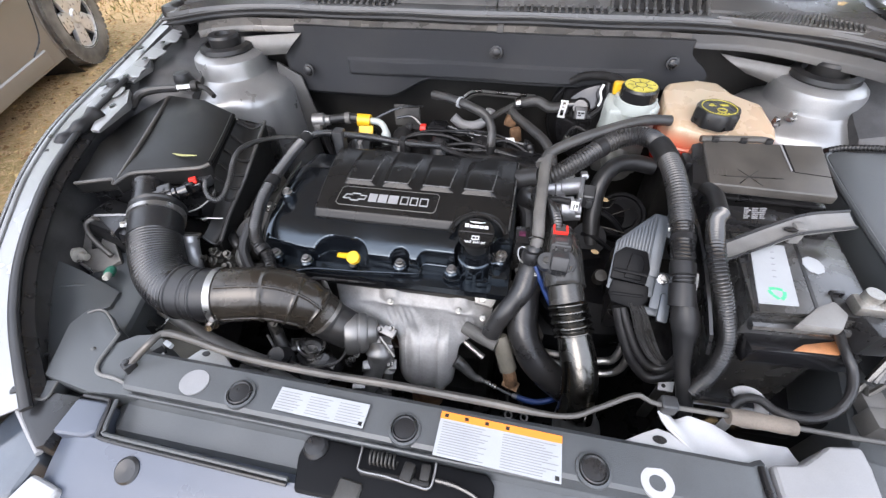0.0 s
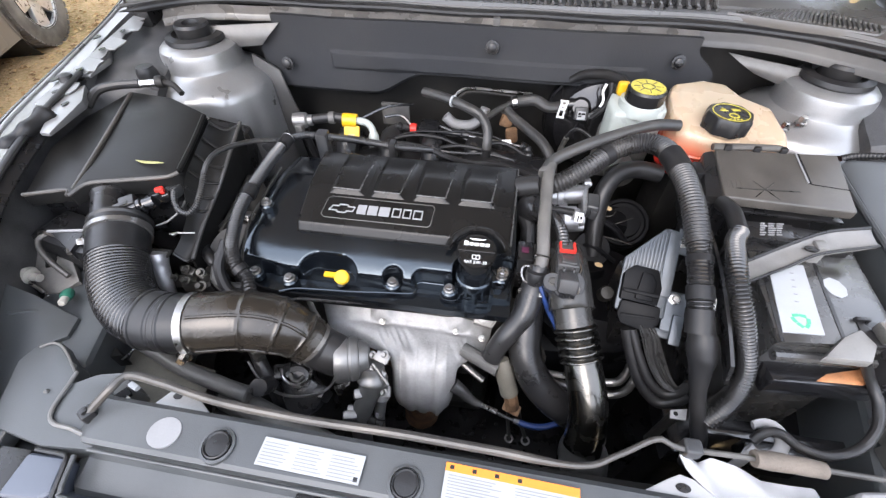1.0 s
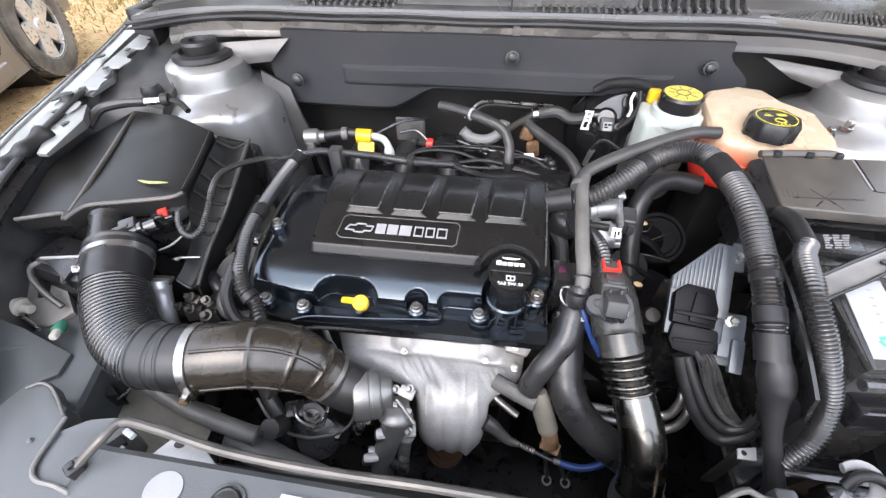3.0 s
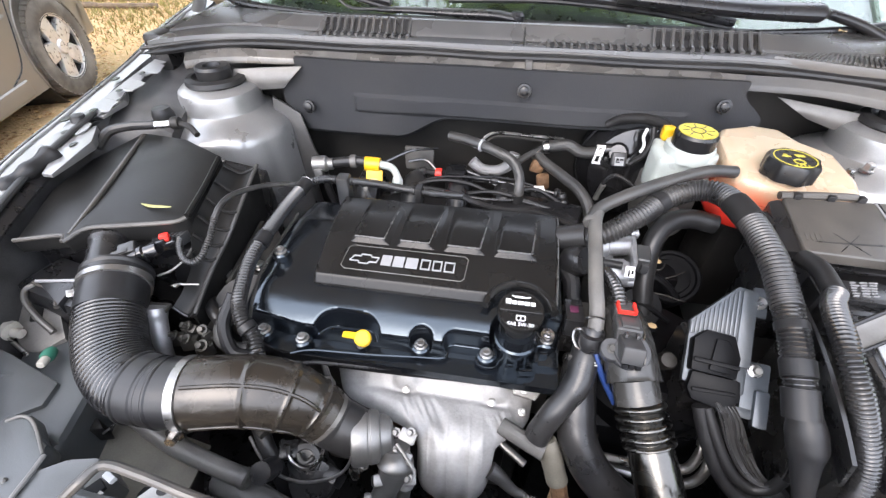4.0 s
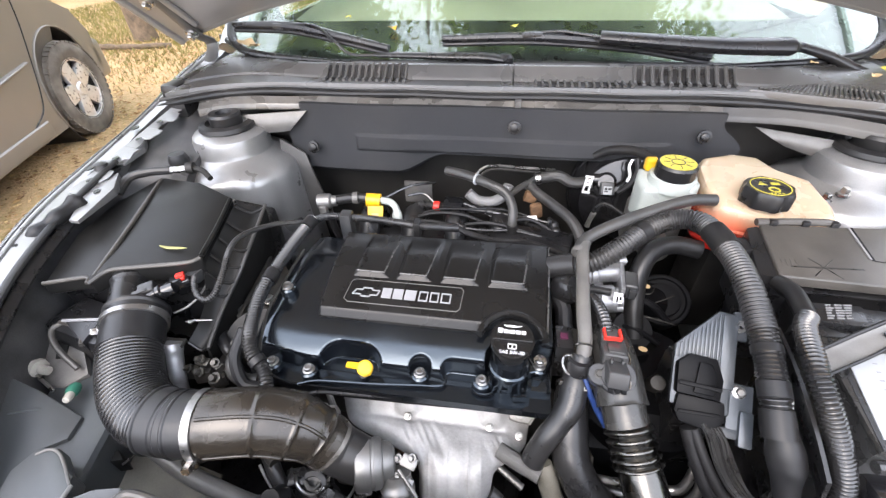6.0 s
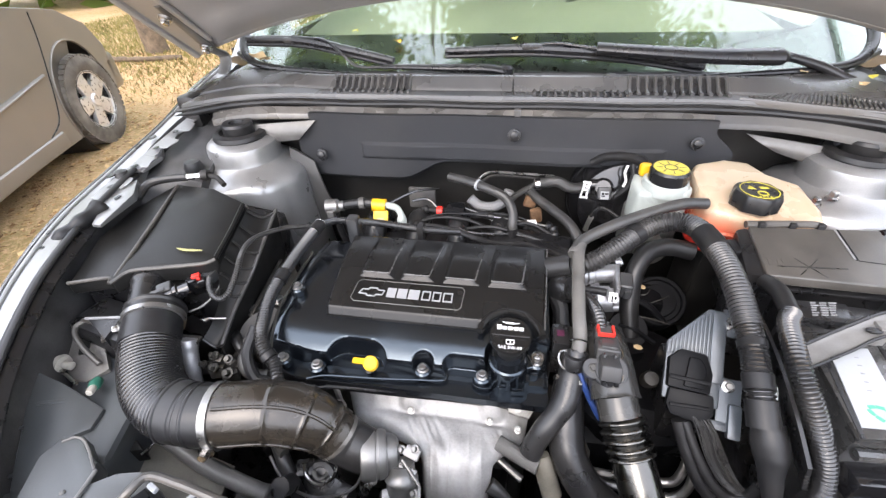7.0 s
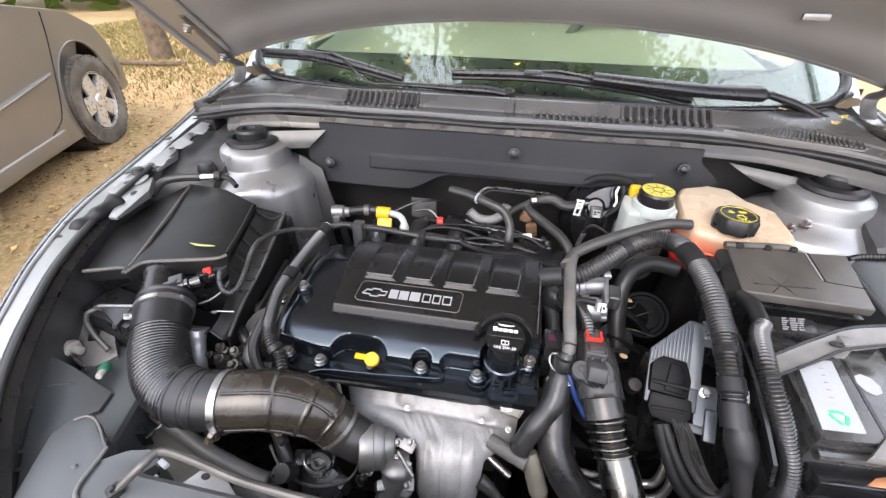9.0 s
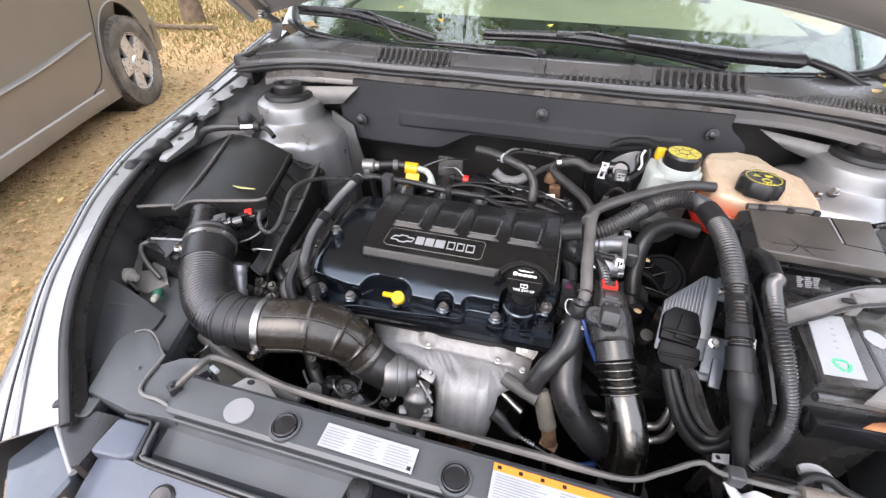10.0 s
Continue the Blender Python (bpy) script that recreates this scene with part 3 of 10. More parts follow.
    for name, yy in (("front", 0.0), ("rear", -2.6)):
        steer = Matrix.Translation((-0.035, yy + 0.06, 0.325)) @ Matrix.Rotation(radians(-6 if yy == 0 else 0), 4, "Z")
        tyre = lathe([(0.215, -0.105), (0.30, -0.105), (0.318, -0.09), (0.326, -0.05), (0.326, 0.05), (0.318, 0.085), (0.295, 0.10), (0.25, 0.102), (0.215, 0.092)], (0, 0, 0), 48, (1, 0, 0), ring=True)
        bmesh.ops.transform(tyre, matrix=steer, verts=tyre.verts)
        wheel = put("wheel", tyre, M_TYRE, root, "dusty black tyre")
        blocks = []
        for k in range(46):
            for x0, skew in ((-0.088, 0.0), (-0.022, 0.5), (0.044, 0.0)):
                blk = box(x0, x0 + 0.050, -0.0165, 0.0165, 0.316, 0.333 - (0.006 if x0 > 0 or x0 < -0.05 else 0.0), 0)
                bmesh.ops.rotate(blk, verts=blk.verts, cent=(0, 0, 0), matrix=Matrix.Rotation(2 * math.pi * (k + skew) / 46, 3, "X"))
                blocks.append(blk)
        tread = merge(*blocks)
        bmesh.ops.transform(tread, matrix=steer, verts=tread.verts)
        put("tread", tread, M_TYRE, wheel, smooth=0)
        rim = lathe([(0.214, -0.08), (0.216, 0.085), (0.206, 0.092), (0.198, 0.075), (0.19, 0.04), (0.05, 0.03), (0.001, 0.03)], (0, 0, 0), 48, (1, 0, 0))
        bmesh.ops.transform(rim, matrix=steer, verts=rim.verts)
        put("rim", rim, M_DARK, wheel)
        for k in range(5):
            sp = box(0.045, 0.078, -0.055, 0.055, 0.03, 0.205, 0.014, 2, taper=1.25)
            bmesh.ops.rotate(sp, verts=sp.verts, cent=(0, 0, 0), matrix=Matrix.Rotation(2 * math.pi * (k + 0.3) / 5, 3, "X"))
            bmesh.ops.transform(sp, matrix=steer, verts=sp.verts)
            put("spoke", sp, M_RIM, wheel)
        ring = lathe([(0.196, 0.05), (0.213, 0.05), (0.213, 0.09), (0.196, 0.085)], (0, 0, 0), 48, (1, 0, 0), ring=True)
        bmesh.ops.transform(ring, matrix=steer, verts=ring.verts)
        put("rim_ring", ring, M_RIM, wheel)
        hub = lathe([(0.05, 0.04), (0.05, 0.08), (0.04, 0.088), (0.001, 0.09)], (0, 0, 0), 24, (1, 0, 0))
        bmesh.ops.transform(hub, matrix=steer, verts=hub.verts)
        put("hub_cap", hub, M_RIM, wheel)


neighbour_car()


# ---- the open car: outer skin and bay walls ----
FENDER = [  # inner edge, outer edge
    (-0.735, 0.90, 0.985, -0.80, 0.90), (-0.718, 0.764, 0.963, -0.795, 0.76), (-0.732, 0.60, 0.925, -0.785, 0.62), (-0.715, 0.45, 0.90, -0.775, 0.45),
    (-0.705, 0.33, 0.88, -0.758, 0.30), (-0.676, 0.208, 0.86, -0.722, 0.19), (-0.640, 0.12, 0.842, -0.678, 0.10), (-0.606, 0.046, 0.82, -0.645, 0.02),
    (-0.564, -0.017, 0.80, -0.608, -0.045), (-0.515, -0.067, 0.788, -0.572, -0.105), (-0.475, -0.11, 0.77, -0.535, -0.165)]


def fender_point(sign):
    def f(u, v):
        xi, yi, zi, xo, yo = along(FENDER, u)
        if v < 0.25:
            w = v / 0.25
            p = (xi + (xo - xi) * 0.55 * w, yi + (yo - yi) * 0.55 * w, zi + 0.004 * w)
        elif v < 0.5:
            w = (v - 0.25) / 0.25
            k = 0.55 + 0.45 * math.sin(w * math.pi / 2)
            p = (xi + (xo - xi) * k, yi + (yo - yi) * k, zi + 0.004 - 0.022 * (1 - math.cos(w * math.pi / 2)))
        else:
            w = (v - 0.5) / 0.5
            p = (xo - 0.06 * math.sin(w * 1.6), yo - 0.05 * w * (1 if u > 0.7 else u / 0.7), zi - 0.018 - 0.40 * w)
        return Vector((sign * -p[0] if sign > 0 else p[0], p[1], p[2]))
    return f


for sgn, nm in ((-1, "left"), (1, "right")):
    root = thing("fender", (sgn * 0.72, 0.4, 0.45), "silver painted front fender round the open engine bay", "fender", "front fenders")
    part("skin", sheet(fender_point(sgn), 60, 24, 0.002), M_BODY, root)
    part("edge_seal", sweep([(sgn * -(x + 0.012), y, z + 0.002) if sgn > 0 else (x + 0.012, y, z + 0.002) for x, y, z, _, _ in FENDER[3:]], lambda s, L: 0.0065, step=0.01, sides=10, flat=0.7), M_RUBBER, root, "black rubber edge seal")
    part("inner_lip", sheet(lambda u, v, s=sgn: Vector((s * (abs(along(FENDER[4:], u)[0]) - 0.004 - 0.020 * v), along(FENDER[4:], u)[1] + 0.010 * v * u, along(FENDER[4:], u)[2] - 0.002 - 0.012 * v * v)), 60, 6, 0.003), M_PLASTIC, root, "black plastic lip inside the fender edge")
    for q in ((0.640, 0.130, 0.839), (0.490, -0.088, 0.776)):
        part("lug", merge(box(sgn * q[0] - 0.009, sgn * q[0] + 0.009, q[1] - 0.009, q[1] + 0.009, q[2] - 0.006, q[2] + 0.003, 0.003, 2, (0, 0, 35 * -sgn)), lathe([(0.0042, 0.003), (0.0042, 0.0055), (0.001, 0.006)], q, 12)), M_PLASTIC, root)
    part("flange", sheet(lambda u, v, s=sgn: Vector((s * (0.718 - v * (0.020 + 0.011 * (int(u * 9) % 2) + 0.003 * math.sin(u * 40))), 0.66 - 0.30 * u, 0.935 - 0.045 * u - 0.004 * v)), 90, 4, 0.0016), M_SILVER, root, "bare silver flange with notched inner edge", smooth=0)
    for k in range(5):
        part("flange_hole", lathe([(0.0045, 0), (0.0045, 0.001), (0.001, 0.0011)], (sgn * 0.705, 0.645 - 0.063 * k, 0.9335 - 0.0095 * k), 12, squash=1.5), M_PLASTIC, root, "dark oblong flange hole")
    for y, z, x in ((0.70, 0.952, 0.735), (0.55, 0.918, 0.735), (0.42, 0.898, 0.725)):
        part("flange_hole", lathe([(0.006, 0), (0.006, 0.0015), (0.001, 0.0016)], (sgn * x, y, z + 0.004), 14, squash=1.6), M_PLASTIC, root, "dark oblong flange hole")
    part("buffer", merge(lathe([(0.012, 0), (0.013, 0.007), (0.0105, 0.013), (0.010, 0.016), (0.004, 0.018)], (sgn * 0.712, 0.430, 0.891), 20), box(sgn * 0.712 - 0.018, sgn * 0.712 + 0.014, 0.41, 0.45, 0.886, 0.892, 0.002)), M_RUBBER, root, "black rubber hood buffer")
    part("grommet", sweep([(sgn * 0.684, 0.345, 0.884), (sgn * 0.686, 0.310, 0.881), (sgn * 0.697, 0.283, 0.872), (sgn * 0.709, 0.258, 0.862), (sgn * 0.700, 0.225, 0.858)], lambda s, L: 0.0135 - 0.006 * s / L + 0.002 * math.sin(s * 190), step=0.004, sides=12, wobble=0.2), M_TAPE, root, "lumpy black rubber strip")
    part("bracket", prism([(sgn * q[0], q[1]) for q in ((0.664, 0.300), (0.648, 0.300), (0.656, 0.385), (0.682, 0.428), (0.710, 0.408), (0.690, 0.355))][::-sgn], 0.874, lambda x, y: 0.8795 + 0.10 * (y - 0.30), 0.001), M_SILVER, root)
    part("bracket", prism([(sgn * q[0], q[1]) for q in ((0.715, 0.455), (0.690, 0.452), (0.694, 0.512), (0.716, 0.545), (0.735, 0.52))][::-sgn], 0.892, lambda x, y: 0.8975 + 0.10 * (y - 0.46), 0.001), M_SILVER, root)
    part("plate_hole", lathe([(0.0045, 0), (0.0045, 0.001), (0.001, 0.0011)], (sgn * 0.712, 0.492, 0.9012), 12, squash=1.7), M_PLASTIC, root, "dark oblong hole")
    part("plate_hole", lathe([(0.004, 0), (0.004, 0.001), (0.001, 0.0011)], (sgn * 0.676, 0.372, 0.8872), 12, squash=1.8), M_PLASTIC, root, "dark oblong hole")
    part("edge_line", sweep([(sgn * (abs(xi) + 0.60 * (abs(xo) - abs(xi))), yi + 0.6 * (yo - yi), zi + 0.0035) for xi, yi, zi, xo, yo in FENDER], 0.0016, step=0.012, sides=6), M_PLASTIC, root)
    part("edge_bead", sweep([(sgn * (abs(xi) + 0.45 * (abs(xo) - abs(xi))), yi + 0.45 * (yo - yi), zi + 0.0035) for xi, yi, zi, xo, yo in FENDER], 0.0030, step=0.012, sides=8), M_SILVER, root)

# inner wings
for sgn in (-1, 1):
    def wing(u, v, s=sgn):
        y = 0.98 - 1.02 * u
        xi = between([r[:3] for r in FENDER], min(1, u * 0.93))[0]
        x = -xi * 1.0 - 0.001
        k = 1 - ease((u - 0.29) / 0.10)
        prof = [(x, 0.0), (x - 0.012, -0.02 - 0.05 * (1 - k)), (x - 0.02 - 0.05 * k, -0.026 - 0.15 * (1 - k)), (x - 0.03 - 0.09 * k, -0.035 - 0.22 * (1 - k)), (x - 0.04 - 0.09 * k, -0.20 - 0.15 * (1 - k)), (x - 0.12, -0.50)]
        px, pz = between(prof, v)
        zi = between([r[2:3] for r in FENDER], min(1, u * 0.93))[0]
        return Vector((s * px, between([r[1:2] for r in FENDER], u * 0.93)[0], zi + pz + 0.004 * math.sin(u * 60) * (v > 0.3)))
    solo("inner_wing", sheet(wing, 50, 20, 0.003), M_WING, "grimy grey inner wing panel of the engine bay", "body panel", "inner wings", "structure")


def strut_tower(cx, cy, mirror):
    root = thing("strut_tower", (cx, cy, 0.45), "silver painted strut tower with black rubber top mount", "strut tower", "strut towers")
    prof = [(0.150, 0.45), (0.138, 0.62), (0.130, 0.74), (0.1245, 0.80), (0.1215, 0.826), (0.1180, 0.838), (0.1110, 0.847), (0.0960, 0.856), (0.0820, 0.863), (0.0755, 0.869), (0.0735, 0.876), (0.0725, 0.894), (0.0700, 0.902), (0.0630, 0.908), (0.0500, 0.911), (0.0460, 0.906)]
    bm = lathe([(r, z) for r, z in prof], (cx, cy, 0), 96)
    for v in bm.verts:
        a = math.atan2(v.co.y - cy, v.co.x - cx)
        if v.co.z < 0.84:
            k = 1 + 0.022 * abs(math.cos(4.5 * a + 0.6)) + 0.006 * math.cos(19 * a) * ease((0.84 - v.co.z) / 0.06)
            v.co.x, v.co.y = cx + (v.co.x - cx) * k, cy + (v.co.y - cy) * k
    part("shell", bm, M_SILVER, root)
    part("rubber_ring", lathe([(0.050, 0.908), (0.054, 0.914), (0.052, 0.921), (0.040, 0.924), (0.034, 0.918)], (cx, cy, 0), 40), M_RUBBER, root, "black rubber ring")
    part("dust_cap", lathe([(0.030, 0.910), (0.031, 0.936), (0.028, 0.941), (0.016, 0.941), (0.014, 0.934), (0.001, 0.934)], (cx, cy, 0), 32), M_RUBBER, root, "black dust cap")
    for k in range(2):
        part("stud", hexbolt((cx + (0.075 - 0.02 * k) * mirror, cy - 0.07, 0.852 + 0.012 * k), 0.006, 0.014), M_STEEL, root)


strut_tower(-0.57, 0.60, -1)
strut_tower(0.57, 0.60, -1)

# firewall with its insulation, cowl edge and the plain panels that close the bay
solo("firewall", sheet(lambda u, v: Vector((-0.70 + 1.40 * u, 0.70 - 0.02 * (2 * u - 1) ** 2, 0.97 - 0.62 * v)), 20, 10, 0.004, (0, 1, 0)), M_DARK, "grimy painted steel firewall at the back of the bay", "firewall", kind="structure")


def liner(u, v):
    low = 0.800 + 0.046 * ease((u - 0.26) / 0.12)
    z = 0.950 - (0.950 - low) * v
    cut = ease((z - 0.888) / 0.045)
    foot = ease((0.835 - z) / 0.03) * (1 - ease((u - 0.06) / 0.05))
    x = -0.462 + 0.035 * cut + 0.035 * foot + (0.858 - 0.075 * cut) * u
    y = 0.634 + 0.008 * noise.noise(Vector((x * 5, z * 5, 1)))
    y -= 0.006 * ease((0.30 - abs(x + 0.02)) / 0.01) * ease((z - 0.858) / 0.006) * ease((0.895 - z) / 0.006)
    y += 0.020 * ease((v - 0.90) / 0.10)
    return Vector((x, y, z))


root = thing("firewall_insulation", (0, 0.64, 0.715), "dark grey felt insulation panel fixed to the firewall", "insulation", kind="structure")
part("panel", sheet(liner, 120, 60, 0.012, (0, 1, 0)), M_LINER, root)
for x, z, y in ((-0.408, 0.866, 0.620), (-0.003, 0.920, 0.622), (0.325, 0.914, 0.622)):
    part("push_rivet", lathe([(0.0125, -0.002), (0.0120, 0.001), (0.0085, 0.0015), (0.0080, 0.005), (0.0045, 0.007), (0.001, 0.0072)], (x, y, z), 24, (0, -1, 0.2)), M_PLASTIC, root, "black push rivet")


def gusset(a, b, c, d, mat=M_HINGE):
    """Small pressed plate between the cowl edge and the strut tower."""
    a, b, c, d = Vector(a), Vector(b), Vector(c), Vector(d)
    solo("cowl_gusset", sheet(lambda u, v: a.lerp(b, u).lerp(c.lerp(d, u), v) + Vector((0, -0.006 * math.sin(v * 3.14), 0)), 10, 8, 0.004, (0, 1, 0)), mat, "silver painted gusset below the cowl edge, the lowest one darker", "body panel", "cowl gussets", "structure")


gusset((-0.60, 0.612, 0.926), (-0.412, 0.634, 0.936), (-0.60, 0.606, 0.885), (-0.452, 0.622, 0.898))
# this gusset takes a darker colour than the other two
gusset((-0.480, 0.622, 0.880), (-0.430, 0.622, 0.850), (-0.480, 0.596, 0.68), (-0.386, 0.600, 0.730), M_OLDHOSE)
gusset((0.405, 0.634, 0.930), (0.60, 0.600, 0.912), (0.455, 0.622, 0.903), (0.53, 0.606, 0.882))


def edge_y(x):
    """Front line of the cowl seal."""
    return 0.662 - (0.125 * (x / 0.62) ** 6 if x > 0 else 0.050 * (x / 0.62) ** 10)


def lip(u, v):
    x = -0.62 + 0.97 * u
    k = (x / 0.62) ** 2
    prof = [(-0.004, -0.004), (-0.008, -0.008), (-0.012, -0.012), (-0.016, -0.016), (-0.018, -0.019 - 0.007 * k)]
    dy, dz = between(prof, v)
    return Vector((x, edge_y(x) + dy, 0.962 + dz + 0.0012 * math.sin(x * 31)))


solo("cowl_lip", sheet(lip, 60, 12, 0.003), M_LIP, "worn grey painted steel edge below the cowl seal", "body panel", kind="structure")
solo("cowl_lip_end", sheet(lambda u, v: lip(1.0 + 0.298 * u, v), 20, 12, 0.003), M_SEAL, "dark rubber covered end of the cowl edge", "body panel", kind="structure")


def seal(u, dy=0.0, dz=0.0):
    x = -0.668 + 1.338 * u
    return (x, edge_y(x) + dy, 0.963 + 0.003 * (x / 0.62) ** 2 + 0.001 * math.sin(x * 23) + dz)


cs = thing("cowl_seal", (0, 0.65, 0.95), "dusty black rubber seal along the cowl edge", "seal", kind="structure")
part("bulb", sweep([seal(k / 20) for k in range(21)], lambda s, L: 0.0078 * ease(s / 0.05 + 0.15) * ease((L - s) / 0.05 + 0.15), step=0.012, sides=12, flat=0.9), M_RUBBER, cs)
part("flange", sweep([seal(k / 20, 0.008, 0.007) for k in range(21)], 0.0032, step=0.012, sides=8), M_SEAL, cs)
part("joint", box(-0.006, 0.006, 0.640, 0.662, 0.944, 0.962, 0.002), M_SEAL, cs)


def glass_base(x):
    e = max(0.0, abs(x) - 0.46)
    return 0.785 + 1.75 * e * e, 0.992 + 0.25 * e * e


def cowl(u, v):
    x = -0.660 + 1.295 * u
    k = (x / 0.62) ** 2
    y1, z1 = glass_base(x)
    y0, z0 = edge_y(x) + 0.006, 0.962 + 0.003 * k
    e = ease((abs(x) - 0.40) / 0.2)
    y2 = 0.719 + 0.055 * e
    z2 = 1.003 - 0.006 * e
    prof = [(y0 - 0.002, z0), (y0 + 0.002, z0 + 0.0165), (y0 + 0.032 + 0.03 * e, z0 + 0.0180), (y0 + 0.035 + 0.03 * e, z0 + 0.022), (y2, z2), (y2 + 0.008, z2 + 0.001), (y1 - 0.016, z1 - 0.002), (y1 + 0.03, z1 - 0.006)]
    y, z = between(prof, v)
    return Vector((x, y, z))


cowl_root = thing("cowl_panel", (0, 0.7, 0.96), "black plastic cowl panel with vent slots below the windscreen", "cowl", kind="structure")
part("panel", sheet(cowl, 90, 56, 0.004), M_COWL, cowl_root, smooth=14)


def cowl_at(x, v):
    return cowl((x + 0.660) / 1.295, v)


def vent(x0, x1, count, v0, v1, wide, label="dark vent opening"):
    bm = bmesh.new()
    for i in range(count + 1):
        x = x0 + (x1 - x0) * i / count
        for j in range(7):
            bm.verts.new(cowl_at(x, v0 + (v1 - v0) * j / 6) + Vector((0, 0, 0.0008)))
    bm.verts.ensure_lookup_table()
    for i in range(count):
        for j in range(6):
            bm.faces.new((bm.verts[7 * i + j], bm.verts[7 * i + 7 + j], bm.verts[7 * i + 8 + j], bm.verts[7 * i + 1 + j]))
    grille = part("vent", bm, M_PLASTIC, cowl_root, label)
    for i in range(count + 1):
        x = x0 + (x1 - x0) * i / count
        part("slat", sweep([cowl_at(x, v0 + (v1 - v0) * j / 4) + Vector((0, 0, 0.002)) for j in range(5)], wide, step=0.008, sides=6), M_COWL, grille, smooth=40)


vent(-0.385, -0.222, 12, 0.20, 0.60, 0.0034)
vent(0.206, 0.375, 11, 0.22, 0.60, 0.0038)
vent(0.030, 0.200, 13, 0.17, 0.30, 0.0032)
side = part("side_grille", prism([(0.385, 0.668), (0.46, 0.640), (0.585, 0.596), (0.618, 0.625), (0.63, 0.70), (0.55, 0.715)], 0.955, 0.984, 0.003), M_COWL, cowl_root)
for k in range(30):
    w = k / 29
    a, b = Vector((0.40 + 0.190 * w, 0.666 - 0.064 * w, 0.9855)), Vector((0.425 + 0.20 * w, 0.682 + 0.018 * w, 0.9862))
    part("grille_bar", sweep([a, a.lerp(b, 0.5), b], 0.0018, step=0.01, sides=6), M_SEAL, side, smooth=40)
part("seam", sweep([cowl_at(-0.012, q) + Vector((0, 0, 0.0006)) for q in (0.05, 0.2, 0.36, 0.5, 0.7)], 0.0015, step=0.01, sides=6), M_PLASTIC, cowl_root)
part("washer_jet", box(-0.05, -0.03, 0.742, 0.756, 0.99, 0.999, 0.003), M_COWL, cowl_root)
part("washer_jet", box(0.17, 0.19, 0.762, 0.775, 0.99, 0.998, 0.003), M_COWL, cowl_root)
for sgn in (-1, 1):
    part("end_wall", box(sgn * 0.705 - 0.025, sgn * 0.705 + 0.02, 0.64, 0.93, 0.90, 0.978, 0.012), M_PLASTIC, cowl_root)
    part("rim", sweep([(sgn * 0.36, 0.775, 0.992), (sgn * 0.48, 0.782, 0.997), (sgn * 0.58, 0.795, 1.002), (sgn * 0.645, 0.825, 1.012), (sgn * 0.685, 0.88, 1.040), (sgn * 0.692, 0.96, 1.085), (sgn * 0.68, 1.08, 1.155)], lambda s, L: 0.005 + 0.005 * ease(s / L * 2.5), step=0.010, sides=12, flat=0.8), M_PLASTIC, cowl_root, "raised black rim at the corner of the windscreen")
rl = random.Random(2)
for x, y, z, s, m_, lb_ in ((-0.628, 0.832, 1.010, 0.024, M_TAN, "curled tan leaf"), (-0.600, 0.822, 1.008, 0.017, M_TAN, "curled tan leaf"), (-0.285, 0.865, 1.036, 0.013, M_YELLOW, "small yellow leaf"), (-0.40, 0.91, 1.054, 0.009, M_CAPYEL, "small pale leaf"), (-0.02, 0.885, 1.040, 0.010, M_CAPYEL, "small pale leaf"), (0.600, 0.72, 0.990, 0.010, M_TAN, "small tan leaf"), (0.622, 0.74, 0.998, 0.009, M_CAPYEL, "small yellow leaf"), (0.53, 0.775, 0.998, 0.008, M_TAN, "small tan leaf")):
    bm = bmesh.new()
    n_ = 7
    c0 = bm.verts.new((x, y, z + s * 0.5))
    rim = [bm.verts.new((x + s * math.cos(6.283 * k / n_) * rl.uniform(0.6, 1.1), y + s * math.sin(6.283 * k / n_) * rl.uniform(0.4, 0.8), z + s * rl.uniform(0.05, 0.9))) for k in range(n_)]
    for k in range(n_):
        bm.faces.new((c0, rim[k], rim[(k + 1) % n_]))
    solo("fallen_leaf", bm, m_, lb_ + " lying at the foot of the windscreen", "leaf", "leaves on the cowl", smooth=0)

# windscreen, wipers, cabin
def screen(u, v):
    x = -0.73 + 1.46 * u
    y, z = glass_base(x)
    return Vector((x * (1 - 0.16 * v), y + (1.56 - y) * v, z - 0.010 + (1.46 - z) * v))


glass = solo("windscreen", sheet(screen, 40, 16, 0.005), M_GLASS, "clean laminated windscreen reflecting trees and pale sky", "windscreen", kind="structure")
glass.visible_shadow = False
solo("windscreen_seal", sweep([Vector((x, glass_base(x)[0] + 0.004, glass_base(x)[1] - 0.004)) for x in (-0.73 + 1.46 * k / 20 for k in range(21))], 0.008, step=0.02, sides=8), M_RUBBER, "black rubber strip at the foot of the windscreen", "seal", kind="structure")


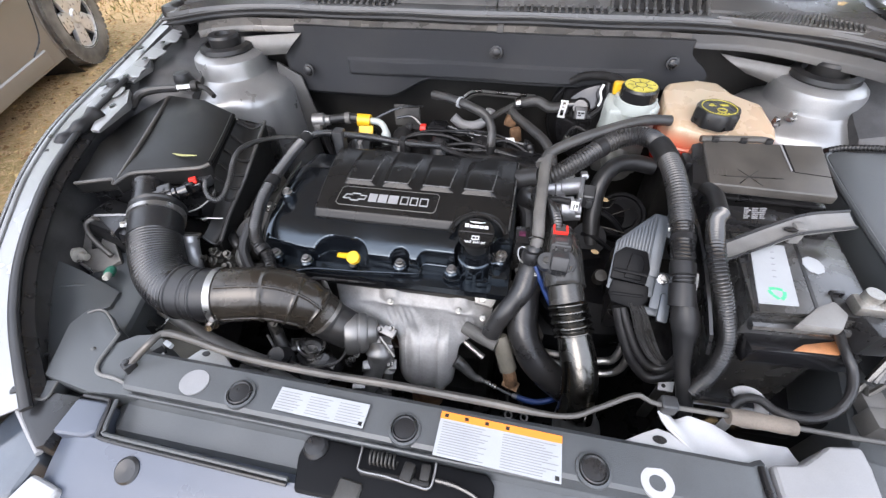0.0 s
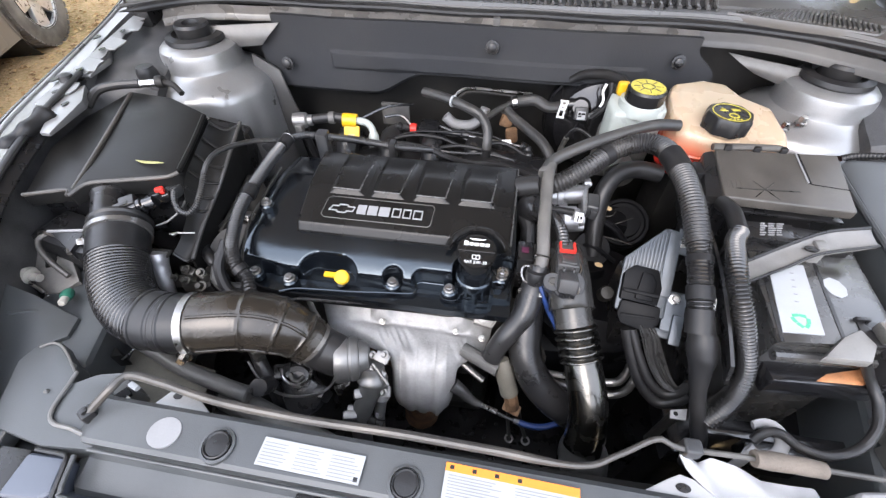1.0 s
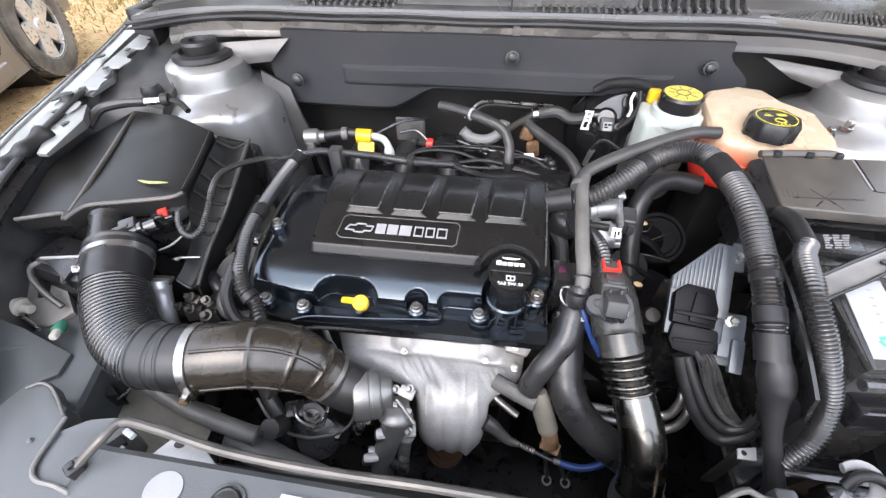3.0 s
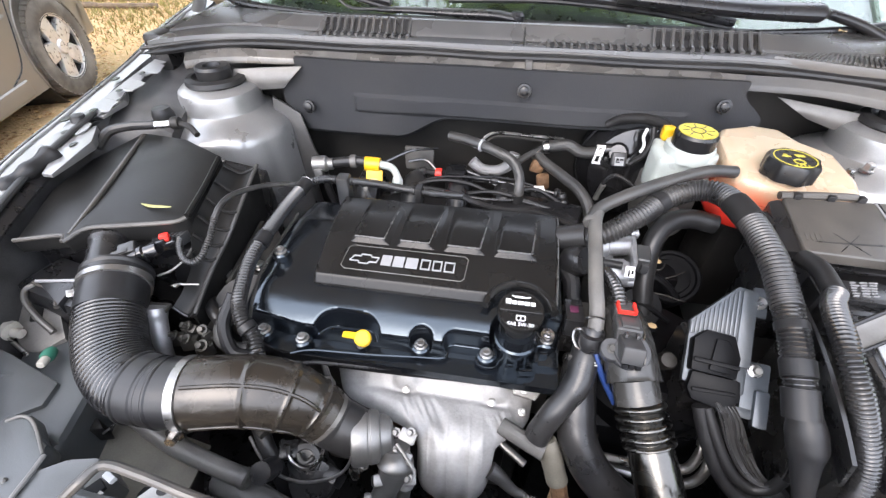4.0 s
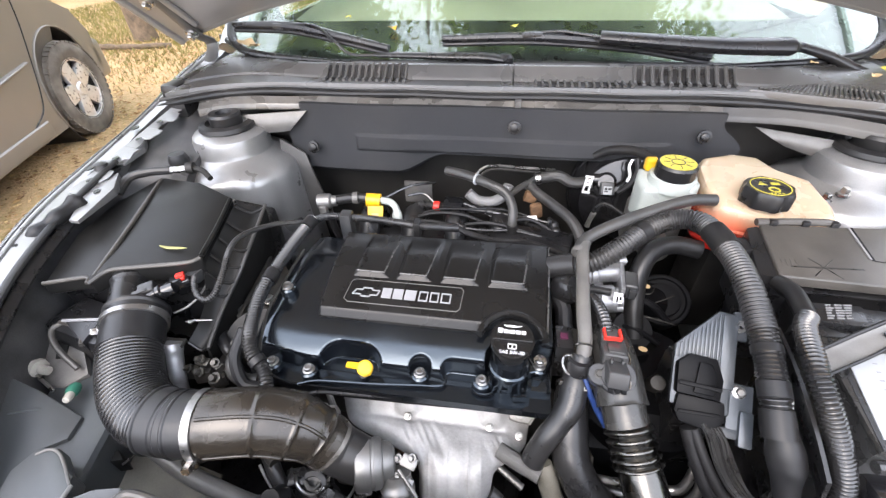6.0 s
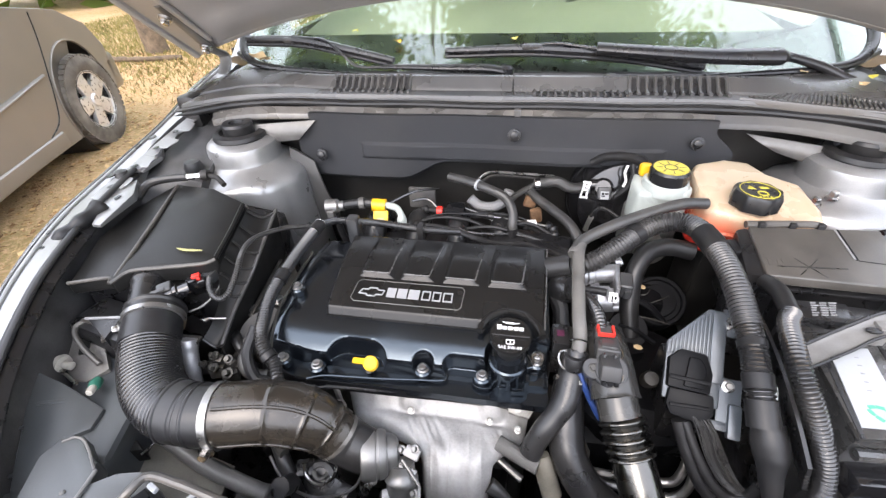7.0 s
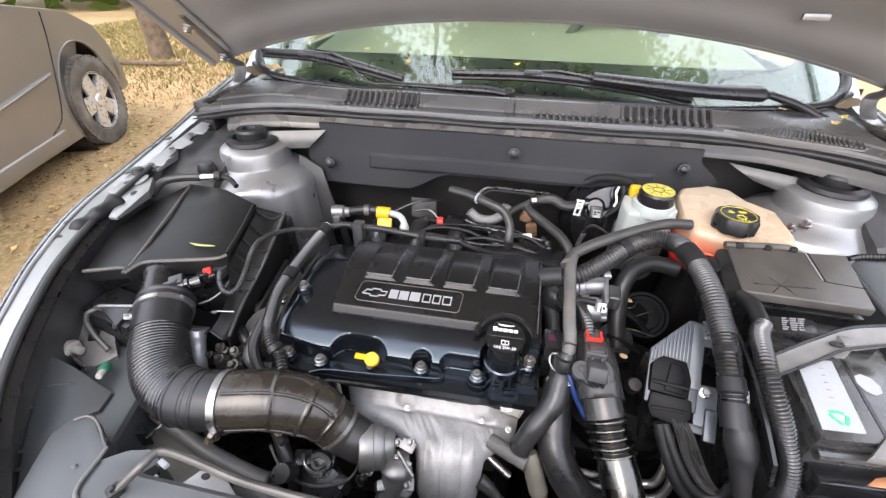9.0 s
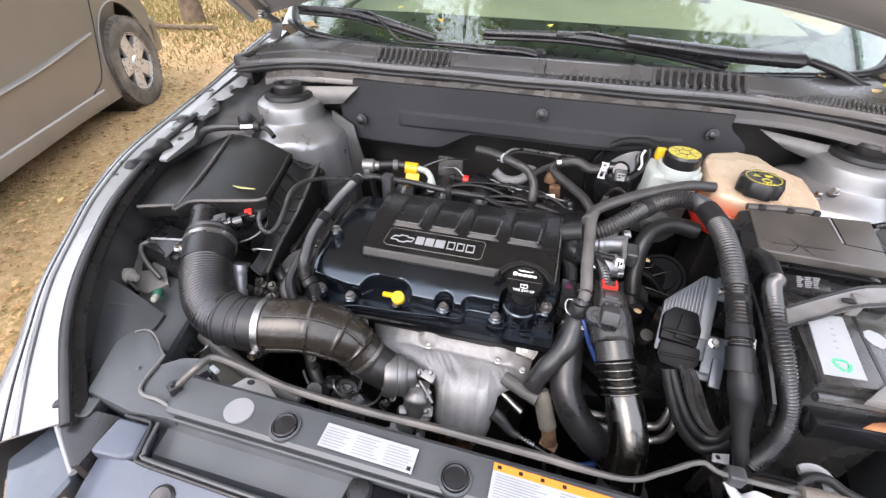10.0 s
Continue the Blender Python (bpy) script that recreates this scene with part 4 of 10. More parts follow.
def border(u, v):
    """Printed band round the foot and the sides of the glass, with rounded inner corners."""
    x0, x1, top, r, high = -0.635, 0.665, 0.155, 0.045, 0.75
    rows = [(x0, high), (x0, top + 2 * r)] + [(x0 + r - r * math.cos(a), top + 2 * (r - r * math.sin(a))) for a in (0.26, 0.52, 0.79, 1.05, 1.31)] + [(x0 + r, top), (x0 + 0.3, top + 0.006), (x1 - 0.3, top + 0.003), (x1 - r, top)]
    rows += [(x1 - r + r * math.sin(a), top + 2 * (r - r * math.cos(a))) for a in (0.26, 0.52, 0.79, 1.05, 1.31)] + [(x1, top + 2 * r), (x1, high)]
    w = u * (len(rows) - 1)
    x, q = between(rows, u)
    s = min(1.0, max(0.0, (w - 1) / (len(rows) - 3)))
    ox, oq = -0.735 + 1.47 * s, high * max(0.0, 1 - w, w - len(rows) + 2) + 0.004
    p0, p1 = screen((ox + 0.735) / 1.47, oq), screen((x + 0.735) / 1.47, q)
    return p0.lerp(p1, v) + Vector((0, 0.005, -0.008))


solo("windscreen_border", sheet(border, 90, 8, 0.001), M_PLASTIC, "black printed border round the foot of the windscreen", "border", kind="structure")


def wiper(pivot, arm, rod, blade, wide, label, crank=-1.0):
    root = thing("wiper", pivot, label, "wiper", "windscreen wipers")
    part("arm", sweep([pivot, *arm], lambda s, L: wide * (0.52 + 0.48 * ease((s / L - crank) * 30)) * (1 - 0.42 * max(0.0, s / L - max(crank, 0.0))), step=0.003, sides=16, flat=0.62), M_WIPER, root)
    part("pivot_cap", lathe([(0.015, -0.014), (0.015, 0.006), (0.010, 0.012), (0.001, 0.013)], pivot, 24), M_WIPER, root)
    part("rod", sweep([arm[-1], *rod], 0.0042, step=0.006, sides=10, flat=0.7), M_WIPER, root)
    bl = part("blade", sweep(blade, lambda s, L: 0.0120 - 0.0045 * abs(2 * s / L - 1), step=0.008, sides=10, flat=0.9), M_WIPER, root)
    part("squeegee", sweep([Vector(q) + Vector((0, -0.003, -0.011)) for q in blade], 0.0045, step=0.02, sides=8), M_RUBBER, bl)
    c = Vector(rod[-1])
    part("joint", box(c.x - 0.022, c.x + 0.022, c.y - 0.009, c.y + 0.007, c.z - 0.012, c.z + 0.004, 0.005), M_WIPER, bl)


wiper((0.648, 0.757, 0.977), ((0.600, 0.764, 0.992), (0.556, 0.777, 1.010), (0.512, 0.786, 1.022), (0.490, 0.786, 1.025), (0.375, 0.781, 1.027), (0.264, 0.783, 1.033), (0.150, 0.800, 1.038)), ((0.11, 0.812, 1.041), (0.07, 0.820, 1.044), (0.02, 0.822, 1.040)), ((-0.166, 0.825, 1.029), (0.029, 0.823, 1.033), (0.215, 0.815, 1.022), (0.362, 0.799, 1.003)), 0.0250, "black wiper with thick cranked arm, parked at the windscreen foot", 0.315)
wiper((-0.030, 0.782, 0.998), ((-0.075, 0.780, 1.004), (-0.150, 0.778, 1.005), (-0.240, 0.780, 1.006), (-0.300, 0.784, 1.005)), ((-0.361, 0.787, 1.006), (-0.399, 0.796, 1.031), (-0.443, 0.818, 1.054), (-0.496, 0.832, 1.056), (-0.53, 0.838, 1.054)), ((-0.656, 0.852, 1.052), (-0.507, 0.836, 1.050), (-0.383, 0.812, 1.034), (-0.278, 0.796, 1.016)), 0.0145, "black wiper with flat arm, parked at the windscreen foot")

cabin = thing("car_cabin", (0, 1.8, 0.5), "silver car body behind the bay with beige dashboard inside", "car body")
part("dashboard", sheet(lambda u, v: Vector((-0.66 + 1.32 * u, 1.02 + 0.85 * v, 0.992 + 0.06 * math.sin(v * 2.0) - 0.25 * ease((v - 0.88) * 8) + 0.035 * math.exp(-((u - 0.72) / 0.13) ** 2) * v)), 40, 24, 0.02), M_DASH, cabin, "beige dashboard top")
part("dashboard_front", sheet(lambda u, v: Vector((-0.66 + 1.32 * u, 0.83 + 0.22 * v, 0.965 + 0.03 * v)), 20, 8, 0.02), M_TRIM, cabin, "dark grey dashboard edge at the glass")
part("steering_wheel", sweep([(0.30 + 0.185 * math.cos(a), 1.42 + 0.06 * math.sin(a), 0.965 + 0.155 * math.sin(a)) for a in (2 * math.pi * k / 16 for k in range(17))], 0.014, step=0.02, sides=8), M_TRIM, cabin)
for x in (-0.36, 0.36):
    st = part("seat", merge(box(x - 0.24, x + 0.24, 2.05, 2.20, 0.55, 1.15, 0.06, 3, (-12, 0, 0)), box(x - 0.25, x + 0.25, 1.70, 2.1, 0.45, 0.62, 0.05, 3)), M_SEAT, cabin)
    part("headrest", box(x - 0.13, x + 0.13, 2.16, 2.26, 1.19, 1.36, 0.04, 3), M_SEAT, st)
part("roof", sheet(lambda u, v: Vector(((-0.56 + 1.12 * u), 1.54 + 1.46 * v, 1.46 + 0.06 * math.sin(v * 3.1) - 0.06 * (2 * u - 1) ** 2)), 24, 20, 0.03), M_BODY, cabin)
part("rear_window", sheet(lambda u, v: Vector((-0.55 - 0.10 * v + (1.10 + 0.20 * v) * u, 3.0 + 0.62 * v, 1.45 - 0.42 * v - 0.05 * (2 * u - 1) ** 2 * (1 - v))), 12, 8, 0.006), M_COVER, cabin, "dark rear window")
part("boot_lid", sheet(lambda u, v: Vector((-0.74 + 1.48 * u, 3.60 + 0.62 * v - 0.05 * (2 * u - 1) ** 2, 1.03 - 0.02 * v - 0.05 * (2 * u - 1) ** 4 - 0.5 * ease((v - 0.9) * 10) * 0.2)), 20, 14, 0.02), M_BODY, cabin)
part("rear_bumper", sheet(lambda u, v: Vector((-0.80 + 1.60 * u, 4.26 + 0.05 * math.sin(v * 3.1) - 0.22 * (2 * u - 1) ** 4, 0.98 - 0.72 * v)), 24, 12, 0.02, (0, -1, 0)), M_BODY, cabin)
for sgn in (-1, 1):
    part("pillar", sweep([(sgn * 0.745, 0.93, 0.985), (sgn * 0.74, 1.02, 1.05), (sgn * 0.70, 1.20, 1.20), (sgn * 0.63, 1.48, 1.42), (sgn * 0.58, 1.58, 1.46)], 0.026, step=0.03, sides=10, flat=0.7), M_BODY, cabin)
    flank = part("flank", sheet(lambda u, v, s=sgn: Vector((s * (0.80 + 0.04 * math.sin(v * 3) - 0.10 * max(0.0, u * 2 - 1) ** 5), 0.95 + 3.25 * u, 0.99 + 0.05 * u - 0.74 * v)), 40, 16, 0.03, (-sgn, 0, 0)), M_BODY, cabin)
    part("side_window", sheet(lambda u, v, s=sgn: Vector((s * (0.585 + 0.195 * v), 1.62 + 1.45 * u + (0.5 * u - 0.42) * v, 1.45 - 0.44 * v)), 14, 8, 0.006, (-sgn, 0, 0)), M_GLASS, cabin, "side window glass").visible_shadow = False
    part("middle_pillar", sweep([(sgn * 0.59, 2.30, 1.46), (sgn * 0.69, 2.30, 1.22), (sgn * 0.78, 2.28, 1.0)], 0.035, step=0.05, sides=8), M_BODY, cabin)
    part("rear_pillar", sweep([(sgn * 0.57, 3.0, 1.46), (sgn * 0.66, 3.35, 1.22), (sgn * 0.74, 3.65, 1.03)], 0.06, step=0.05, sides=8), M_BODY, cabin)
    for y in (1.02, 2.28, 3.2):
        part("door_gap", sweep([(sgn * 0.818, y, 1.0), (sgn * 0.846, y, 0.65), (sgn * 0.83, y + 0.03, 0.34)], 0.005, step=0.04, sides=6), M_PLASTIC, flank)
    for y in (0.42, 3.12):
        wh = part("wheel", lathe([(0.21, -0.10), (0.30, -0.10), (0.318, -0.085), (0.325, -0.04), (0.325, 0.04), (0.318, 0.085), (0.30, 0.10), (0.21, 0.095)], (sgn * 0.745, y, 0.325), 40, (sgn, 0, 0), ring=True), M_TYRE, cabin, "dusty black tyre")
        part("rim", lathe([(0.208, -0.08), (0.21, 0.085), (0.19, 0.07), (0.05, 0.05), (0.001, 0.06)], (sgn * 0.745, y, 0.325), 32, (sgn, 0, 0)), M_RIM, wh)
part("floor_pan", box(-0.72, 0.72, 0.75, 4.2, 0.22, 0.30, 0.02), M_PLASTIC, cabin)

# the raised hood
TH = radians(38)


def hood_at(x, a, lift=0.0):
    return Vector((x, 0.86 - a * math.cos(TH) + lift * math.sin(TH), 1.015 + a * math.sin(TH) + lift * math.cos(TH)))


def hood(u, v):
    x = -0.82 + 1.64 * u
    a0 = 0.150 - 0.150 * (abs(x) / 0.82) ** 2.2
    a = a0 + (1.0 - a0) * v
    crown = 0.05 * (1 - (x / 0.82) ** 2)
    emb = 0.012 * ease((a - a0 - 0.05) * 30) * ease((0.81 - abs(x)) * 12 - 0.8)
    return hood_at(x * (1 - 0.10 * v * v), a, crown + emb)


hood_root = thing("hood", (0, 0.86, 1.04), "raised car hood showing its grey painted underside", "hood")
part("inner_panel", sheet(hood, 60, 40, 0.004, (0, 0.62, 0.79)), M_HOOD, hood_root)
part("skin", sheet(lambda u, v: hood(u, v) + Vector((0, 0.016, 0.021)), 40, 20, 0.003, (0, 0.62, 0.79)), M_BODY, hood_root)
part("rear_edge", sweep([hood(k / 20, 0) + Vector((0, 0.010, 0.006)) for k in range(21)], 0.012, step=0.02, sides=10), M_HOOD, hood_root)
for x in (0.48,):
    part("drain_slot", box(x - 0.022, x + 0.022, hood_at(x, 0.212, 0.045 - 0.06 * x * x).y - 0.004, hood_at(x, 0.212, 0.045 - 0.06 * x * x).y + 0.006, hood_at(x, 0.212, 0.045 - 0.06 * x * x).z - 0.006, hood_at(x, 0.212, 0.045 - 0.06 * x * x).z + 0.006, 0.004), M_SILVER, hood_root)
for sgn in (-1, 1):
    part("side_edge", sweep([hood(0.004 if sgn < 0 else 0.996, k / 12) + Vector((0, 0.004, -0.002)) for k in range(13)], 0.010, step=0.02, sides=10), M_HOOD, hood_root)
    part("side_rib", sweep([hood(0.055 if sgn < 0 else 0.945, 0.03 + k / 13) + Vector((0, 0.001, -0.004)) for k in range(13)], 0.009, step=0.02, sides=10, flat=0.6), M_HOOD, hood_root)
    hg = part("hinge", sweep([(sgn * 0.742, 0.80, 0.955), (sgn * 0.745, 0.86, 0.985), (sgn * 0.748, 0.875, 1.012), hood_at(sgn * 0.748, 0.03, 0.0), hood_at(sgn * 0.747, 0.10, 0.006), hood_at(sgn * 0.745, 0.19, 0.010)], lambda s, L: 0.017 - 0.006 * s / L, step=0.008, sides=12, flat=0.45), M_HINGE, hood_root, "grey painted steel hinge arm")
    part("hinge_base", box(sgn * 0.735 - 0.014, sgn * 0.735 + 0.014, 0.79, 0.90, 0.93, 0.972, 0.006), M_DARK, hg)
    for a in (0.05, 0.17):
        part("nut", merge(lathe([(0.014, 0), (0.014, 0.002), (0.008, 0.003)], hood_at(sgn * 0.745, a, -0.006), 20, (0, -0.62, -0.79)), hexbolt(hood_at(sgn * 0.745, a, -0.008), 0.0085, 0.012, (0, -0.62, -0.79))), M_STEEL, hg)

# bottom and front of the bay
solo("bay_undertray", box(-0.72, 0.72, -0.15, 0.75, 0.22, 0.25, 0.004), M_PLASTIC, "black undertray closing the bottom of the engine bay", "undertray", kind="structure")


# ---- front of the bay ----
def support(u, v):
    x = -0.375 + 0.70 * u
    prof = [(-0.030, 0.755), (-0.031, 0.790), (-0.036, 0.794), (-0.074, 0.792), (-0.078, 0.789), (-0.081, 0.772), (-0.086, 0.766), (-0.112, 0.760), (-0.118, 0.752), (-0.119, 0.70)]
    y, z = between(prof, v)
    end = ease((abs(u - 0.5) - 0.47) / 0.03)
    return Vector((x, y - 0.02 * x - 0.004 + 0.01 * end, z - 0.01 * end - 0.012 * x * x))


sup = thing("radiator_support_cover", (0, -0.07, 0.70), "dark grey moulded plastic cover over the radiator support", "front cover")
part("panel", sheet(support, 80, 54, 0.003), M_FRONT, sup)
for x, y in ((-0.217, -0.060), (-0.029, -0.067), (0.158, -0.074)):
    part("clip", lathe([(0.0130, 0.7915), (0.0130, 0.7968), (0.0118, 0.7978), (0.0105, 0.7962), (0.001, 0.7966)], (x, y, 0), 28), M_PLASTIC, sup, "round black push clip")
    part("clip_ring", lathe([(0.0138, 0.790), (0.0172, 0.790), (0.0168, 0.7950), (0.0142, 0.7955)], (x, y, 0), 32, ring=True), M_FRONT, sup)
part("hole_plate", lathe([(0.0165, 0.7905), (0.0165, 0.7935), (0.001, 0.7937)], (-0.276, -0.056, 0), 28, squash=0.9), M_PALEGREY, sup, "pale metal seen through a round hole")
part("hole_plate", lathe([(0.0150, 0.7885), (0.0150, 0.7925), (0.0075, 0.7925), (0.0070, 0.7885)], (0.216, -0.075, 0), 28, squash=0.95, ring=True), M_PALE, sup, "pale ring in a round hole")


def sticker(name, x0, x1, y0, y1, z, turn, label, rows, cols, band):
    cx, cy = (x0 + x1) / 2, (y0 + y1) / 2
    root = thing(name, (cx, cy, z), label, "label")
    rot = Matrix.Translation((cx, cy, z)) @ Matrix.Rotation(radians(turn), 4, "Z")
    w, h = x1 - x0, y1 - y0

    def slab(ax, bx, ay, by, lo, hi, nm, mat, parent):
        b = box(ax, bx, ay, by, lo, hi, 0)
        bmesh.ops.transform(b, matrix=rot, verts=b.verts)
        return part(nm, b, mat, parent, smooth=0)
    slab(-w / 2, w / 2, -h / 2, h / 2, -0.001, 0.0004, "paper", M_WHITE, root)
    top = h / 2 - (0.0085 if band else 0.002)
    if band:
        slab(-w / 2, w / 2, h / 2 - 0.0075, h / 2, 0.0004, 0.0007, "warning_band", M_ORANGE, root)
        for k in range(4):
            slab(-w / 2 + 0.004 + 0.021 * k, -w / 2 + 0.008 + 0.021 * k, h / 2 - 0.0055, h / 2 - 0.002, 0.0007, 0.0009, "warning_mark", M_PLASTIC, root)
    r = random.Random(7)
    for c in range(cols):
        for k in range(rows):
            a = -w / 2 + w * (c + 0.06) / cols
            b = a + w / cols * r.uniform(0.62, 0.9)
            y = top - (top + h / 2 - 0.002) * (k + 0.75) / rows
            slab(a, b, y - 0.00045, y + 0.00045, 0.0004, 0.0006, "text_bar", M_INK, root)
    slab(w / 2 - 0.006, w / 2 - 0.002, -h / 2 + 0.002, -h / 2 + 0.006, 0.0004, 0.0006, "print_mark", M_PLASTIC, root)


sticker("information_label", -0.173, -0.071, -0.073, -0.048, 0.7965, -2.0, "white printed information label on the front cover", 7, 3, False)
sticker("warning_label", 0.005, 0.128, -0.090, -0.046, 0.7965, -2.5, "white warning label with an orange heading band", 13, 2, True)

# deeper front panel with the latch opening
def prow(u, v):
    x = -0.412 + 0.85 * u
    y, z = between([(-0.110, 0.750), (-0.1235, 0.7705), (-0.150, 0.761), (-0.185, 0.745), (-0.22, 0.715), (-0.25, 0.65), (-0.27, 0.55)], v)
    w = ease((-0.385 - x) / 0.027)
    return Vector((x, y - 0.02 * x - 0.008, z - 0.012 * w - 0.010 * x * x))


gp = thing("grille_top_panel", (0, -0.17, 0.70), "smooth dark grey plastic panel behind the grille", "front panel")
part("panel", sheet(prow, 60, 36, 0.003), M_PROW, gp)
part("ear", prism([(-0.413, -0.088), (-0.370, -0.087), (-0.361, -0.118), (-0.372, -0.126), (-0.412, -0.128)], 0.745, 0.7755, 0.006, 3), M_PROW, gp)
GROOVE = [(-0.405, -0.0855, 0.776), (-0.372, -0.0865, 0.779), (-0.366, -0.090, 0.779), (-0.360, -0.112, 0.776), (-0.358, -0.121, 0.774), (-0.348, -0.1245, 0.773), (-0.28, -0.127, 0.773), (-0.192, -0.130, 0.774), (-0.135, -0.132, 0.774)]
part("groove", sweep(GROOVE, 0.0022, step=0.004, sides=8), M_PLASTIC, gp, "dark engraved gap")
part("bead", sweep([(x + (0.006 if k in (2, 3, 4) else 0.0), y + (0.0045 if k != 3 else 0.0), z + 0.001) for k, (x, y, z) in enumerate(GROOVE) if k > 1], 0.0024, step=0.004, sides=8), M_FRONT, gp)
part("bead", sweep([(-0.346, -0.080, 0.786), (-0.30, -0.081, 0.786), (-0.20, -0.083, 0.787), (-0.10, -0.085, 0.787), (0.0, -0.087, 0.787), (0.12, -0.089, 0.786)], 0.0020, step=0.006, sides=8), M_FRONT, gp)
solo("panel_clip", lathe([(0.0135, 0.0), (0.0135, 0.003), (0.011, 0.005), (0.001, 0.0035)], (-0.310, -0.145, 0.7605), 28, (0, -0.38, 0.92)), M_PLASTIC, "round black push clip on the grille panel", "clip")
bump = solo("front_bumper", sheet(lambda u, v: Vector((-0.66 + 1.32 * u, between([(-0.20,), (-0.27,), (-0.31,), (-0.30,)], v)[0] + 0.42 * (2 * u - 1) ** 4 * 0.4, 0.66 - 0.36 * v - 0.02 * (2 * u - 1) ** 2)), 40, 14, 0.004, (0, 1, 0)), M_BODY, "silver front bumper below the grille", "bumper")
for sgn in (-1, 1):
    hl = thing("headlight", (sgn * 0.56, 0.0, 0.50), "headlight housing behind the fender edge", "headlight", "headlights")
    part("housing", prism([(sgn * 0.62, 0.16), (sgn * 0.50, 0.17), (sgn * 0.46, 0.02), (sgn * 0.44, -0.09), (sgn * 0.50, -0.10), (sgn * 0.56, -0.03)], 0.50, lambda x, y: 0.735 + 0.02 * y, 0.012, 3), M_FRONT, hl)
    part("lens", prism([(sgn * q[0], q[1]) for q in ((0.500, -0.100), (0.430, -0.143), (0.434, -0.185), (0.462, -0.205), (0.52, -0.15))][::-sgn], 0.50, lambda x, y: 0.748 + 0.15 * (y + 0.13), 0.010, 3), M_LENS, hl, "glossy blue-grey headlight lens")
    part("upper_shell", prism([(sgn * q[0], q[1]) for q in ((0.482, -0.085), (0.418, -0.084), (0.416, -0.140), (0.424, -0.144), (0.478, -0.112))][::-sgn], 0.66, 0.766, 0.005), M_PLASTIC, hl)
    part("trim", sweep([(sgn * 0.484, -0.108, 0.764), (sgn * 0.452, -0.128, 0.760), (sgn * 0.422, -0.146, 0.757)], 0.0036, step=0.006, sides=8), M_PALEGREY, hl, "pale trim strip")
    part("corner_tab", prism([(sgn * q[0], q[1]) for q in ((0.414, -0.164), (0.372, -0.172), (0.378, -0.21), (0.424, -0.205))][::-sgn], 0.70, 0.7565, 0.006, 3), M_PALE, hl, "white painted corner tab")

latch = thing("hood_latch", (-0.03, -0.10, 0.69), "black hood latch with a coil spring in the front panel", "latch")
part("well", prism([(-0.132, -0.083), (0.060, -0.089), (0.068, -0.098), (0.066, -0.136), (-0.126, -0.136), (-0.135, -0.104)], 0.750, 0.7745, 0.004, 3), M_MATTE, latch)
part("knob", lathe([(0.013, 0.770), (0.013, 0.777), (0.010, 0.781), (0.001, 0.782)], (-0.119, -0.094, 0), 24), M_PLASTIC, latch)
part("spring", sweep([(-0.059 + 0.0004 * k, -0.0955 + 0.0062 * math.cos(k * 0.62), 0.781 + 0.0062 * math.sin(k * 0.62)) for k in range(70)], 0.0011, step=0.0015, sides=6), M_BLOCK, latch, "dull coil spring")
part("bracket", sweep([(-0.084, -0.083, 0.779), (-0.071, -0.085, 0.780), (-0.069, -0.100, 0.780), (-0.066, -0.109, 0.780), (-0.040, -0.110, 0.780), (-0.010, -0.113, 0.780), (0.005, -0.113, 0.780), (0.008, -0.100, 0.780), (0.008, -0.089, 0.780)], 0.0013, step=0.003, sides=6), M_TURBO, latch, "bright bracket edge")
part("bracket_plate", box(-0.066, 0.005, -0.112, -0.106, 0.760, 0.779, 0.002), M_DARK, latch)
part("striker_plate", box(-0.086, -0.060, -0.148, -0.117, 0.755, 0.7785, 0.005, 3, turn=(0, 0, -6)), M_BLOCK, latch)
part("pawl", merge(box(-0.024, -0.012, -0.112, -0.094, 0.770, 0.786, 0.003, turn=(0, 0, -10)), box(-0.006, 0.004, -0.108, -0.092, 0.770, 0.783, 0.003)), M_DARK, latch)
part("cable", sweep([(0.010, -0.104, 0.777), (0.030, -0.106, 0.778), (0.050, -0.112, 0.777), (0.062, -0.122, 0.775)], 0.0026, step=0.004, sides=8), M_CONDUIT, latch)

SHELF = [(-0.626, 0.100), (-0.583, 0.095), (-0.516, 0.079), (-0.510, 0.051), (-0.529, 0.036), (-0.505, -0.045), (-0.512, -0.058), (-0.555, -0.012), (-0.594, 0.045)]


def shelf_z(x, y):
    return 0.742 + 0.35 * max(0.0, -0.545 - x - 0.35 * (0.05 - y))


hsh = thing("headlight_shelf", (-0.56, 0.03, 0.70), "matt dark grey plastic shelf with moulded ribs over the headlight", "shelf")
part("plate", prism(SHELF, 0.70, shelf_z, 0.003), M_FRONT, hsh)
for a, b in (((-0.603, 0.022), (-0.572, 0.040)), ((-0.584, -0.002), (-0.553, 0.016)), ((-0.563, -0.022), (-0.536, -0.006)), ((-0.543, -0.040), (-0.521, -0.026)), ((-0.592, 0.062), (-0.560, 0.078))):
    part("rib", sweep([(a[0], a[1], shelf_z(*a) + 0.001), ((a[0] + b[0]) / 2, (a[1] + b[1]) / 2, shelf_z((a[0] + b[0]) / 2, (a[1] + b[1]) / 2) + 0.002), (b[0], b[1], shelf_z(*b))], 0.0030, step=0.005, sides=8, flat=0.6), M_FRONT, hsh)
lb = thing("front_bracket", (-0.43, -0.02, 0.70), "grey plastic bracket beside the headlight", "bracket", "front brackets")
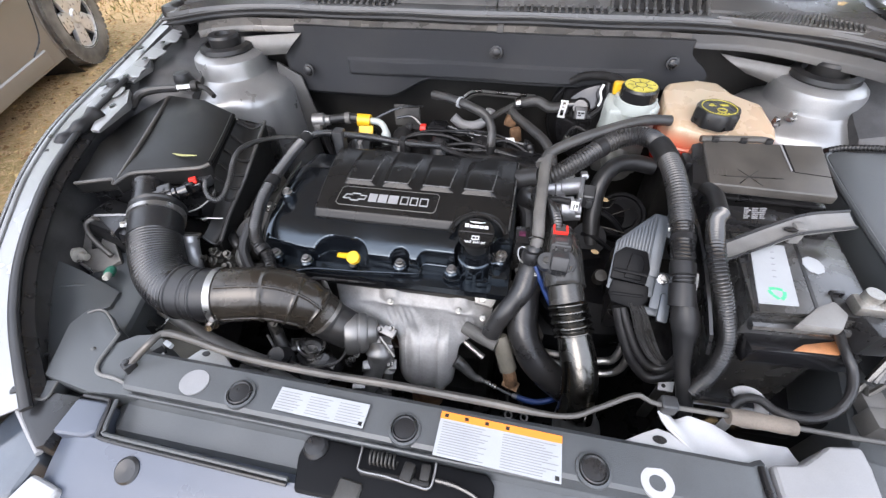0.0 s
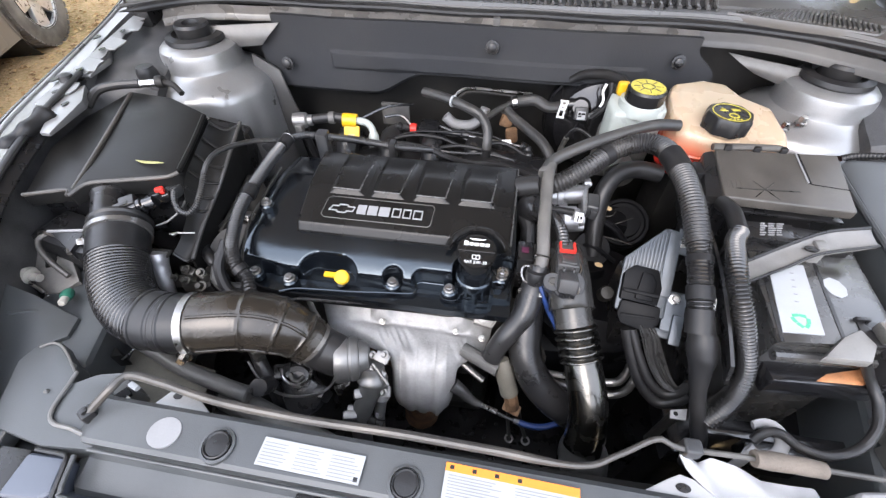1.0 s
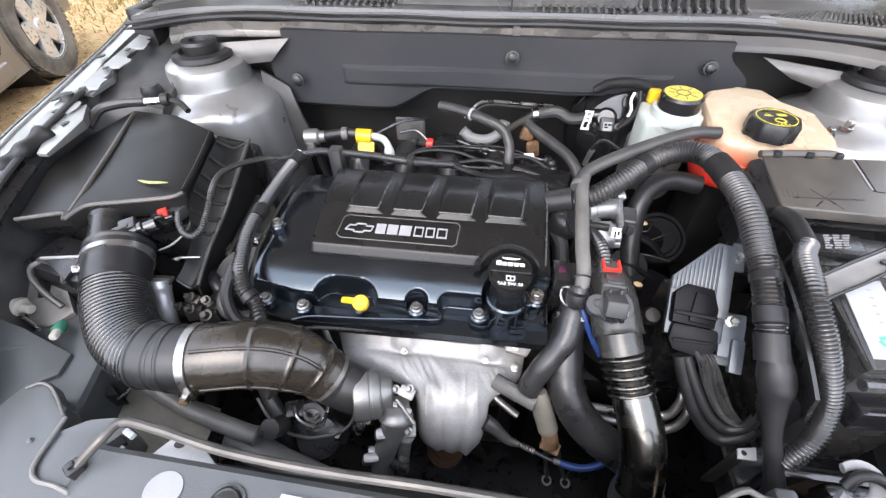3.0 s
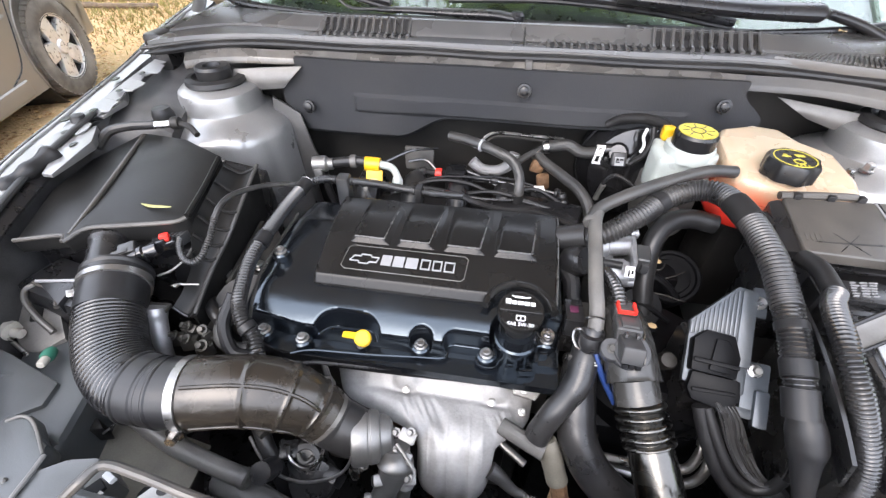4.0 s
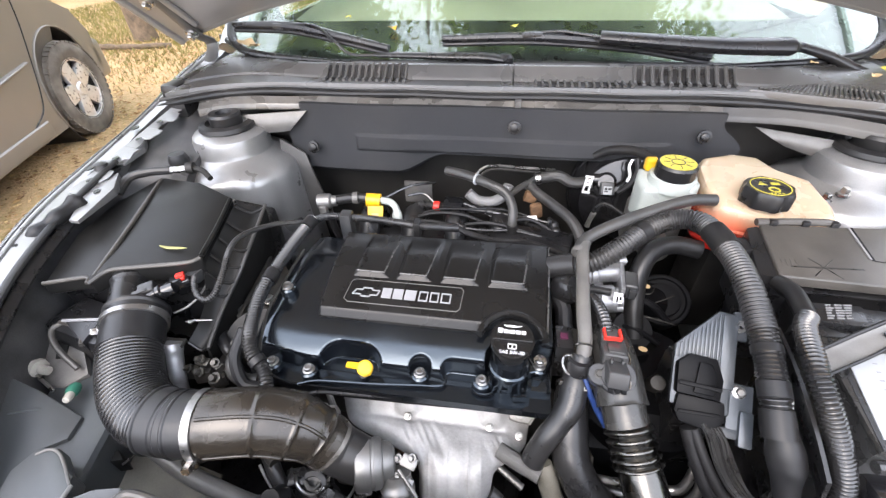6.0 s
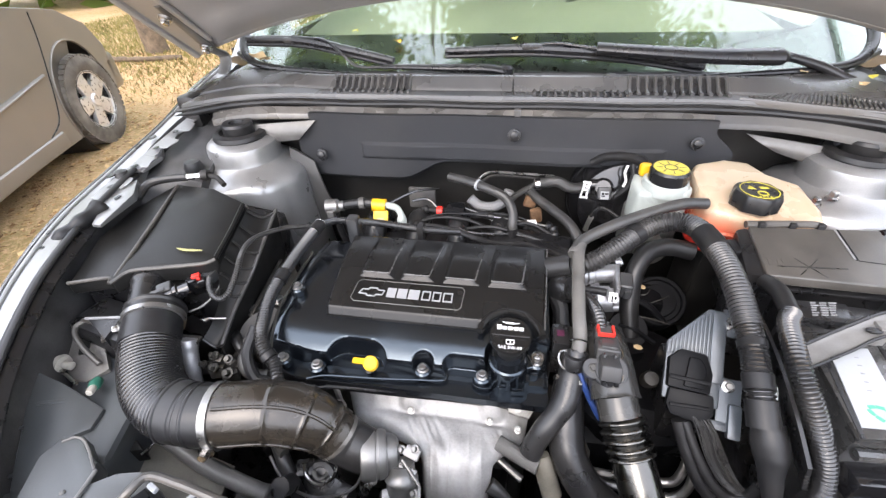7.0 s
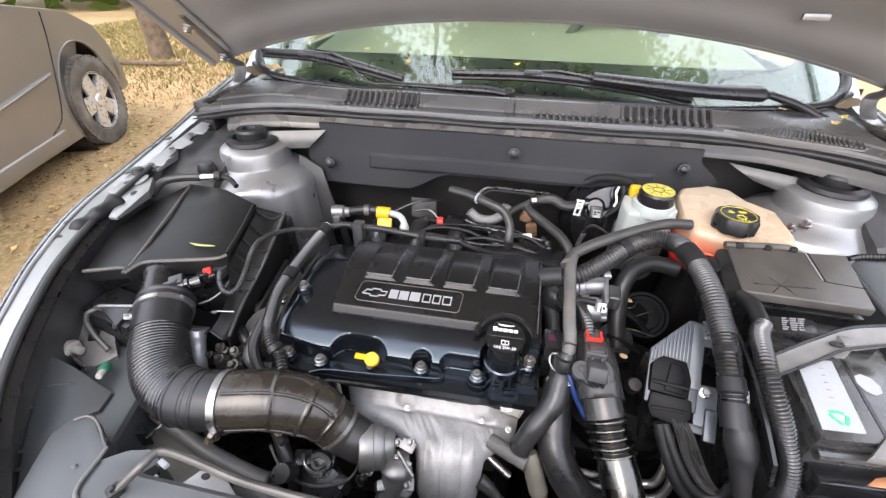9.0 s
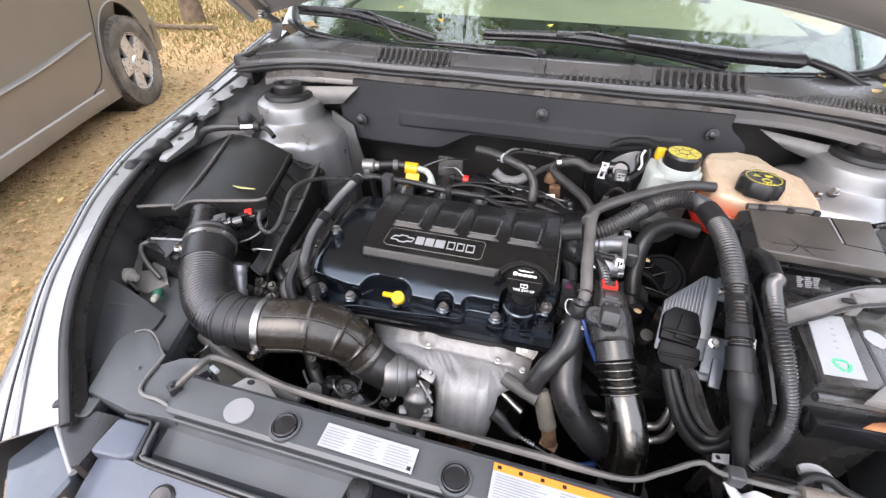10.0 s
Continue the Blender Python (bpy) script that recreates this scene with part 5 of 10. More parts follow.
part("body", prism([(-0.480, -0.070), (-0.510, 0.000), (-0.503, 0.026), (-0.480, 0.030), (-0.455, 0.012), (-0.437, 0.006), (-0.425, -0.016), (-0.395, -0.006), (-0.368, 0.000), (-0.345, -0.012), (-0.345, -0.080), (-0.40, -0.083)], 0.745, lambda x, y: 0.772 + 0.012 * ease((x + 0.43) / 0.04), 0.004), M_FRONT, lb)
part("rim", sweep([(-0.497, 0.019, 0.7725), (-0.486, 0.026, 0.773), (-0.472, 0.024, 0.773), (-0.455, 0.014, 0.773), (-0.441, 0.004, 0.7735), (-0.429, -0.004, 0.775)], 0.0016, step=0.004, sides=8), M_GREYHOSE, lb)
part("rim", sweep([(-0.428, -0.004, 0.774), (-0.425, -0.020, 0.775), (-0.421, -0.042, 0.777), (-0.414, -0.055, 0.779), (-0.400, -0.062, 0.782), (-0.379, -0.064, 0.785), (-0.356, -0.068, 0.785), (-0.347, -0.062, 0.7855), (-0.343, -0.048, 0.786), (-0.339, -0.026, 0.787)], 0.0022, step=0.004, sides=8), M_BRACKET, lb)
part("slot", prism([(-0.374, -0.052), (-0.362, -0.060), (-0.340, -0.022), (-0.350, -0.016)], 0.782, 0.7862, 0.0005), M_MATTE, lb)
part("arm", prism([(-0.480, -0.097), (-0.488, -0.074), (-0.460, -0.071), (-0.457, -0.096)], 0.745, 0.7665, 0.003), M_FRONT, lb)
part("arm_rim", sweep([(-0.460, -0.073, 0.767), (-0.457, -0.094, 0.767), (-0.480, -0.096, 0.767)], 0.0016, step=0.004, sides=8), M_GREYHOSE, lb)
part("pin", lathe([(0.0030, 0.0), (0.0030, 0.006), (0.0015, 0.008)], (-0.443, -0.030, 0.770), 12), M_GREYHOSE, lb)
part("boss", lathe([(0.010, 0.745), (0.010, 0.760), (0.006, 0.761)], (-0.440, -0.103, 0), 18), M_PLASTIC, lb)
rb = thing("front_bracket", (0.37, -0.06, 0.72), "grey plastic bracket over the radiator end", "bracket", "front brackets")
part("body", prism([(0.322, -0.14), (0.325, -0.040), (0.352, -0.036), (0.364, -0.028), (0.384, -0.013), (0.416, -0.009), (0.416, -0.030), (0.412, -0.060), (0.412, -0.14)], 0.74, 0.795, 0.006, 3), M_PALEGREY, rb)
part("side_strip", box(0.3135, 0.3215, -0.14, -0.042, 0.745, 0.792, 0.003), M_PLASTIC, rb)
part("outer_wall", prism([(0.418, -0.012), (0.47, -0.02), (0.49, -0.12), (0.415, -0.14)], 0.70, 0.778, 0.006), M_FRONT, rb)
tab = thing("bracket_tab", (-0.28, -0.02, 0.76), "pale steel tab with a round hole at the radiator support", "bracket", "steel tabs")
part("plate", prism([(-0.312, -0.030), (-0.300, -0.012), (-0.275, -0.010), (-0.245, -0.030)], 0.780, 0.784, 0.001), M_SILVER, tab)
part("hole", lathe([(0.005, 0.784), (0.005, 0.7848), (0.001, 0.785)], (-0.290, -0.017, 0), 14, squash=0.7), M_PLASTIC, tab)
tab = thing("bracket_tab", (0.26, -0.02, 0.72), "white painted steel bracket beside the radiator", "bracket", "steel tabs")
part("plate", prism([(0.188, -0.040), (0.215, -0.025), (0.228, -0.019), (0.240, -0.022), (0.266, -0.043), (0.262, -0.055), (0.20, -0.052)], 0.780, 0.785, 0.001), M_PALE, tab)
part("hole", lathe([(0.007, 0.785), (0.007, 0.7858), (0.001, 0.786)], (0.228, -0.031, 0), 14, squash=0.6), M_PLASTIC, tab)
UP = [(0.2365, 0.004, 0.786), (0.250, -0.004, 0.778), (0.264, 0.002, 0.781), (0.290, -0.001, 0.776), (0.312, -0.009, 0.770), (0.340, -0.008, 0.765), (0.368, -0.006, 0.761), (0.374, -0.016, 0.758)]
LO = [(0.231, -0.002, 0.790), (0.240, -0.016, 0.784), (0.272, -0.044, 0.776), (0.300, -0.044, 0.772), (0.315, -0.042, 0.770), (0.335, -0.038, 0.767), (0.360, -0.036, 0.762), (0.374, -0.030, 0.758)]
part("channel", sheet(lambda u, v: Vector(between(UP, u)).lerp(Vector(between(LO, u)), v) + Vector((0, 0, 0.004 * math.sin(u * 14) * math.sin(v * 3.1))), 40, 12, 0.003), M_PALE, tab, "white painted folded channel")
part("channel_edge", sweep(LO[:3], 0.0022, step=0.004, sides=8), M_PALE, tab)

rod_pts = [(-0.362, -0.050, 0.796), (-0.343, -0.029, 0.812), (-0.334, -0.013, 0.812), (-0.297, -0.015, 0.810), (-0.232, -0.023, 0.804), (-0.14, -0.027, 0.803), (-0.048, -0.027, 0.803), (0.044, -0.029, 0.803), (0.128, -0.031, 0.803), (0.165, -0.017, 0.806), (0.204, 0.003, 0.806), (0.227, 0.0, 0.80), (0.303, 0.004, 0.79), (0.40, 0.003, 0.787), (0.52, 0.003, 0.785)]
rod = thing("prop_rod", (-0.02, -0.02, 0.78), "grey painted steel rod lying along the radiator support", "rod")
part("rod", sweep(rod_pts, lambda s, L: 0.0044 - 0.0016 * ease((s / L - 0.50) / 0.06), step=0.006, sides=10), M_ROD, rod)
part("foam_sleeve", sweep([(0.300, 0.004, 0.790), (0.332, 0.004, 0.789), (0.364, 0.003, 0.788)], 0.0084, step=0.005, sides=14, wobble=0.15), M_FOAM, rod, "worn beige foam sleeve")
part("clip", box(0.230, 0.247, -0.005, 0.010, 0.787, 0.805, 0.004, 3), M_PLUG, rod)
part("end_clip", merge(box(-0.370, -0.357, -0.057, -0.044, 0.785, 0.800, 0.003, 3, (0, 0, -30)), box(-0.3665, -0.3600, -0.0535, -0.047, 0.799, 0.8035, 0.0015, turn=(0, 0, -30))), M_PLASTIC, rod)
part("stopper", box(-0.345, -0.333, -0.0185, -0.0125, 0.787, 0.793, 0.0015, turn=(0, 0, -20)), M_WHITE, rod, "white plastic stopper")

rad = thing("radiator", (0.0, 0.0, 0.27), "dark finned radiator with black fan shroud", "radiator")
part("core", box(-0.33, 0.33, -0.03, 0.00, 0.27, 0.68, 0.004), M_DULLBLACK, rad)
part("tank", box(-0.38, -0.33, -0.035, 0.01, 0.27, 0.69, 0.01), M_DULLBLACK, rad)
part("tank", box(0.33, 0.38, -0.035, 0.01, 0.27, 0.69, 0.01), M_DULLBLACK, rad)
part("fan_shroud", box(-0.32, 0.32, 0.0, 0.03, 0.30, 0.58, 0.01), M_DULLBLACK, rad)

# ---- engine ----
engine = thing("engine", (-0.13, 0.30, 0.25), "four-cylinder petrol engine with a glossy black valve cover", "engine")
part("block", merge(box(-0.33, 0.06, 0.22, 0.42, 0.26, 0.62, 0.02, 3), box(-0.30, 0.03, 0.19, 0.26, 0.36, 0.50, 0.02)), M_BLOCK, engine, "cast engine block")
part("cylinder_head", merge(box(-0.335, 0.070, 0.205, 0.42, 0.60, 0.725, 0.008), box(-0.34, 0.075, 0.185, 0.215, 0.69, 0.722, 0.004)), M_BLOCK, engine, "cast aluminium cylinder head")
part("gasket_rail", prism([(-0.325, 0.172), (-0.275, 0.160), (-0.12, 0.163), (0.045, 0.170), (0.064, 0.20), (0.066, 0.42), (-0.345, 0.43), (-0.350, 0.22)], 0.722, 0.742, 0.004), M_MATTE, engine)


def rounded(x, y, x0, x1, y0, y1, r):
    """Signed distance to a rounded rectangle; negative inside."""
    dx, dy = max(x0 + r - x, x - x1 + r, 0), max(y0 + r - y, y - y1 + r, 0)
    return math.hypot(dx, dy) - r + min(max(x0 + r - x, x - x1 + r, y0 + r - y, y - y1 + r), 0)


CAP = (0.011, 0.206)


def cover_z(x, y):
    s = (y - 0.166) / 0.080
    s = max(0.0, min(1.0, s))
    z = 0.748 + 0.040 * (1 - (1 - s) ** 1.85) + 0.008 * ease((y - 0.25) / 0.08) - 0.012 * ease((y - 0.36) / 0.07)
    e = max(0.0, min(1.0, (x + 0.352 + 0.0) / 0.035))
    z -= 0.040 * (1 - math.sqrt(1 - (1 - e) ** 2))
    brow = 0.1905 + 0.007 * ease((-0.255 - x) / 0.07)
    z = 0.7425 + (z - 0.7425) * ease((y - brow + 0.004) / 0.0045)
    low = 1.0
    d = rounded(x, y, -0.240, -0.155, 0.10, 0.209, 0.026)
    low = min(low, ease(d / 0.006 + 0.5))
    z1 = 0.750 + 0.018 * ease(-d / 0.010 - 1.0) * ease((y - 0.172) / 0.012)
    for bx, by, br in ((-0.103, 0.190, 0.0135), (-0.251, 0.164, 0.013), (0.054, 0.222, 0.016)):
        d2 = rounded(x, y, bx - br, bx + br, 0.10, by + br, br)
        low = min(low, ease(d2 / 0.005 + 0.5))
    d3 = rounded(x, y, -0.074, 0.12, 0.10, 0.203, 0.012)
    low = min(low, ease(d3 / 0.006 + 0.5))
    d4 = math.hypot(x - CAP[0], y - CAP[1]) - 0.030
    low = min(low, ease(d4 / 0.005 + 0.5))
    return z1 * (1 - low) + z * low if z > z1 else z


def cover(u, v):
    x = -0.352 + 0.417 * u
    k = max(0.0, (-0.272 - x) / 0.08)
    y0 = 0.163 + 0.055 * k * k
    y = y0 + (0.428 - y0) * v ** 1.25
    return Vector((x, y, cover_z(x, y)))


vc = part("valve_cover", sheet(cover, 300, 200, 0.012), M_COVER, engine, "glossy black moulded valve cover", smooth=40)


FLANGE = [(-0.262, 0.158, 0.7455), (-0.240, 0.166, 0.7455), (-0.205, 0.169, 0.7455), (-0.160, 0.172, 0.7455), (-0.108, 0.177, 0.7460), (-0.074, 0.181, 0.7460), (-0.066, 0.193, 0.7465), (-0.036, 0.195, 0.7465), (-0.032, 0.181, 0.7460), (-0.022, 0.176, 0.7460), (-0.010, 0.179, 0.7460), (-0.003, 0.191, 0.7470), (0.020, 0.197, 0.7480), (0.044, 0.202, 0.7490), (0.058, 0.211, 0.7495), (0.064, 0.228, 0.7505), (0.066, 0.262, 0.7540)]
part("flange_bead", sweep([(x, y, z + 0.0012) for x, y, z in FLANGE], 0.0022, step=0.003, sides=8), M_COVER, vc)
part("lower_flange", sweep([(x + 0.002, y - 0.008, z - 0.012) for x, y, z in FLANGE], 0.0034, step=0.004, sides=8, flat=0.7), M_PLASTIC, vc)
for x, y, z, w, d, h in ((0.006, 0.178, 0.752, 0.010, 0.004, 0.010), (0.026, 0.176, 0.752, 0.016, 0.004, 0.008), (0.036, 0.190, 0.757, 0.006, 0.014, 0.014), (-0.012, 0.190, 0.757, 0.005, 0.010, 0.014), (0.014, 0.188, 0.760, 0.022, 0.005, 0.012), (0.046, 0.199, 0.756, 0.010, 0.005, 0.010)):
    part("neck_rib", box(x - w / 2, x + w / 2, y - d / 2, y + d / 2, z - h, z + h * 0.5, 0.0012, turn=(0, 0, 6)), M_COVER, vc)


def panel_z(y):
    w = (y - 0.240) / 0.170
    return 0.7995 + 0.046 * w - 0.030 * w * w


# front left, front right, back left, back right
PADS = ((-0.223, -0.174, -0.223, -0.170), (-0.158, -0.111, -0.157, -0.104), (-0.093, -0.042, -0.091, -0.035), (-0.025, 0.027, -0.022, 0.033))
RIM = (0.012, 0.222)


def top_panel(u, v):
    wide = 0.315 + 0.018 * v
    x = -0.257 - 0.011 * v + wide * u
    y = 0.240 + 0.170 * v
    z = panel_z(y)
    z -= 0.0090 * max(0.0, 1 - (y - 0.240) / 0.0080)
    edge = min(u * wide, (1 - u) * wide, (1 - v) * 0.170)
    z -= 0.0035 * (1 - ease(edge / 0.0035)) + 0.004 * max(0.0, 1 - (1 - u) * wide / 0.005)
    dx, dy = x - RIM[0], y - RIM[1]
    d = math.hypot(dx, dy)
    if d < 0.0405:
        k = 0.0405 / max(d, 1e-4)
        x, y = RIM[0] + dx * k, RIM[1] + dy * k
        z = panel_z(max(0.24, y)) - 0.002
    return Vector((x, y, z))


tp = part("top_panel", sheet(top_panel, 180, 120, 0.016), M_PANEL, engine, "satin black cover panel with four raised pads", smooth=40)


def pad(a, b, c, e):
    """Raised pad: soft rise on one side, crisp bevels at the front and on the other side, sinking in towards the back."""
    def f(u, v):
        y = 0.302 + 0.100 * v
        w = (y - 0.309) / 0.08
        l, r = a + (c - a) * w, b + (e - b) * w
        x = l - 0.004 + (r - l + 0.011) * u
        h = min(ease((x - l + 0.003) / 0.012), max(0.0, (r + 0.007 - x) / 0.0115), max(0.0, (y - 0.3035) / 0.0065), 1.0)
        round_off = 0.0012 * math.exp(-((x - r) / 0.004) ** 2 - ((y - 0.311) / 0.006) ** 2)
        return Vector((x, y, panel_z(y) - 0.0006 + 0.0064 * h * (1 - 0.75 * ease((v - 0.45) / 0.55)) - round_off))
    return sheet(f, 60, 60, 0.003)


for q in PADS:
    pd = part("pad", pad(*q), M_PANEL, tp, smooth=25)
    edge = [(q[0] + 0.004, 0.3105), (q[1] - 0.006, 0.3105), (q[1] - 0.003, 0.3125), (q[1] - 0.002, 0.317), (q[1] + 0.6 * (q[3] - q[1]) - 0.002, 0.350), (q[3] - 0.001, 0.388)]
    # pale bead paints the bright line along the pad's front and side
    part("pad_edge", sweep([(x, y, panel_z(y) + 0.0052 - 0.0040 * ease((y - 0.347) / 0.05)) for x, y in edge], lambda s, L: 0.0016 - 0.0009 * s / L, step=0.003, sides=10), M_EDGE, pd, "pale bead standing in for the pad edge highlight")
ring = [(RIM[0] + 0.0425 * math.cos(a), RIM[1] + 0.0425 * math.sin(a), panel_z(max(0.24, RIM[1] + 0.0425 * math.sin(a))) + 0.0005) for a in (math.pi * (0.95 - 0.90 * k / 14) for k in range(15))]
# another pale bead for the highlight down the panel's side
part("side_edge", sweep([(0.0570 + 0.0065 * w, 0.243 + 0.164 * w, panel_z(0.243 + 0.164 * w) - 0.0028) for w in (0, 0.25, 0.5, 0.75, 1)], 0.0013, step=0.006, sides=8), M_EDGE, tp, "pale bead standing in for the panel edge highlight")
part("cap_rim", sweep(ring, 0.0052, step=0.004, sides=12), M_PANEL, tp)
bx0, bx1, by0, by1 = -0.225, -0.060, 0.259, 0.298
corner = [(bx0 + 0.006, by0), (bx1 - 0.004, by0), (bx1, by0 + 0.004), (bx1 + 0.002, by1 - 0.005), (bx1 - 0.002, by1), (bx0 + 0.008, by1), (bx0 + 0.003, by1 - 0.004), (bx0, by0 + 0.005)]
part("badge_frame", merge(*[sweep([(a[0], a[1], panel_z(a[1]) + 0.0006), ((a[0] + b[0]) / 2, (a[1] + b[1]) / 2, panel_z((a[1] + b[1]) / 2) + 0.0006), (b[0], b[1], panel_z(b[1]) + 0.0006)], 0.0007, step=0.004, sides=5) for a, b in zip(corner, corner[1:] + corner[:1])]), M_GREYHOSE, tp, "thin pale badge outline")


def flat_bar(x0, x1, y0, y1):
    """A thin plate that lies on the top panel."""
    bm = bmesh.new()
    vs = [bm.verts.new((x, y, panel_z(y) + 0.0012)) for x, y in ((x0, y0), (x1, y0), (x1, y1), (x0, y1))]
    f = bm.faces.new(vs)
    r = bmesh.ops.extrude_face_region(bm, geom=[f])
    for v in r["geom"]:
        if isinstance(v, bmesh.types.BMVert):
            v.co.z -= 0.002
    return bm


MARK = [(-0.2150, 0.2725), (-0.2030, 0.2725), (-0.2020, 0.2695), (-0.1895, 0.2695), (-0.1885, 0.2725), (-0.1790, 0.2725), (-0.1765, 0.2805), (-0.1870, 0.2805), (-0.1880, 0.2835), (-0.2005, 0.2835), (-0.2015, 0.2805), (-0.2105, 0.2805)]


def on_panel(pts, wide, lift=0.0009):
    """A thin closed line that lies on the top panel."""
    return merge(*[sweep([(a[0], a[1], panel_z(a[1]) + lift), ((a[0] + b[0]) / 2, (a[1] + b[1]) / 2, panel_z((a[1] + b[1]) / 2) + lift), (b[0], b[1], panel_z(b[1]) + lift)], wide, step=0.004, sides=6) for a, b in zip(pts, pts[1:] + pts[:1])])


part("badge_mark", on_panel(MARK, 0.0011), M_LETTER, tp, "plain pale badge outline", smooth=0)
for x0, x1 in ((-0.1725, -0.1590), (-0.1565, -0.1420), (-0.1395, -0.1235)):
    part("badge_bar", flat_bar(x0, x1, 0.2700, 0.2860), M_LETTER, tp, smooth=0)
for x0, x1 in ((-0.1195, -0.1065), (-0.1035, -0.0910), (-0.0880, -0.0740)):
    part("badge_outline", merge(flat_bar(x0, x1, 0.2842, 0.2860), flat_bar(x0, x1, 0.2700, 0.2718), flat_bar(x0, x0 + 0.0018, 0.2718, 0.2842), flat_bar(x1 - 0.0018, x1, 0.2718, 0.2842)), M_LETTER, tp, smooth=0)

for x, y, z in ((-0.251, 0.175, 0.757), (-0.103, 0.189, 0.757), (-0.022, 0.189, 0.757), (0.049, 0.215, 0.766), (-0.303, 0.178, 0.760), (-0.318, 0.279, 0.802)):
    b = part("bolt", merge(lathe([(0.0082, -0.002), (0.0082, 0.0012), (0.0060, 0.0022), (0.0056, 0.0062), (0.0040, 0.0068), (0.0034, 0.0050), (0.001, 0.0048)], (x, y, z), 20)), M_TURBO, vc, "bright flanged cover bolt")
    part("collar", lathe([(0.0115, z - 0.012), (0.0115, z - 0.002), (0.009, z)], (x, y, 0), 20), M_COVER, vc)

TIP = Matrix.Translation((*CAP, 0.8245)) @ Matrix.Rotation(radians(9), 4, "X")


def tipped(bm):
    """Lays a piece of the cap, drawn flat round the origin, on the tilted cap top."""
    bmesh.ops.transform(bm, matrix=TIP, verts=bm.verts)
    return bm


cap = part("oil_cap", tipped(lathe([(0.019, -0.040), (0.020, -0.012), (0.0245, -0.010), (0.0262, -0.008), (0.0266, -0.002), (0.0258, 0.0), (0.0244, 0.0002), (0.0238, -0.0008), (0.001, -0.0010)], (0, 0, 0), 56)), M_PANEL, engine, "black oil filler cap with pale print")
part("grip", tipped(box(-0.0245, 0.0245, -0.0040, 0.0045, -0.002, 0.0036, 0.0018, 3)), M_PANEL, cap)
for x0, x1, y0, y1 in ((-0.0175, -0.0115, 0.0075, 0.0140), (-0.0105, -0.0050, 0.0075, 0.0122), (-0.0040, 0.0025, 0.0075, 0.0122), (0.0035, 0.0095, 0.0075, 0.0122), (0.0105, 0.0160, 0.0075, 0.0122)):
    part("print_bar", tipped(box(x0, x1, y0, y1, -0.0012, -0.0003, 0)), M_CAPPRINT, cap, "pale printed mark", smooth=0)
part("oil_mark", tipped(merge(box(-0.007, 0.004, 0.0165, 0.0190, -0.0012, -0.0003, 0), box(0.004, 0.011, 0.0175, 0.0187, -0.0012, -0.0003, 0, turn=(0, 0, 15)), box(-0.011, -0.006, 0.0175, 0.0187, -0.0012, -0.0003, 0, turn=(0, 0, -20)))), M_CAPPRINT, cap, smooth=0)
part("book_mark", tipped(merge(*[box(a, b, c, d, -0.0012, -0.0003, 0) for a, b, c, d in ((-0.0052, -0.0042, -0.0128, -0.0066), (0.0042, 0.0052, -0.0128, -0.0066), (-0.0005, 0.0005, -0.0136, -0.0074), (-0.0042, -0.0005, -0.0076, -0.0066), (0.0005, 0.0042, -0.0076, -0.0066), (-0.0042, -0.0005, -0.0136, -0.0126), (0.0005, 0.0042, -0.0136, -0.0126))])), M_CAPPRINT, cap, smooth=0)
writing("oil_grade", "SAE 5W-30", 0.0062, TIP @ pose(0, -0.0182, -0.0006), M_CAPPRINT, cap)
part("filler_neck", merge(lathe([(0.026, 0.735), (0.0245, 0.768), (0.0262, 0.770), (0.0262, 0.775), (0.0240, 0.777), (0.022, 0.79)], (*CAP, 0), 40), box(0.002, 0.064, 0.186, 0.232, 0.728, 0.752, 0.006)), M_COVER, engine)
part("neck_body", prism([(-0.016, 0.209), (0.006, 0.205), (0.038, 0.203), (0.056, 0.209), (0.0635, 0.222), (0.065, 0.262), (-0.012, 0.262)], 0.735, lambda x, y: 0.7665 + 0.10 * (y - 0.21), 0.0035, 3), M_COVER, engine)
for q in ([(0.002, 0.2065, 0.7675), (0.014, 0.2055, 0.7675), (0.020, 0.2105, 0.7680), (0.032, 0.2105, 0.7680), (0.036, 0.2060, 0.7675)], [(-0.014, 0.216, 0.7680), (-0.004, 0.2150, 0.7680), (0.006, 0.2180, 0.7685)], [(0.036, 0.226, 0.7690), (0.040, 0.216, 0.7685), (0.046, 0.212, 0.7680)]):
    # short pale beads paint glints round the filler neck
    part("neck_bead", sweep(q, 0.0012, step=0.003, sides=8), M_EDGE, engine)
part("cover_bolt", merge(lathe([(0.0092, -0.010), (0.0092, 0.000), (0.0080, 0.0015), (0.0068, 0.0015)], (0.0500, 0.2210, 0.7680), 24, (0, -0.25, 1)), lathe([(0.0066, 0.0), (0.0062, 0.004), (0.0035, 0.0045), (0.0030, 0.003), (0.001, 0.003)], (0.0500, 0.2210, 0.7680), 12, (0, -0.25, 1))), M_STEEL, engine, "steel cover bolt")

part("front_casting", merge(box(-0.292, -0.262, 0.138, 0.158, 0.690, 0.716, 0.004, 2, (12, 0, 10)), box(-0.268, -0.236, 0.144, 0.162, 0.700, 0.722, 0.004, 2, (16, 0, -8)), box(-0.240, -0.212, 0.140, 0.158, 0.682, 0.710, 0.004, 2, (14, 0, 12)), sweep([(-0.286, 0.146, 0.718), (-0.262, 0.150, 0.724), (-0.240, 0.152, 0.722)], 0.0055, step=0.004, sides=12)), M_ALU, engine, "rough cast alloy below the cover edge")
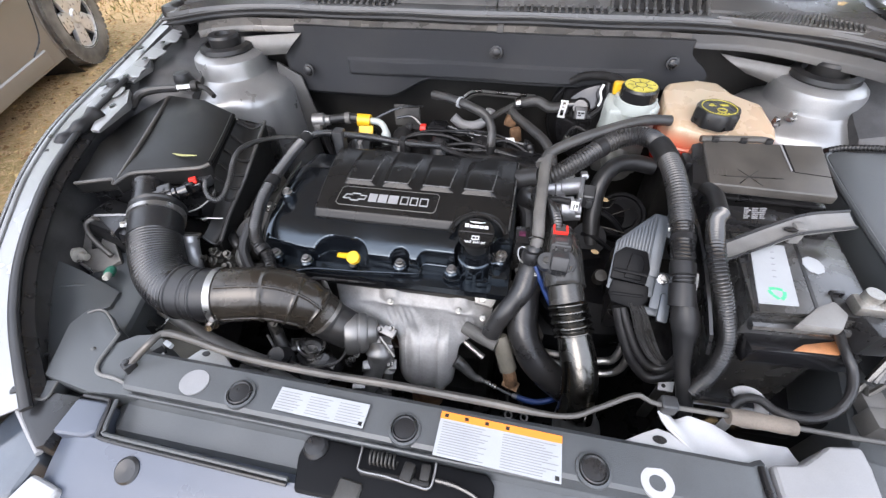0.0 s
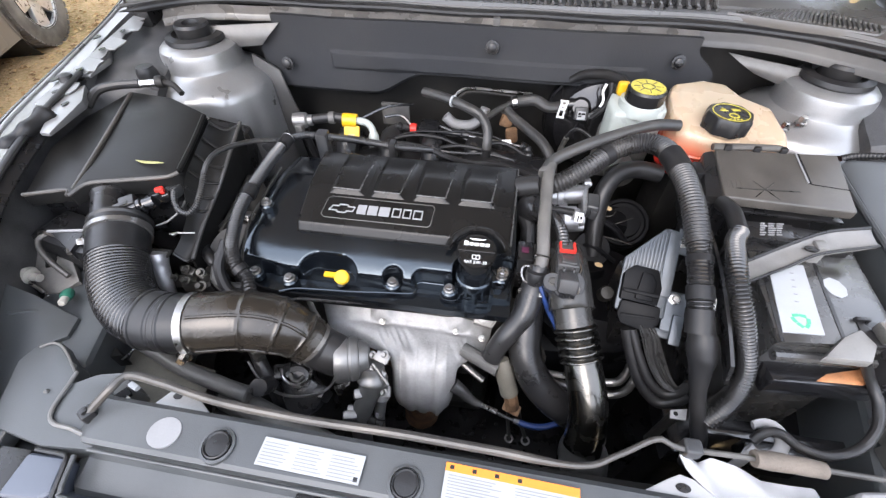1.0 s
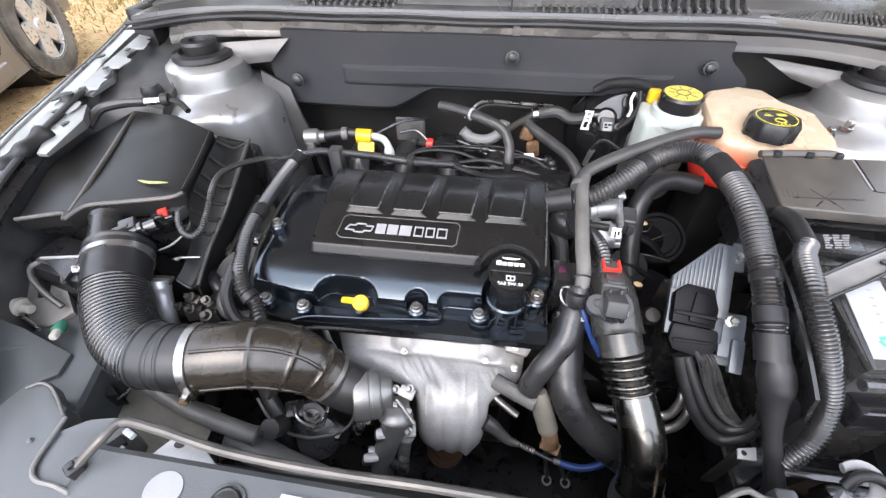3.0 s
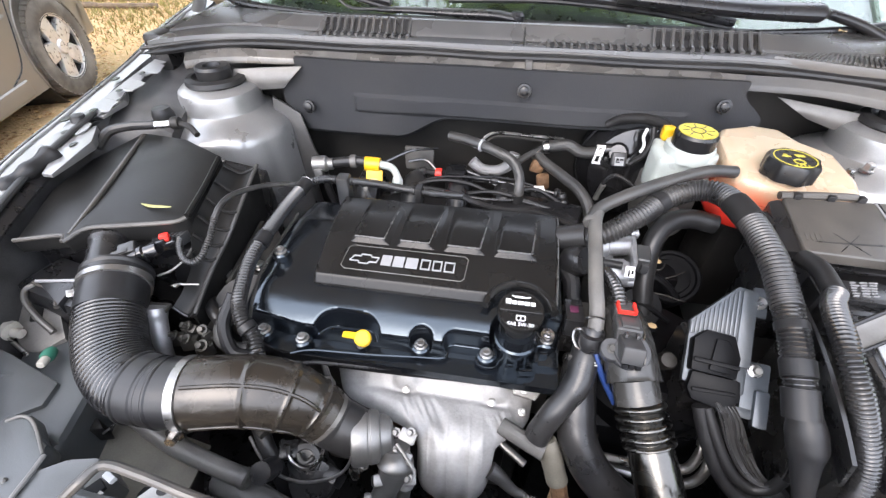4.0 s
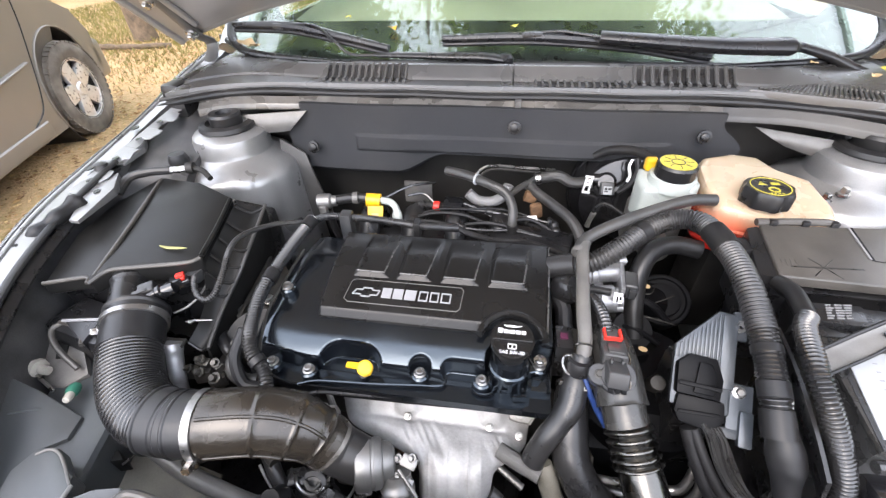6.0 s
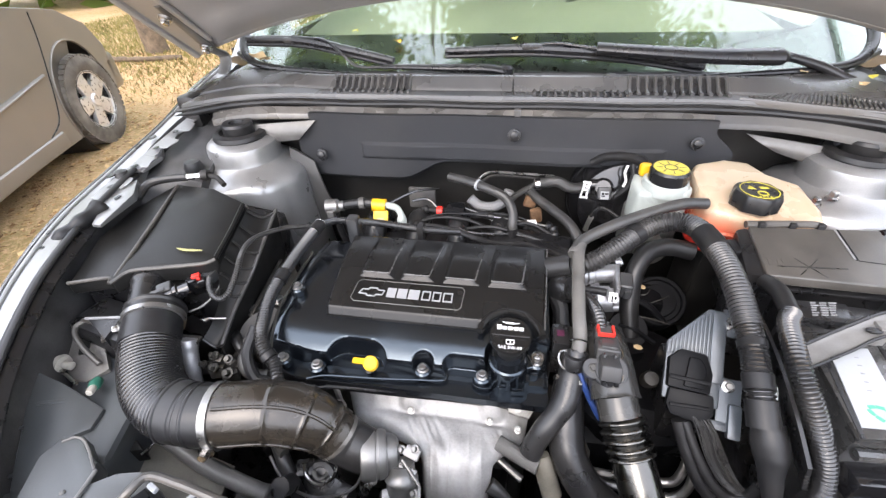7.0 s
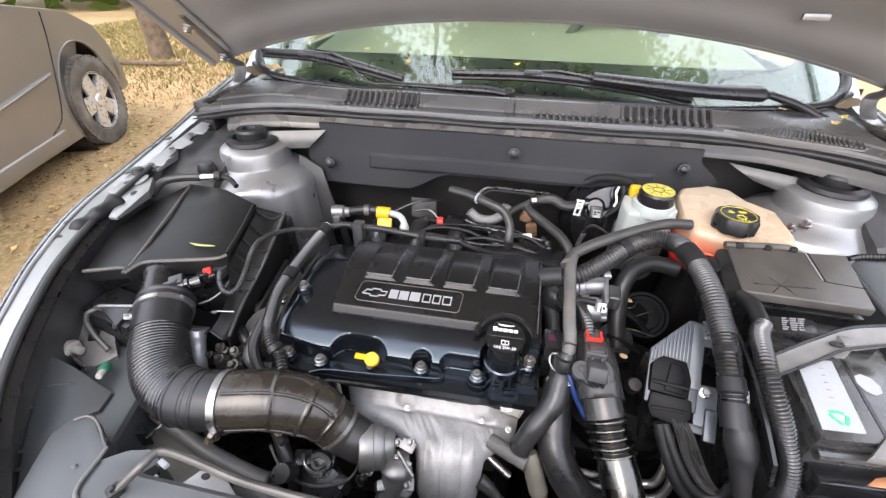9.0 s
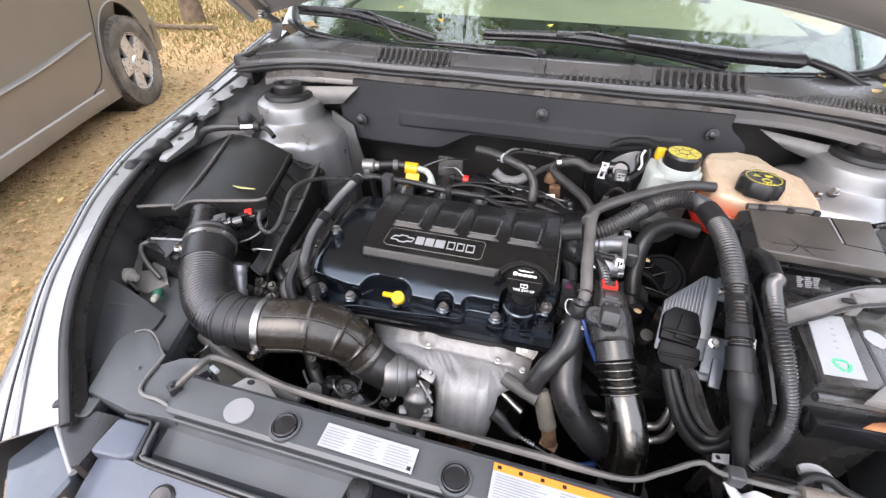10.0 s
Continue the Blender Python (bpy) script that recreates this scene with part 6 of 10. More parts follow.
for x, y, z in ((-0.280, 0.147, 0.720), (-0.254, 0.151, 0.726), (-0.228, 0.147, 0.714)):
    part("casting_bolt", hexbolt((x, y, z), 0.0050, 0.007, (0, -0.4, 0.9)), M_TURBO, engine)
part("dipstick", merge(lathe([(0.010, -0.004), (0.010, 0.004), (0.008, 0.0055), (0.001, 0.0055)], (-0.172, 0.178, 0.770), 24, (0, -0.4, 0.9)), box(-0.198, -0.178, 0.176, 0.184, 0.768, 0.773, 0.002)), M_YELLOW, engine, "yellow dipstick handle")
part("dipstick_tube", sweep([(-0.178, 0.180, 0.752), (-0.178, 0.192, 0.735), (-0.176, 0.235, 0.66), (-0.18, 0.24, 0.5)], 0.005, step=0.01, sides=8), M_DARK, engine)
part("lifting_eye", merge(prism([(-0.231, 0.176), (-0.200, 0.175), (-0.199, 0.164), (-0.206, 0.164), (-0.209, 0.169), (-0.224, 0.168), (-0.230, 0.168)], 0.738, 0.742, 0.001), sweep([(-0.229, 0.168, 0.740), (-0.224, 0.162, 0.725), (-0.222, 0.160, 0.70)], 0.004, step=0.004, sides=8)), M_ALU, engine)
part("lifting_eye", merge(prism([(0.016, 0.186), (0.045, 0.185), (0.047, 0.176), (0.042, 0.170), (0.017, 0.173)], 0.700, lambda x, y: 0.704 + 1.2 * (y - 0.172), 0.001), sweep([(0.046, 0.184, 0.722), (0.048, 0.176, 0.712), (0.043, 0.170, 0.702)], 0.002, step=0.003, sides=8), hexbolt((0.029, 0.178, 0.711), 0.0065, 0.006, (0, -0.7, 0.6)), box(0.020, 0.042, 0.190, 0.196, 0.660, 0.722, 0.002)), M_ALU, engine)


# exhaust manifold heat shield
SHIELD = [(0.208, 0.655, -0.214, 0.046), (0.203, 0.676, -0.222, 0.047), (0.193, 0.686, -0.223, 0.046), (0.178, 0.684, -0.219, 0.045), (0.162, 0.682, -0.205, 0.041), (0.146, 0.684, -0.158, 0.026),
          (0.128, 0.686, -0.118, 0.010), (0.110, 0.682, -0.101, 0.002), (0.094, 0.668, -0.095, 0.000), (0.083, 0.645, -0.094, -0.001), (0.077, 0.615, -0.094, -0.003), (0.080, 0.585, -0.090, -0.006), (0.090, 0.570, -0.086, -0.010)]


def shield(u, v):
    y, z, x0, x1 = along(SHIELD, v)
    x = x0 + (x1 - x0) * u
    up = 0.0016 * math.sin(u * 26) * ease((v - 0.35) * 5) + 0.0014 * noise.noise(Vector((x * 60, y * 40, 2)))
    lobe = math.exp(-((x + 0.124) / 0.015) ** 4) + math.exp(-((x + 0.006) / 0.016) ** 4)
    up += (0.0085 + 0.0065 * lobe) * math.sin(math.pi * min(1.0, max(0.0, (v + 0.03) / (0.29 + 0.03 * lobe)))) - (0.003 + 0.004 * lobe) * math.exp(-((v - 0.30) / 0.026) ** 2)
    for fold, deep in ((-0.079, 0.0016), (-0.055, 0.0024), (-0.028, 0.0030), (-0.012, 0.0014)):
        up += deep * math.exp(-abs(x - fold - 0.02 * (v - 0.7)) / 0.004) * ease((v - 0.36) * 6)
    crease = math.exp(-((x + 0.105) / 0.035) ** 2 - ((v - 0.42) / 0.10) ** 2) + 0.8 * math.exp(-((x - 0.015) / 0.02) ** 2 - ((v - 0.42) / 0.08) ** 2)
    up += 0.0045 * crease * noise.noise(Vector(((x + 0.6 * y) * 130, (y - 0.3 * x) * 28, 5)))
    up -= 0.022 * (abs(2 * u - 1) ** 6) * ease((v - 0.1) * 8)
    ya, za = along(SHIELD, max(0.0, v - 0.03))[:2]
    yb, zb = along(SHIELD, min(1.0, v + 0.03))[:2]
    run = math.hypot(yb - ya, zb - za)
    return Vector((x, y - up * (za - zb) / run, z + up * (ya - yb) / run))


hs = part("heat_shield", sheet(shield, 130, 130, 0.002, (0, 0.4, -0.9)), M_SHIELD, engine, "crumpled bright aluminium exhaust heat shield", smooth=60)
for x, y, z in ((-0.121, 0.170, 0.682), (-0.008, 0.170, 0.681), (0.032, 0.166, 0.676)):
    part("shield_bolt", hexbolt((x, y, z), 0.0036, 0.006, (0, -0.4, 0.9)), M_ALU, hs)
part("exhaust_manifold", merge(sweep([(-0.19, 0.215, 0.62), (-0.12, 0.18, 0.61), (-0.06, 0.14, 0.60), (-0.06, 0.13, 0.45)], 0.032, step=0.02, sides=14), box(-0.22, 0.04, 0.19, 0.22, 0.59, 0.655, 0.006)), M_RUST, engine, "rust-brown exhaust manifold")

TAX = Vector((-0.88, -0.30, 0.10)).normalized()
TC = (-0.150, 0.095, 0.695)
turbo = part("turbocharger", merge(lathe([(0.0230, -0.0150), (0.0275, -0.0140), (0.0296, -0.0110), (0.0304, -0.0040), (0.0296, -0.0028), (0.0296, -0.0008), (0.0308, 0.0006), (0.0312, 0.0040), (0.0310, 0.0150), (0.0296, 0.0180), (0.0270, 0.0190), (0.0250, 0.0160)], TC, 56, TAX),
             lathe([(0.0140, -0.030), (0.0200, -0.027), (0.0240, -0.020), (0.0240, -0.010)], TC, 40, TAX)), M_HOUSING, engine, "turned aluminium turbocharger compressor housing")
part("volute", merge(sweep([(-0.116, 0.092, 0.690), (-0.114, 0.080, 0.674), (-0.118, 0.068, 0.655), (-0.126, 0.056, 0.632), (-0.133, 0.048, 0.600), (-0.138, 0.04, 0.50)], lambda s, L: 0.0175 + 0.0045 * math.exp(-((s - 0.020) / 0.006) ** 2) - 0.0030 * ease((s - 0.030) / 0.02), step=0.0025, sides=24, wobble=0.10), box(-0.140, -0.108, 0.060, 0.074, 0.640, 0.668, 0.004, 2, (20, 10, 20)), sweep([(-0.100, 0.080, 0.672), (-0.101, 0.068, 0.645), (-0.104, 0.055, 0.616), (-0.106, 0.05, 0.58)], lambda s, L: 0.0080 + 0.0030 * math.exp(-((s - 0.028) / 0.004) ** 2), step=0.0025, sides=18)), M_HOUSING, turbo, "rough cast outlet")
part("foot", merge(box(-0.156, -0.136, 0.040, 0.052, 0.590, 0.640, 0.004, turn=(15, 10, 15)), box(-0.148, -0.118, 0.044, 0.058, 0.626, 0.636, 0.003, turn=(10, 8, 10))), M_HOUSING, turbo)
part("flange", merge(box(-0.120, -0.094, 0.078, 0.090, 0.684, 0.692, 0.002, turn=(25, 10, -15)), box(-0.112, -0.092, 0.094, 0.108, 0.696, 0.706, 0.002, turn=(25, 10, -15)), box(-0.112, -0.088, 0.064, 0.080, 0.652, 0.660, 0.003, turn=(20, 0, 10))), M_HOUSING, turbo)
for x, y, z in ((-0.116, 0.103, 0.702), (-0.112, 0.086, 0.692), (-0.098, 0.103, 0.708), (-0.096, 0.069, 0.664), (-0.103, 0.052, 0.622), (-0.150, 0.074, 0.668)):
    part("bolt", hexbolt((x, y, z), 0.0036, 0.007, (-0.2, -0.5, 0.8)), M_HOUSING, turbo)
part("link_rod", sweep([(-0.113, 0.090, 0.702), (-0.100, 0.080, 0.694), (-0.088, 0.070, 0.686)], 0.0022, step=0.004, sides=8), M_HOUSING, turbo)
part("oil_union", merge(lathe([(0.0085, 0), (0.0085, 0.016), (0.0070, 0.017), (0.0070, 0.028)], (-0.124, 0.050, 0.612), 18, (1, -0.2, -0.2))), M_DULLBLACK, turbo)

# ---- air intake ----
air = thing("air_filter_box", (-0.55, 0.33, 0.60), "matt black plastic air filter box with a ridged lid", "air filter box")
lid_poly = [(-0.643, 0.205), (-0.586, 0.226), (-0.574, 0.214), (-0.560, 0.240), (-0.517, 0.251), (-0.478, 0.259), (-0.452, 0.266), (-0.438, 0.276), (-0.462, 0.408), (-0.54, 0.440), (-0.628, 0.455), (-0.668, 0.38), (-0.676, 0.306)]
lid = part("lid", prism(lid_poly, 0.815, lambda x, y: 0.838 + 0.150 * (y - 0.21) * (1 if y < 0.45 else 1) + 0.004 * math.sin((x + 0.6) * 20), 0.005, 3), M_AIRBOX, air)
# ridge and front rim paler: edge wear and highlight put into the colour
part("ridge", sweep([(-0.575, 0.226, 0.840), (-0.590, 0.32, 0.857), (-0.622, 0.446, 0.872)], 0.0034, step=0.01, sides=10), M_FUSE, lid)
part("ridge", sweep([(-0.441, 0.280, 0.848), (-0.450, 0.34, 0.857), (-0.463, 0.404, 0.867)], 0.004, step=0.01, sides=8), M_AIRBOX, lid)
part("front_rim", sweep([(-0.640, 0.206, 0.838), (-0.588, 0.225, 0.838), (-0.575, 0.214, 0.838), (-0.561, 0.239, 0.842), (-0.517, 0.250, 0.844), (-0.478, 0.258, 0.846), (-0.450, 0.266, 0.847), (-0.440, 0.276, 0.848)], 0.003, step=0.005, sides=8), M_FUSE, lid)
part("lower_box", prism([(-0.66, 0.23), (-0.44, 0.262), (-0.425, 0.40), (-0.445, 0.49), (-0.52, 0.48), (-0.66, 0.44)], 0.60, lambda x, y: 0.822 if x < -0.5 else 0.80, 0.008, 2), M_PLASTIC, air)


FLANGE_IN = [(-0.437, 0.190, 0.764), (-0.431, 0.212, 0.777), (-0.432, 0.245, 0.797), (-0.437, 0.276, 0.834), (-0.447, 0.340, 0.848), (-0.460, 0.408, 0.857)]
FLANGE_OUT = [(-0.403, 0.186, 0.762), (-0.405, 0.205, 0.769), (-0.409, 0.249, 0.784), (-0.406, 0.290, 0.801), (-0.402, 0.336, 0.829), (-0.414, 0.420, 0.850)]


def side_flange(u, v):
    return Vector(along(FLANGE_IN, u)).lerp(Vector(along(FLANGE_OUT, u)), v) - Vector((0, 0, 0.012 * math.sin(math.pi * v)))


part("side_flange", sheet(side_flange, 32, 8, 0.004, (-0.5, 0, -1)), M_AIRBOX, air)
for k in range(6):
    u = 0.46 + 0.10 * k
    part("rib", sweep([side_flange(u, v) + Vector((0.001, 0, 0.003)) for v in (0.05, 0.5, 0.98)], 0.0022, step=0.006, sides=8), M_AIRBOX, air)
part("flange_edge", sweep([side_flange(u, 1.0) for u in (0, 0.125, 0.25, 0.375, 0.5, 0.625, 0.75, 0.875, 1.0)], 0.0030, step=0.006, sides=8), M_OLDHOSE, air)
part("end_edge", sweep([side_flange(0, v) for v in (0, 0.5, 1.0)], 0.0022, step=0.006, sides=8), M_PLASTIC, air)
part("side_wall", sheet(lambda u, v: side_flange(u, 1.0) + Vector((-0.010 * v, 0, -0.10 * v)), 16, 6, 0.004, (-1, 0, 0)), M_DULLBLACK, air)
part("snorkel", box(-0.64, -0.53, 0.16, 0.225, 0.72, 0.79, 0.012, 2, (0, 0, -12)), M_PLASTIC, air)
part("snorkel_edge", sweep([(-0.615, 0.178, 0.793), (-0.575, 0.170, 0.793), (-0.553, 0.148, 0.790)], 0.003, step=0.005, sides=8), M_FUSE, air)
part("duct_rib", prism([(-0.600, 0.175), (-0.548, 0.182), (-0.552, 0.150)], 0.775, lambda x, y: 0.800 + 0.3 * (y - 0.175), 0.002), M_PLASTIC, air)
part("duct_edge", sweep([(-0.602, 0.175, 0.801), (-0.575, 0.179, 0.802), (-0.547, 0.183, 0.803)], 0.0022, step=0.005, sides=8), M_PALEGREY, air)
solo("fallen_leaf", sweep([(-0.511, 0.287, 0.855), (-0.495, 0.283, 0.856), (-0.490, 0.2835, 0.8555), (-0.463, 0.284, 0.857)], lambda s, L: 0.0022 * (0.4 + math.sin(3.1 * s / L)), step=0.004, sides=6, flat=0.4), M_DRYLEAF, "thin dry yellow leaf lying on the air filter lid", "leaf")

hose = thing("intake_hose", (-0.42, 0.1, 0.74), "black corrugated intake hose with steel clamps", "hose")
NECK = [(-0.553, 0.262, 0.822), (-0.541, 0.238, 0.815), (-0.526, 0.210, 0.808), (-0.512, 0.186, 0.802)]
part("outlet_neck", sweep(NECK, lambda s, L: 0.0232 + 0.0020 * math.exp(-((s - 0.022) / 0.003) ** 2), step=0.003, sides=32), M_PLASTIC, hose)
part("collar", sweep([(-0.506, 0.203, 0.803), (-0.494, 0.178, 0.797), (-0.480, 0.150, 0.789)], lambda s, L: 0.0376 + 0.002 * (0.2 < s / L < 0.30) + 0.0025 * (s / L < 0.1), step=0.003, sides=36), M_RUBBER, hose)
part("clamp", sweep([(-0.5005, 0.191, 0.8005), (-0.498, 0.186, 0.799), (-0.4955, 0.181, 0.798)], 0.0403, step=0.004, sides=36), M_TURBO, hose, "bright steel hose clamp")
part("clamp_screw", merge(hexbolt((-0.542, 0.170, 0.795), 0.0050, 0.010, (-0.6, -0.6, 0.3)), box(-0.545, -0.534, 0.168, 0.180, 0.790, 0.802, 0.003)), M_STEEL, hose)
part("bellows", sweep([(-0.481, 0.152, 0.7895), (-0.464, 0.126, 0.781), (-0.441, 0.100, 0.773), (-0.414, 0.083, 0.768), (-0.392, 0.077, 0.767)], lambda s, L: 0.0346 + 0.0029 * abs(math.sin(math.pi * s / 0.0050)) ** 0.8, step=0.0005, sides=48), M_CONDUIT, hose)
part("cuff", sweep([(-0.396, 0.0775, 0.767), (-0.365, 0.077, 0.767), (-0.330, 0.081, 0.767)], lambda s, L: 0.0378 + 0.0016 * (s / L < 0.06) - 0.0012 * (0.34 < s / L < 0.40) + 0.0012 * (0.5 < s / L < 0.56), step=0.0015, sides=44), M_RUBBER, hose)
part("clamp", sweep([(-0.3400, 0.0790, 0.767), (-0.3355, 0.0798, 0.767), (-0.3310, 0.0806, 0.767)], 0.0405, step=0.004, sides=44), M_TURBO, hose, "bright steel hose clamp")
part("clamp_screw", merge(hexbolt((-0.331, 0.042, 0.756), 0.0062, 0.013, (0.2, -1, 0.3)), box(-0.340, -0.328, 0.042, 0.058, 0.748, 0.762, 0.003)), M_STEEL, hose)
PIPE = [(-0.336, 0.0800, 0.767), (-0.310, 0.0855, 0.768), (-0.280, 0.0925, 0.767), (-0.250, 0.0990, 0.759), (-0.226, 0.1020, 0.7455), (-0.211, 0.1020, 0.732), (-0.202, 0.1010, 0.7215)]
pipe = part("turbo_inlet_pipe", sweep(PIPE, lambda s, L: 0.0385 + sum(0.0022 * math.exp(-((s - q) / 0.002) ** 2) for q in (0.064, 0.102, 0.134)) - 0.0070 * ease((s / L - 0.58) * 2.4), step=0.0016, sides=48), M_BELLOW, hose, "smooth brown-black plastic inlet pipe")
line, _ = spline(PIPE, 40)
for off in (0.42, 1.75):
    rib = []
    for k in range(3, 37):
        t_ = (line[k + 1] - line[k - 1]).normalized()
        side = t_.cross(Vector((0, 0, 1))).normalized()
        r_ = 0.0382 - 0.0070 * ease((k / 40 - 0.58) * 2.4)
        rib.append(line[k] + (side.cross(t_) * math.cos(off) + side * math.sin(off)) * r_)
    part("rib", sweep(rib[::3], 0.0024, step=0.004, sides=8), M_BELLOW, pipe)
part("end_rim", sweep([(-0.2070, 0.1016, 0.7270), (-0.2040, 0.1013, 0.7238), (-0.2012, 0.1010, 0.7206)], 0.0330, step=0.002, sides=44), M_BELLOW, hose)
part("end_clamp", sweep([(-0.2016, 0.1010, 0.7210), (-0.1990, 0.1006, 0.7182), (-0.1964, 0.1002, 0.7154)], 0.0322, step=0.002, sides=40), M_LIP, hose, "pale worn clamp at the turbocharger")
part("joint_pipe", sweep([(-0.203, 0.101, 0.723), (-0.188, 0.0995, 0.709), (-0.174, 0.0975, 0.703), (-0.160, 0.096, 0.697)], lambda s, L: 0.0312 - 0.003 * s / L, step=0.004, sides=36), M_RUBBER, hose)
solo("vacuum_pipe", sweep([(-0.200, 0.088, 0.688), (-0.204, 0.071, 0.670), (-0.215, 0.061, 0.665), (-0.229, 0.061, 0.665), (-0.241, 0.067, 0.670), (-0.244, 0.075, 0.680)], 0.0022, step=0.004, sides=8), M_STEEL, "thin bright metal pipe looped under the inlet pipe", "pipe", "thin pipes")
solo("vacuum_pipe", sweep([(-0.163, 0.082, 0.690), (-0.168, 0.073, 0.670), (-0.177, 0.063, 0.660), (-0.197, 0.054, 0.655), (-0.225, 0.048, 0.655), (-0.255, 0.053, 0.655), (-0.282, 0.067, 0.660), (-0.300, 0.083, 0.670)], 0.002, step=0.004, sides=8), M_TURBO, "thin grey metal pipe looped beside the turbocharger", "pipe", "thin pipes")
for q, ax in (((-0.163, 0.082, 0.684), (0.1, -0.3, 0.9)), ((-0.165, 0.076, 0.645), (0.3, -0.8, 0.4))):
    solo("pipe_union", hexbolt(q, 0.0055, 0.014, ax), M_STEEL, "small steel pipe union below the turbocharger", "pipe union", "pipe unions")
solo("actuator", merge(lathe([(0.026, -0.012), (0.030, 0), (0.026, 0.012), (0.01, 0.016)], (-0.215, 0.06, 0.635), 28, (0.2, -0.6, 0.8)), lathe([(0.012, 0), (0.012, 0.03)], (-0.25, 0.05, 0.68), 14, (0, -0.5, 0.8))), M_PLASTIC, "small black turbo actuator below the inlet pipe", "actuator")
solo("cooler_pipe", sweep([(-0.47, 0.085, 0.70), (-0.42, 0.068, 0.69), (-0.37, 0.053, 0.68), (-0.315, 0.043, 0.67), (-0.276, 0.037, 0.667)], lambda s, L: 0.0108 + 0.0012 * ease((s - L + 0.010) / 0.003) - 0.003 * ease((s - L + 0.003) / 0.003), step=0.0025, sides=24), M_GREYHOSE, "dull grey pipe running low beside the radiator", "hose")
solo("cooler_hose", sweep([(-0.33, 0.045, 0.62), (-0.29, 0.032, 0.635), (-0.25, 0.020, 0.635), (-0.205, 0.012, 0.62), (-0.16, 0.01, 0.56)], 0.019, step=0.006, sides=22), M_GREYHOSE, "grey rubber hose dipping behind the radiator", "hose")

solo("oil_cooler_housing", merge(lathe([(0.020, -0.030), (0.023, -0.026), (0.023, -0.004), (0.019, 0.0), (0.013, 0.001), (0.012, -0.002), (0.001, -0.002)], (-0.225, 0.070, 0.660), 32, (0.1, -0.45, 0.9)), box(-0.262, -0.236, 0.070, 0.092, 0.630, 0.668, 0.004, 2, (12, 0, 15)), box(-0.205, -0.180, 0.058, 0.076, 0.620, 0.652, 0.004, 2, (10, 0, -20))), M_PLASTIC, "black oil cooler housing low beside the turbocharger", "housing")
solo("clamp_crescent", sweep([(-0.232, 0.073, 0.671), (-0.226, 0.066, 0.669), (-0.218, 0.066, 0.669), (-0.213, 0.073, 0.671)], 0.0030, step=0.003, sides=8, flat=0.6), M_BLOCK, "dull metal clamp crescent on the oil cooler housing", "clamp")
solo("drain_hose", sweep([(-0.290, 0.095, 0.690), (-0.270, 0.072, 0.672), (-0.255, 0.056, 0.640), (-0.250, 0.045, 0.58)], 0.0095, step=0.005, sides=14), M_RUBBER, "black rubber drain hose beside the turbocharger", "hose")
solo("support_stay", merge(sweep([(-0.300, 0.105, 0.700), (-0.285, 0.088, 0.690), (-0.272, 0.080, 0.690)], 0.0065, step=0.004, sides=12), hexbolt((-0.284, 0.090, 0.697), 0.0045, 0.006, (0, -0.5, 0.8))), M_BLOCK, "dull steel support stay under the inlet pipe", "bracket")
sen = thing("airflow_sensor", (-0.44, 0.23, 0.78), "black airflow sensor with a red locking tab", "sensor")
part("mount", merge(box(-0.512, -0.490, 0.219, 0.238, 0.812, 0.829, 0.003, 3, (10, -8, 32)), box(-0.516, -0.494, 0.215, 0.222, 0.822, 0.828, 0.002, turn=(10, -8, 32))), M_LOOM, sen, "satin grey sensor mount")
part("body", merge(lathe([(0.0010, 0.0), (0.0100, 0.0008), (0.0112, 0.003), (0.0112, 0.022), (0.0125, 0.024), (0.0125, 0.029), (0.0100, 0.031), (0.0095, 0.046)], (-0.506, 0.219, 0.810), 28, (0.82, 0.42, 0.22))), M_GLOSS, sen, "glossy black sensor body")
part("plug", merge(box(-0.482, -0.452, 0.243, 0.262, 0.812, 0.826, 0.003, 3, (8, -8, 30)), box(-0.480, -0.458, 0.240, 0.246, 0.819, 0.829, 0.002, turn=(8, -8, 30))), M_GLOSS, sen)
part("lock_tab", merge(box(-0.471, -0.459, 0.250, 0.258, 0.826, 0.833, 0.0015, turn=(6, -6, 30)), box(-0.466, -0.456, 0.247, 0.252, 0.826, 0.830, 0.001, turn=(6, -6, 30))), M_RED, sen, "red locking tab")
for k in range(4):
    part("fin", box(-0.4600 + 0.0044 * k, -0.4572 + 0.0044 * k, 0.257 + 0.0006 * k, 0.274, 0.812, 0.829, 0.001, turn=(0, 0, -10)), M_PLUG, sen)
part("pigtail", corrugated([(-0.450, 0.264, 0.824), (-0.444, 0.250, 0.820), (-0.436, 0.239, 0.815), (-0.426, 0.232, 0.812), (-0.414, 0.231, 0.811), (-0.407, 0.241, 0.815), (-0.406, 0.256, 0.823), (-0.406, 0.270, 0.831), (-0.406, 0.286, 0.844)], 0.0048, 0.0034, 0.0012, 14), M_LOOM, sen)
part("hook_wire", sweep([(-0.452, 0.274, 0.815), (-0.441, 0.280, 0.816), (-0.438, 0.270, 0.813), (-0.436, 0.255, 0.808), (-0.438, 0.238, 0.803), (-0.450, 0.224, 0.796), (-0.467, 0.218, 0.790)], 0.0015, step=0.004, sides=8), M_BRACKET, sen, "pale grey wire")
part("cable", sweep([(-0.406, 0.284, 0.843), (-0.405, 0.300, 0.852), (-0.400, 0.318, 0.857), (-0.388, 0.340, 0.856), (-0.370, 0.370, 0.848), (-0.350, 0.392, 0.838), (-0.338, 0.402, 0.832)], 0.0040, step=0.006, sides=8), M_LOOM, sen)

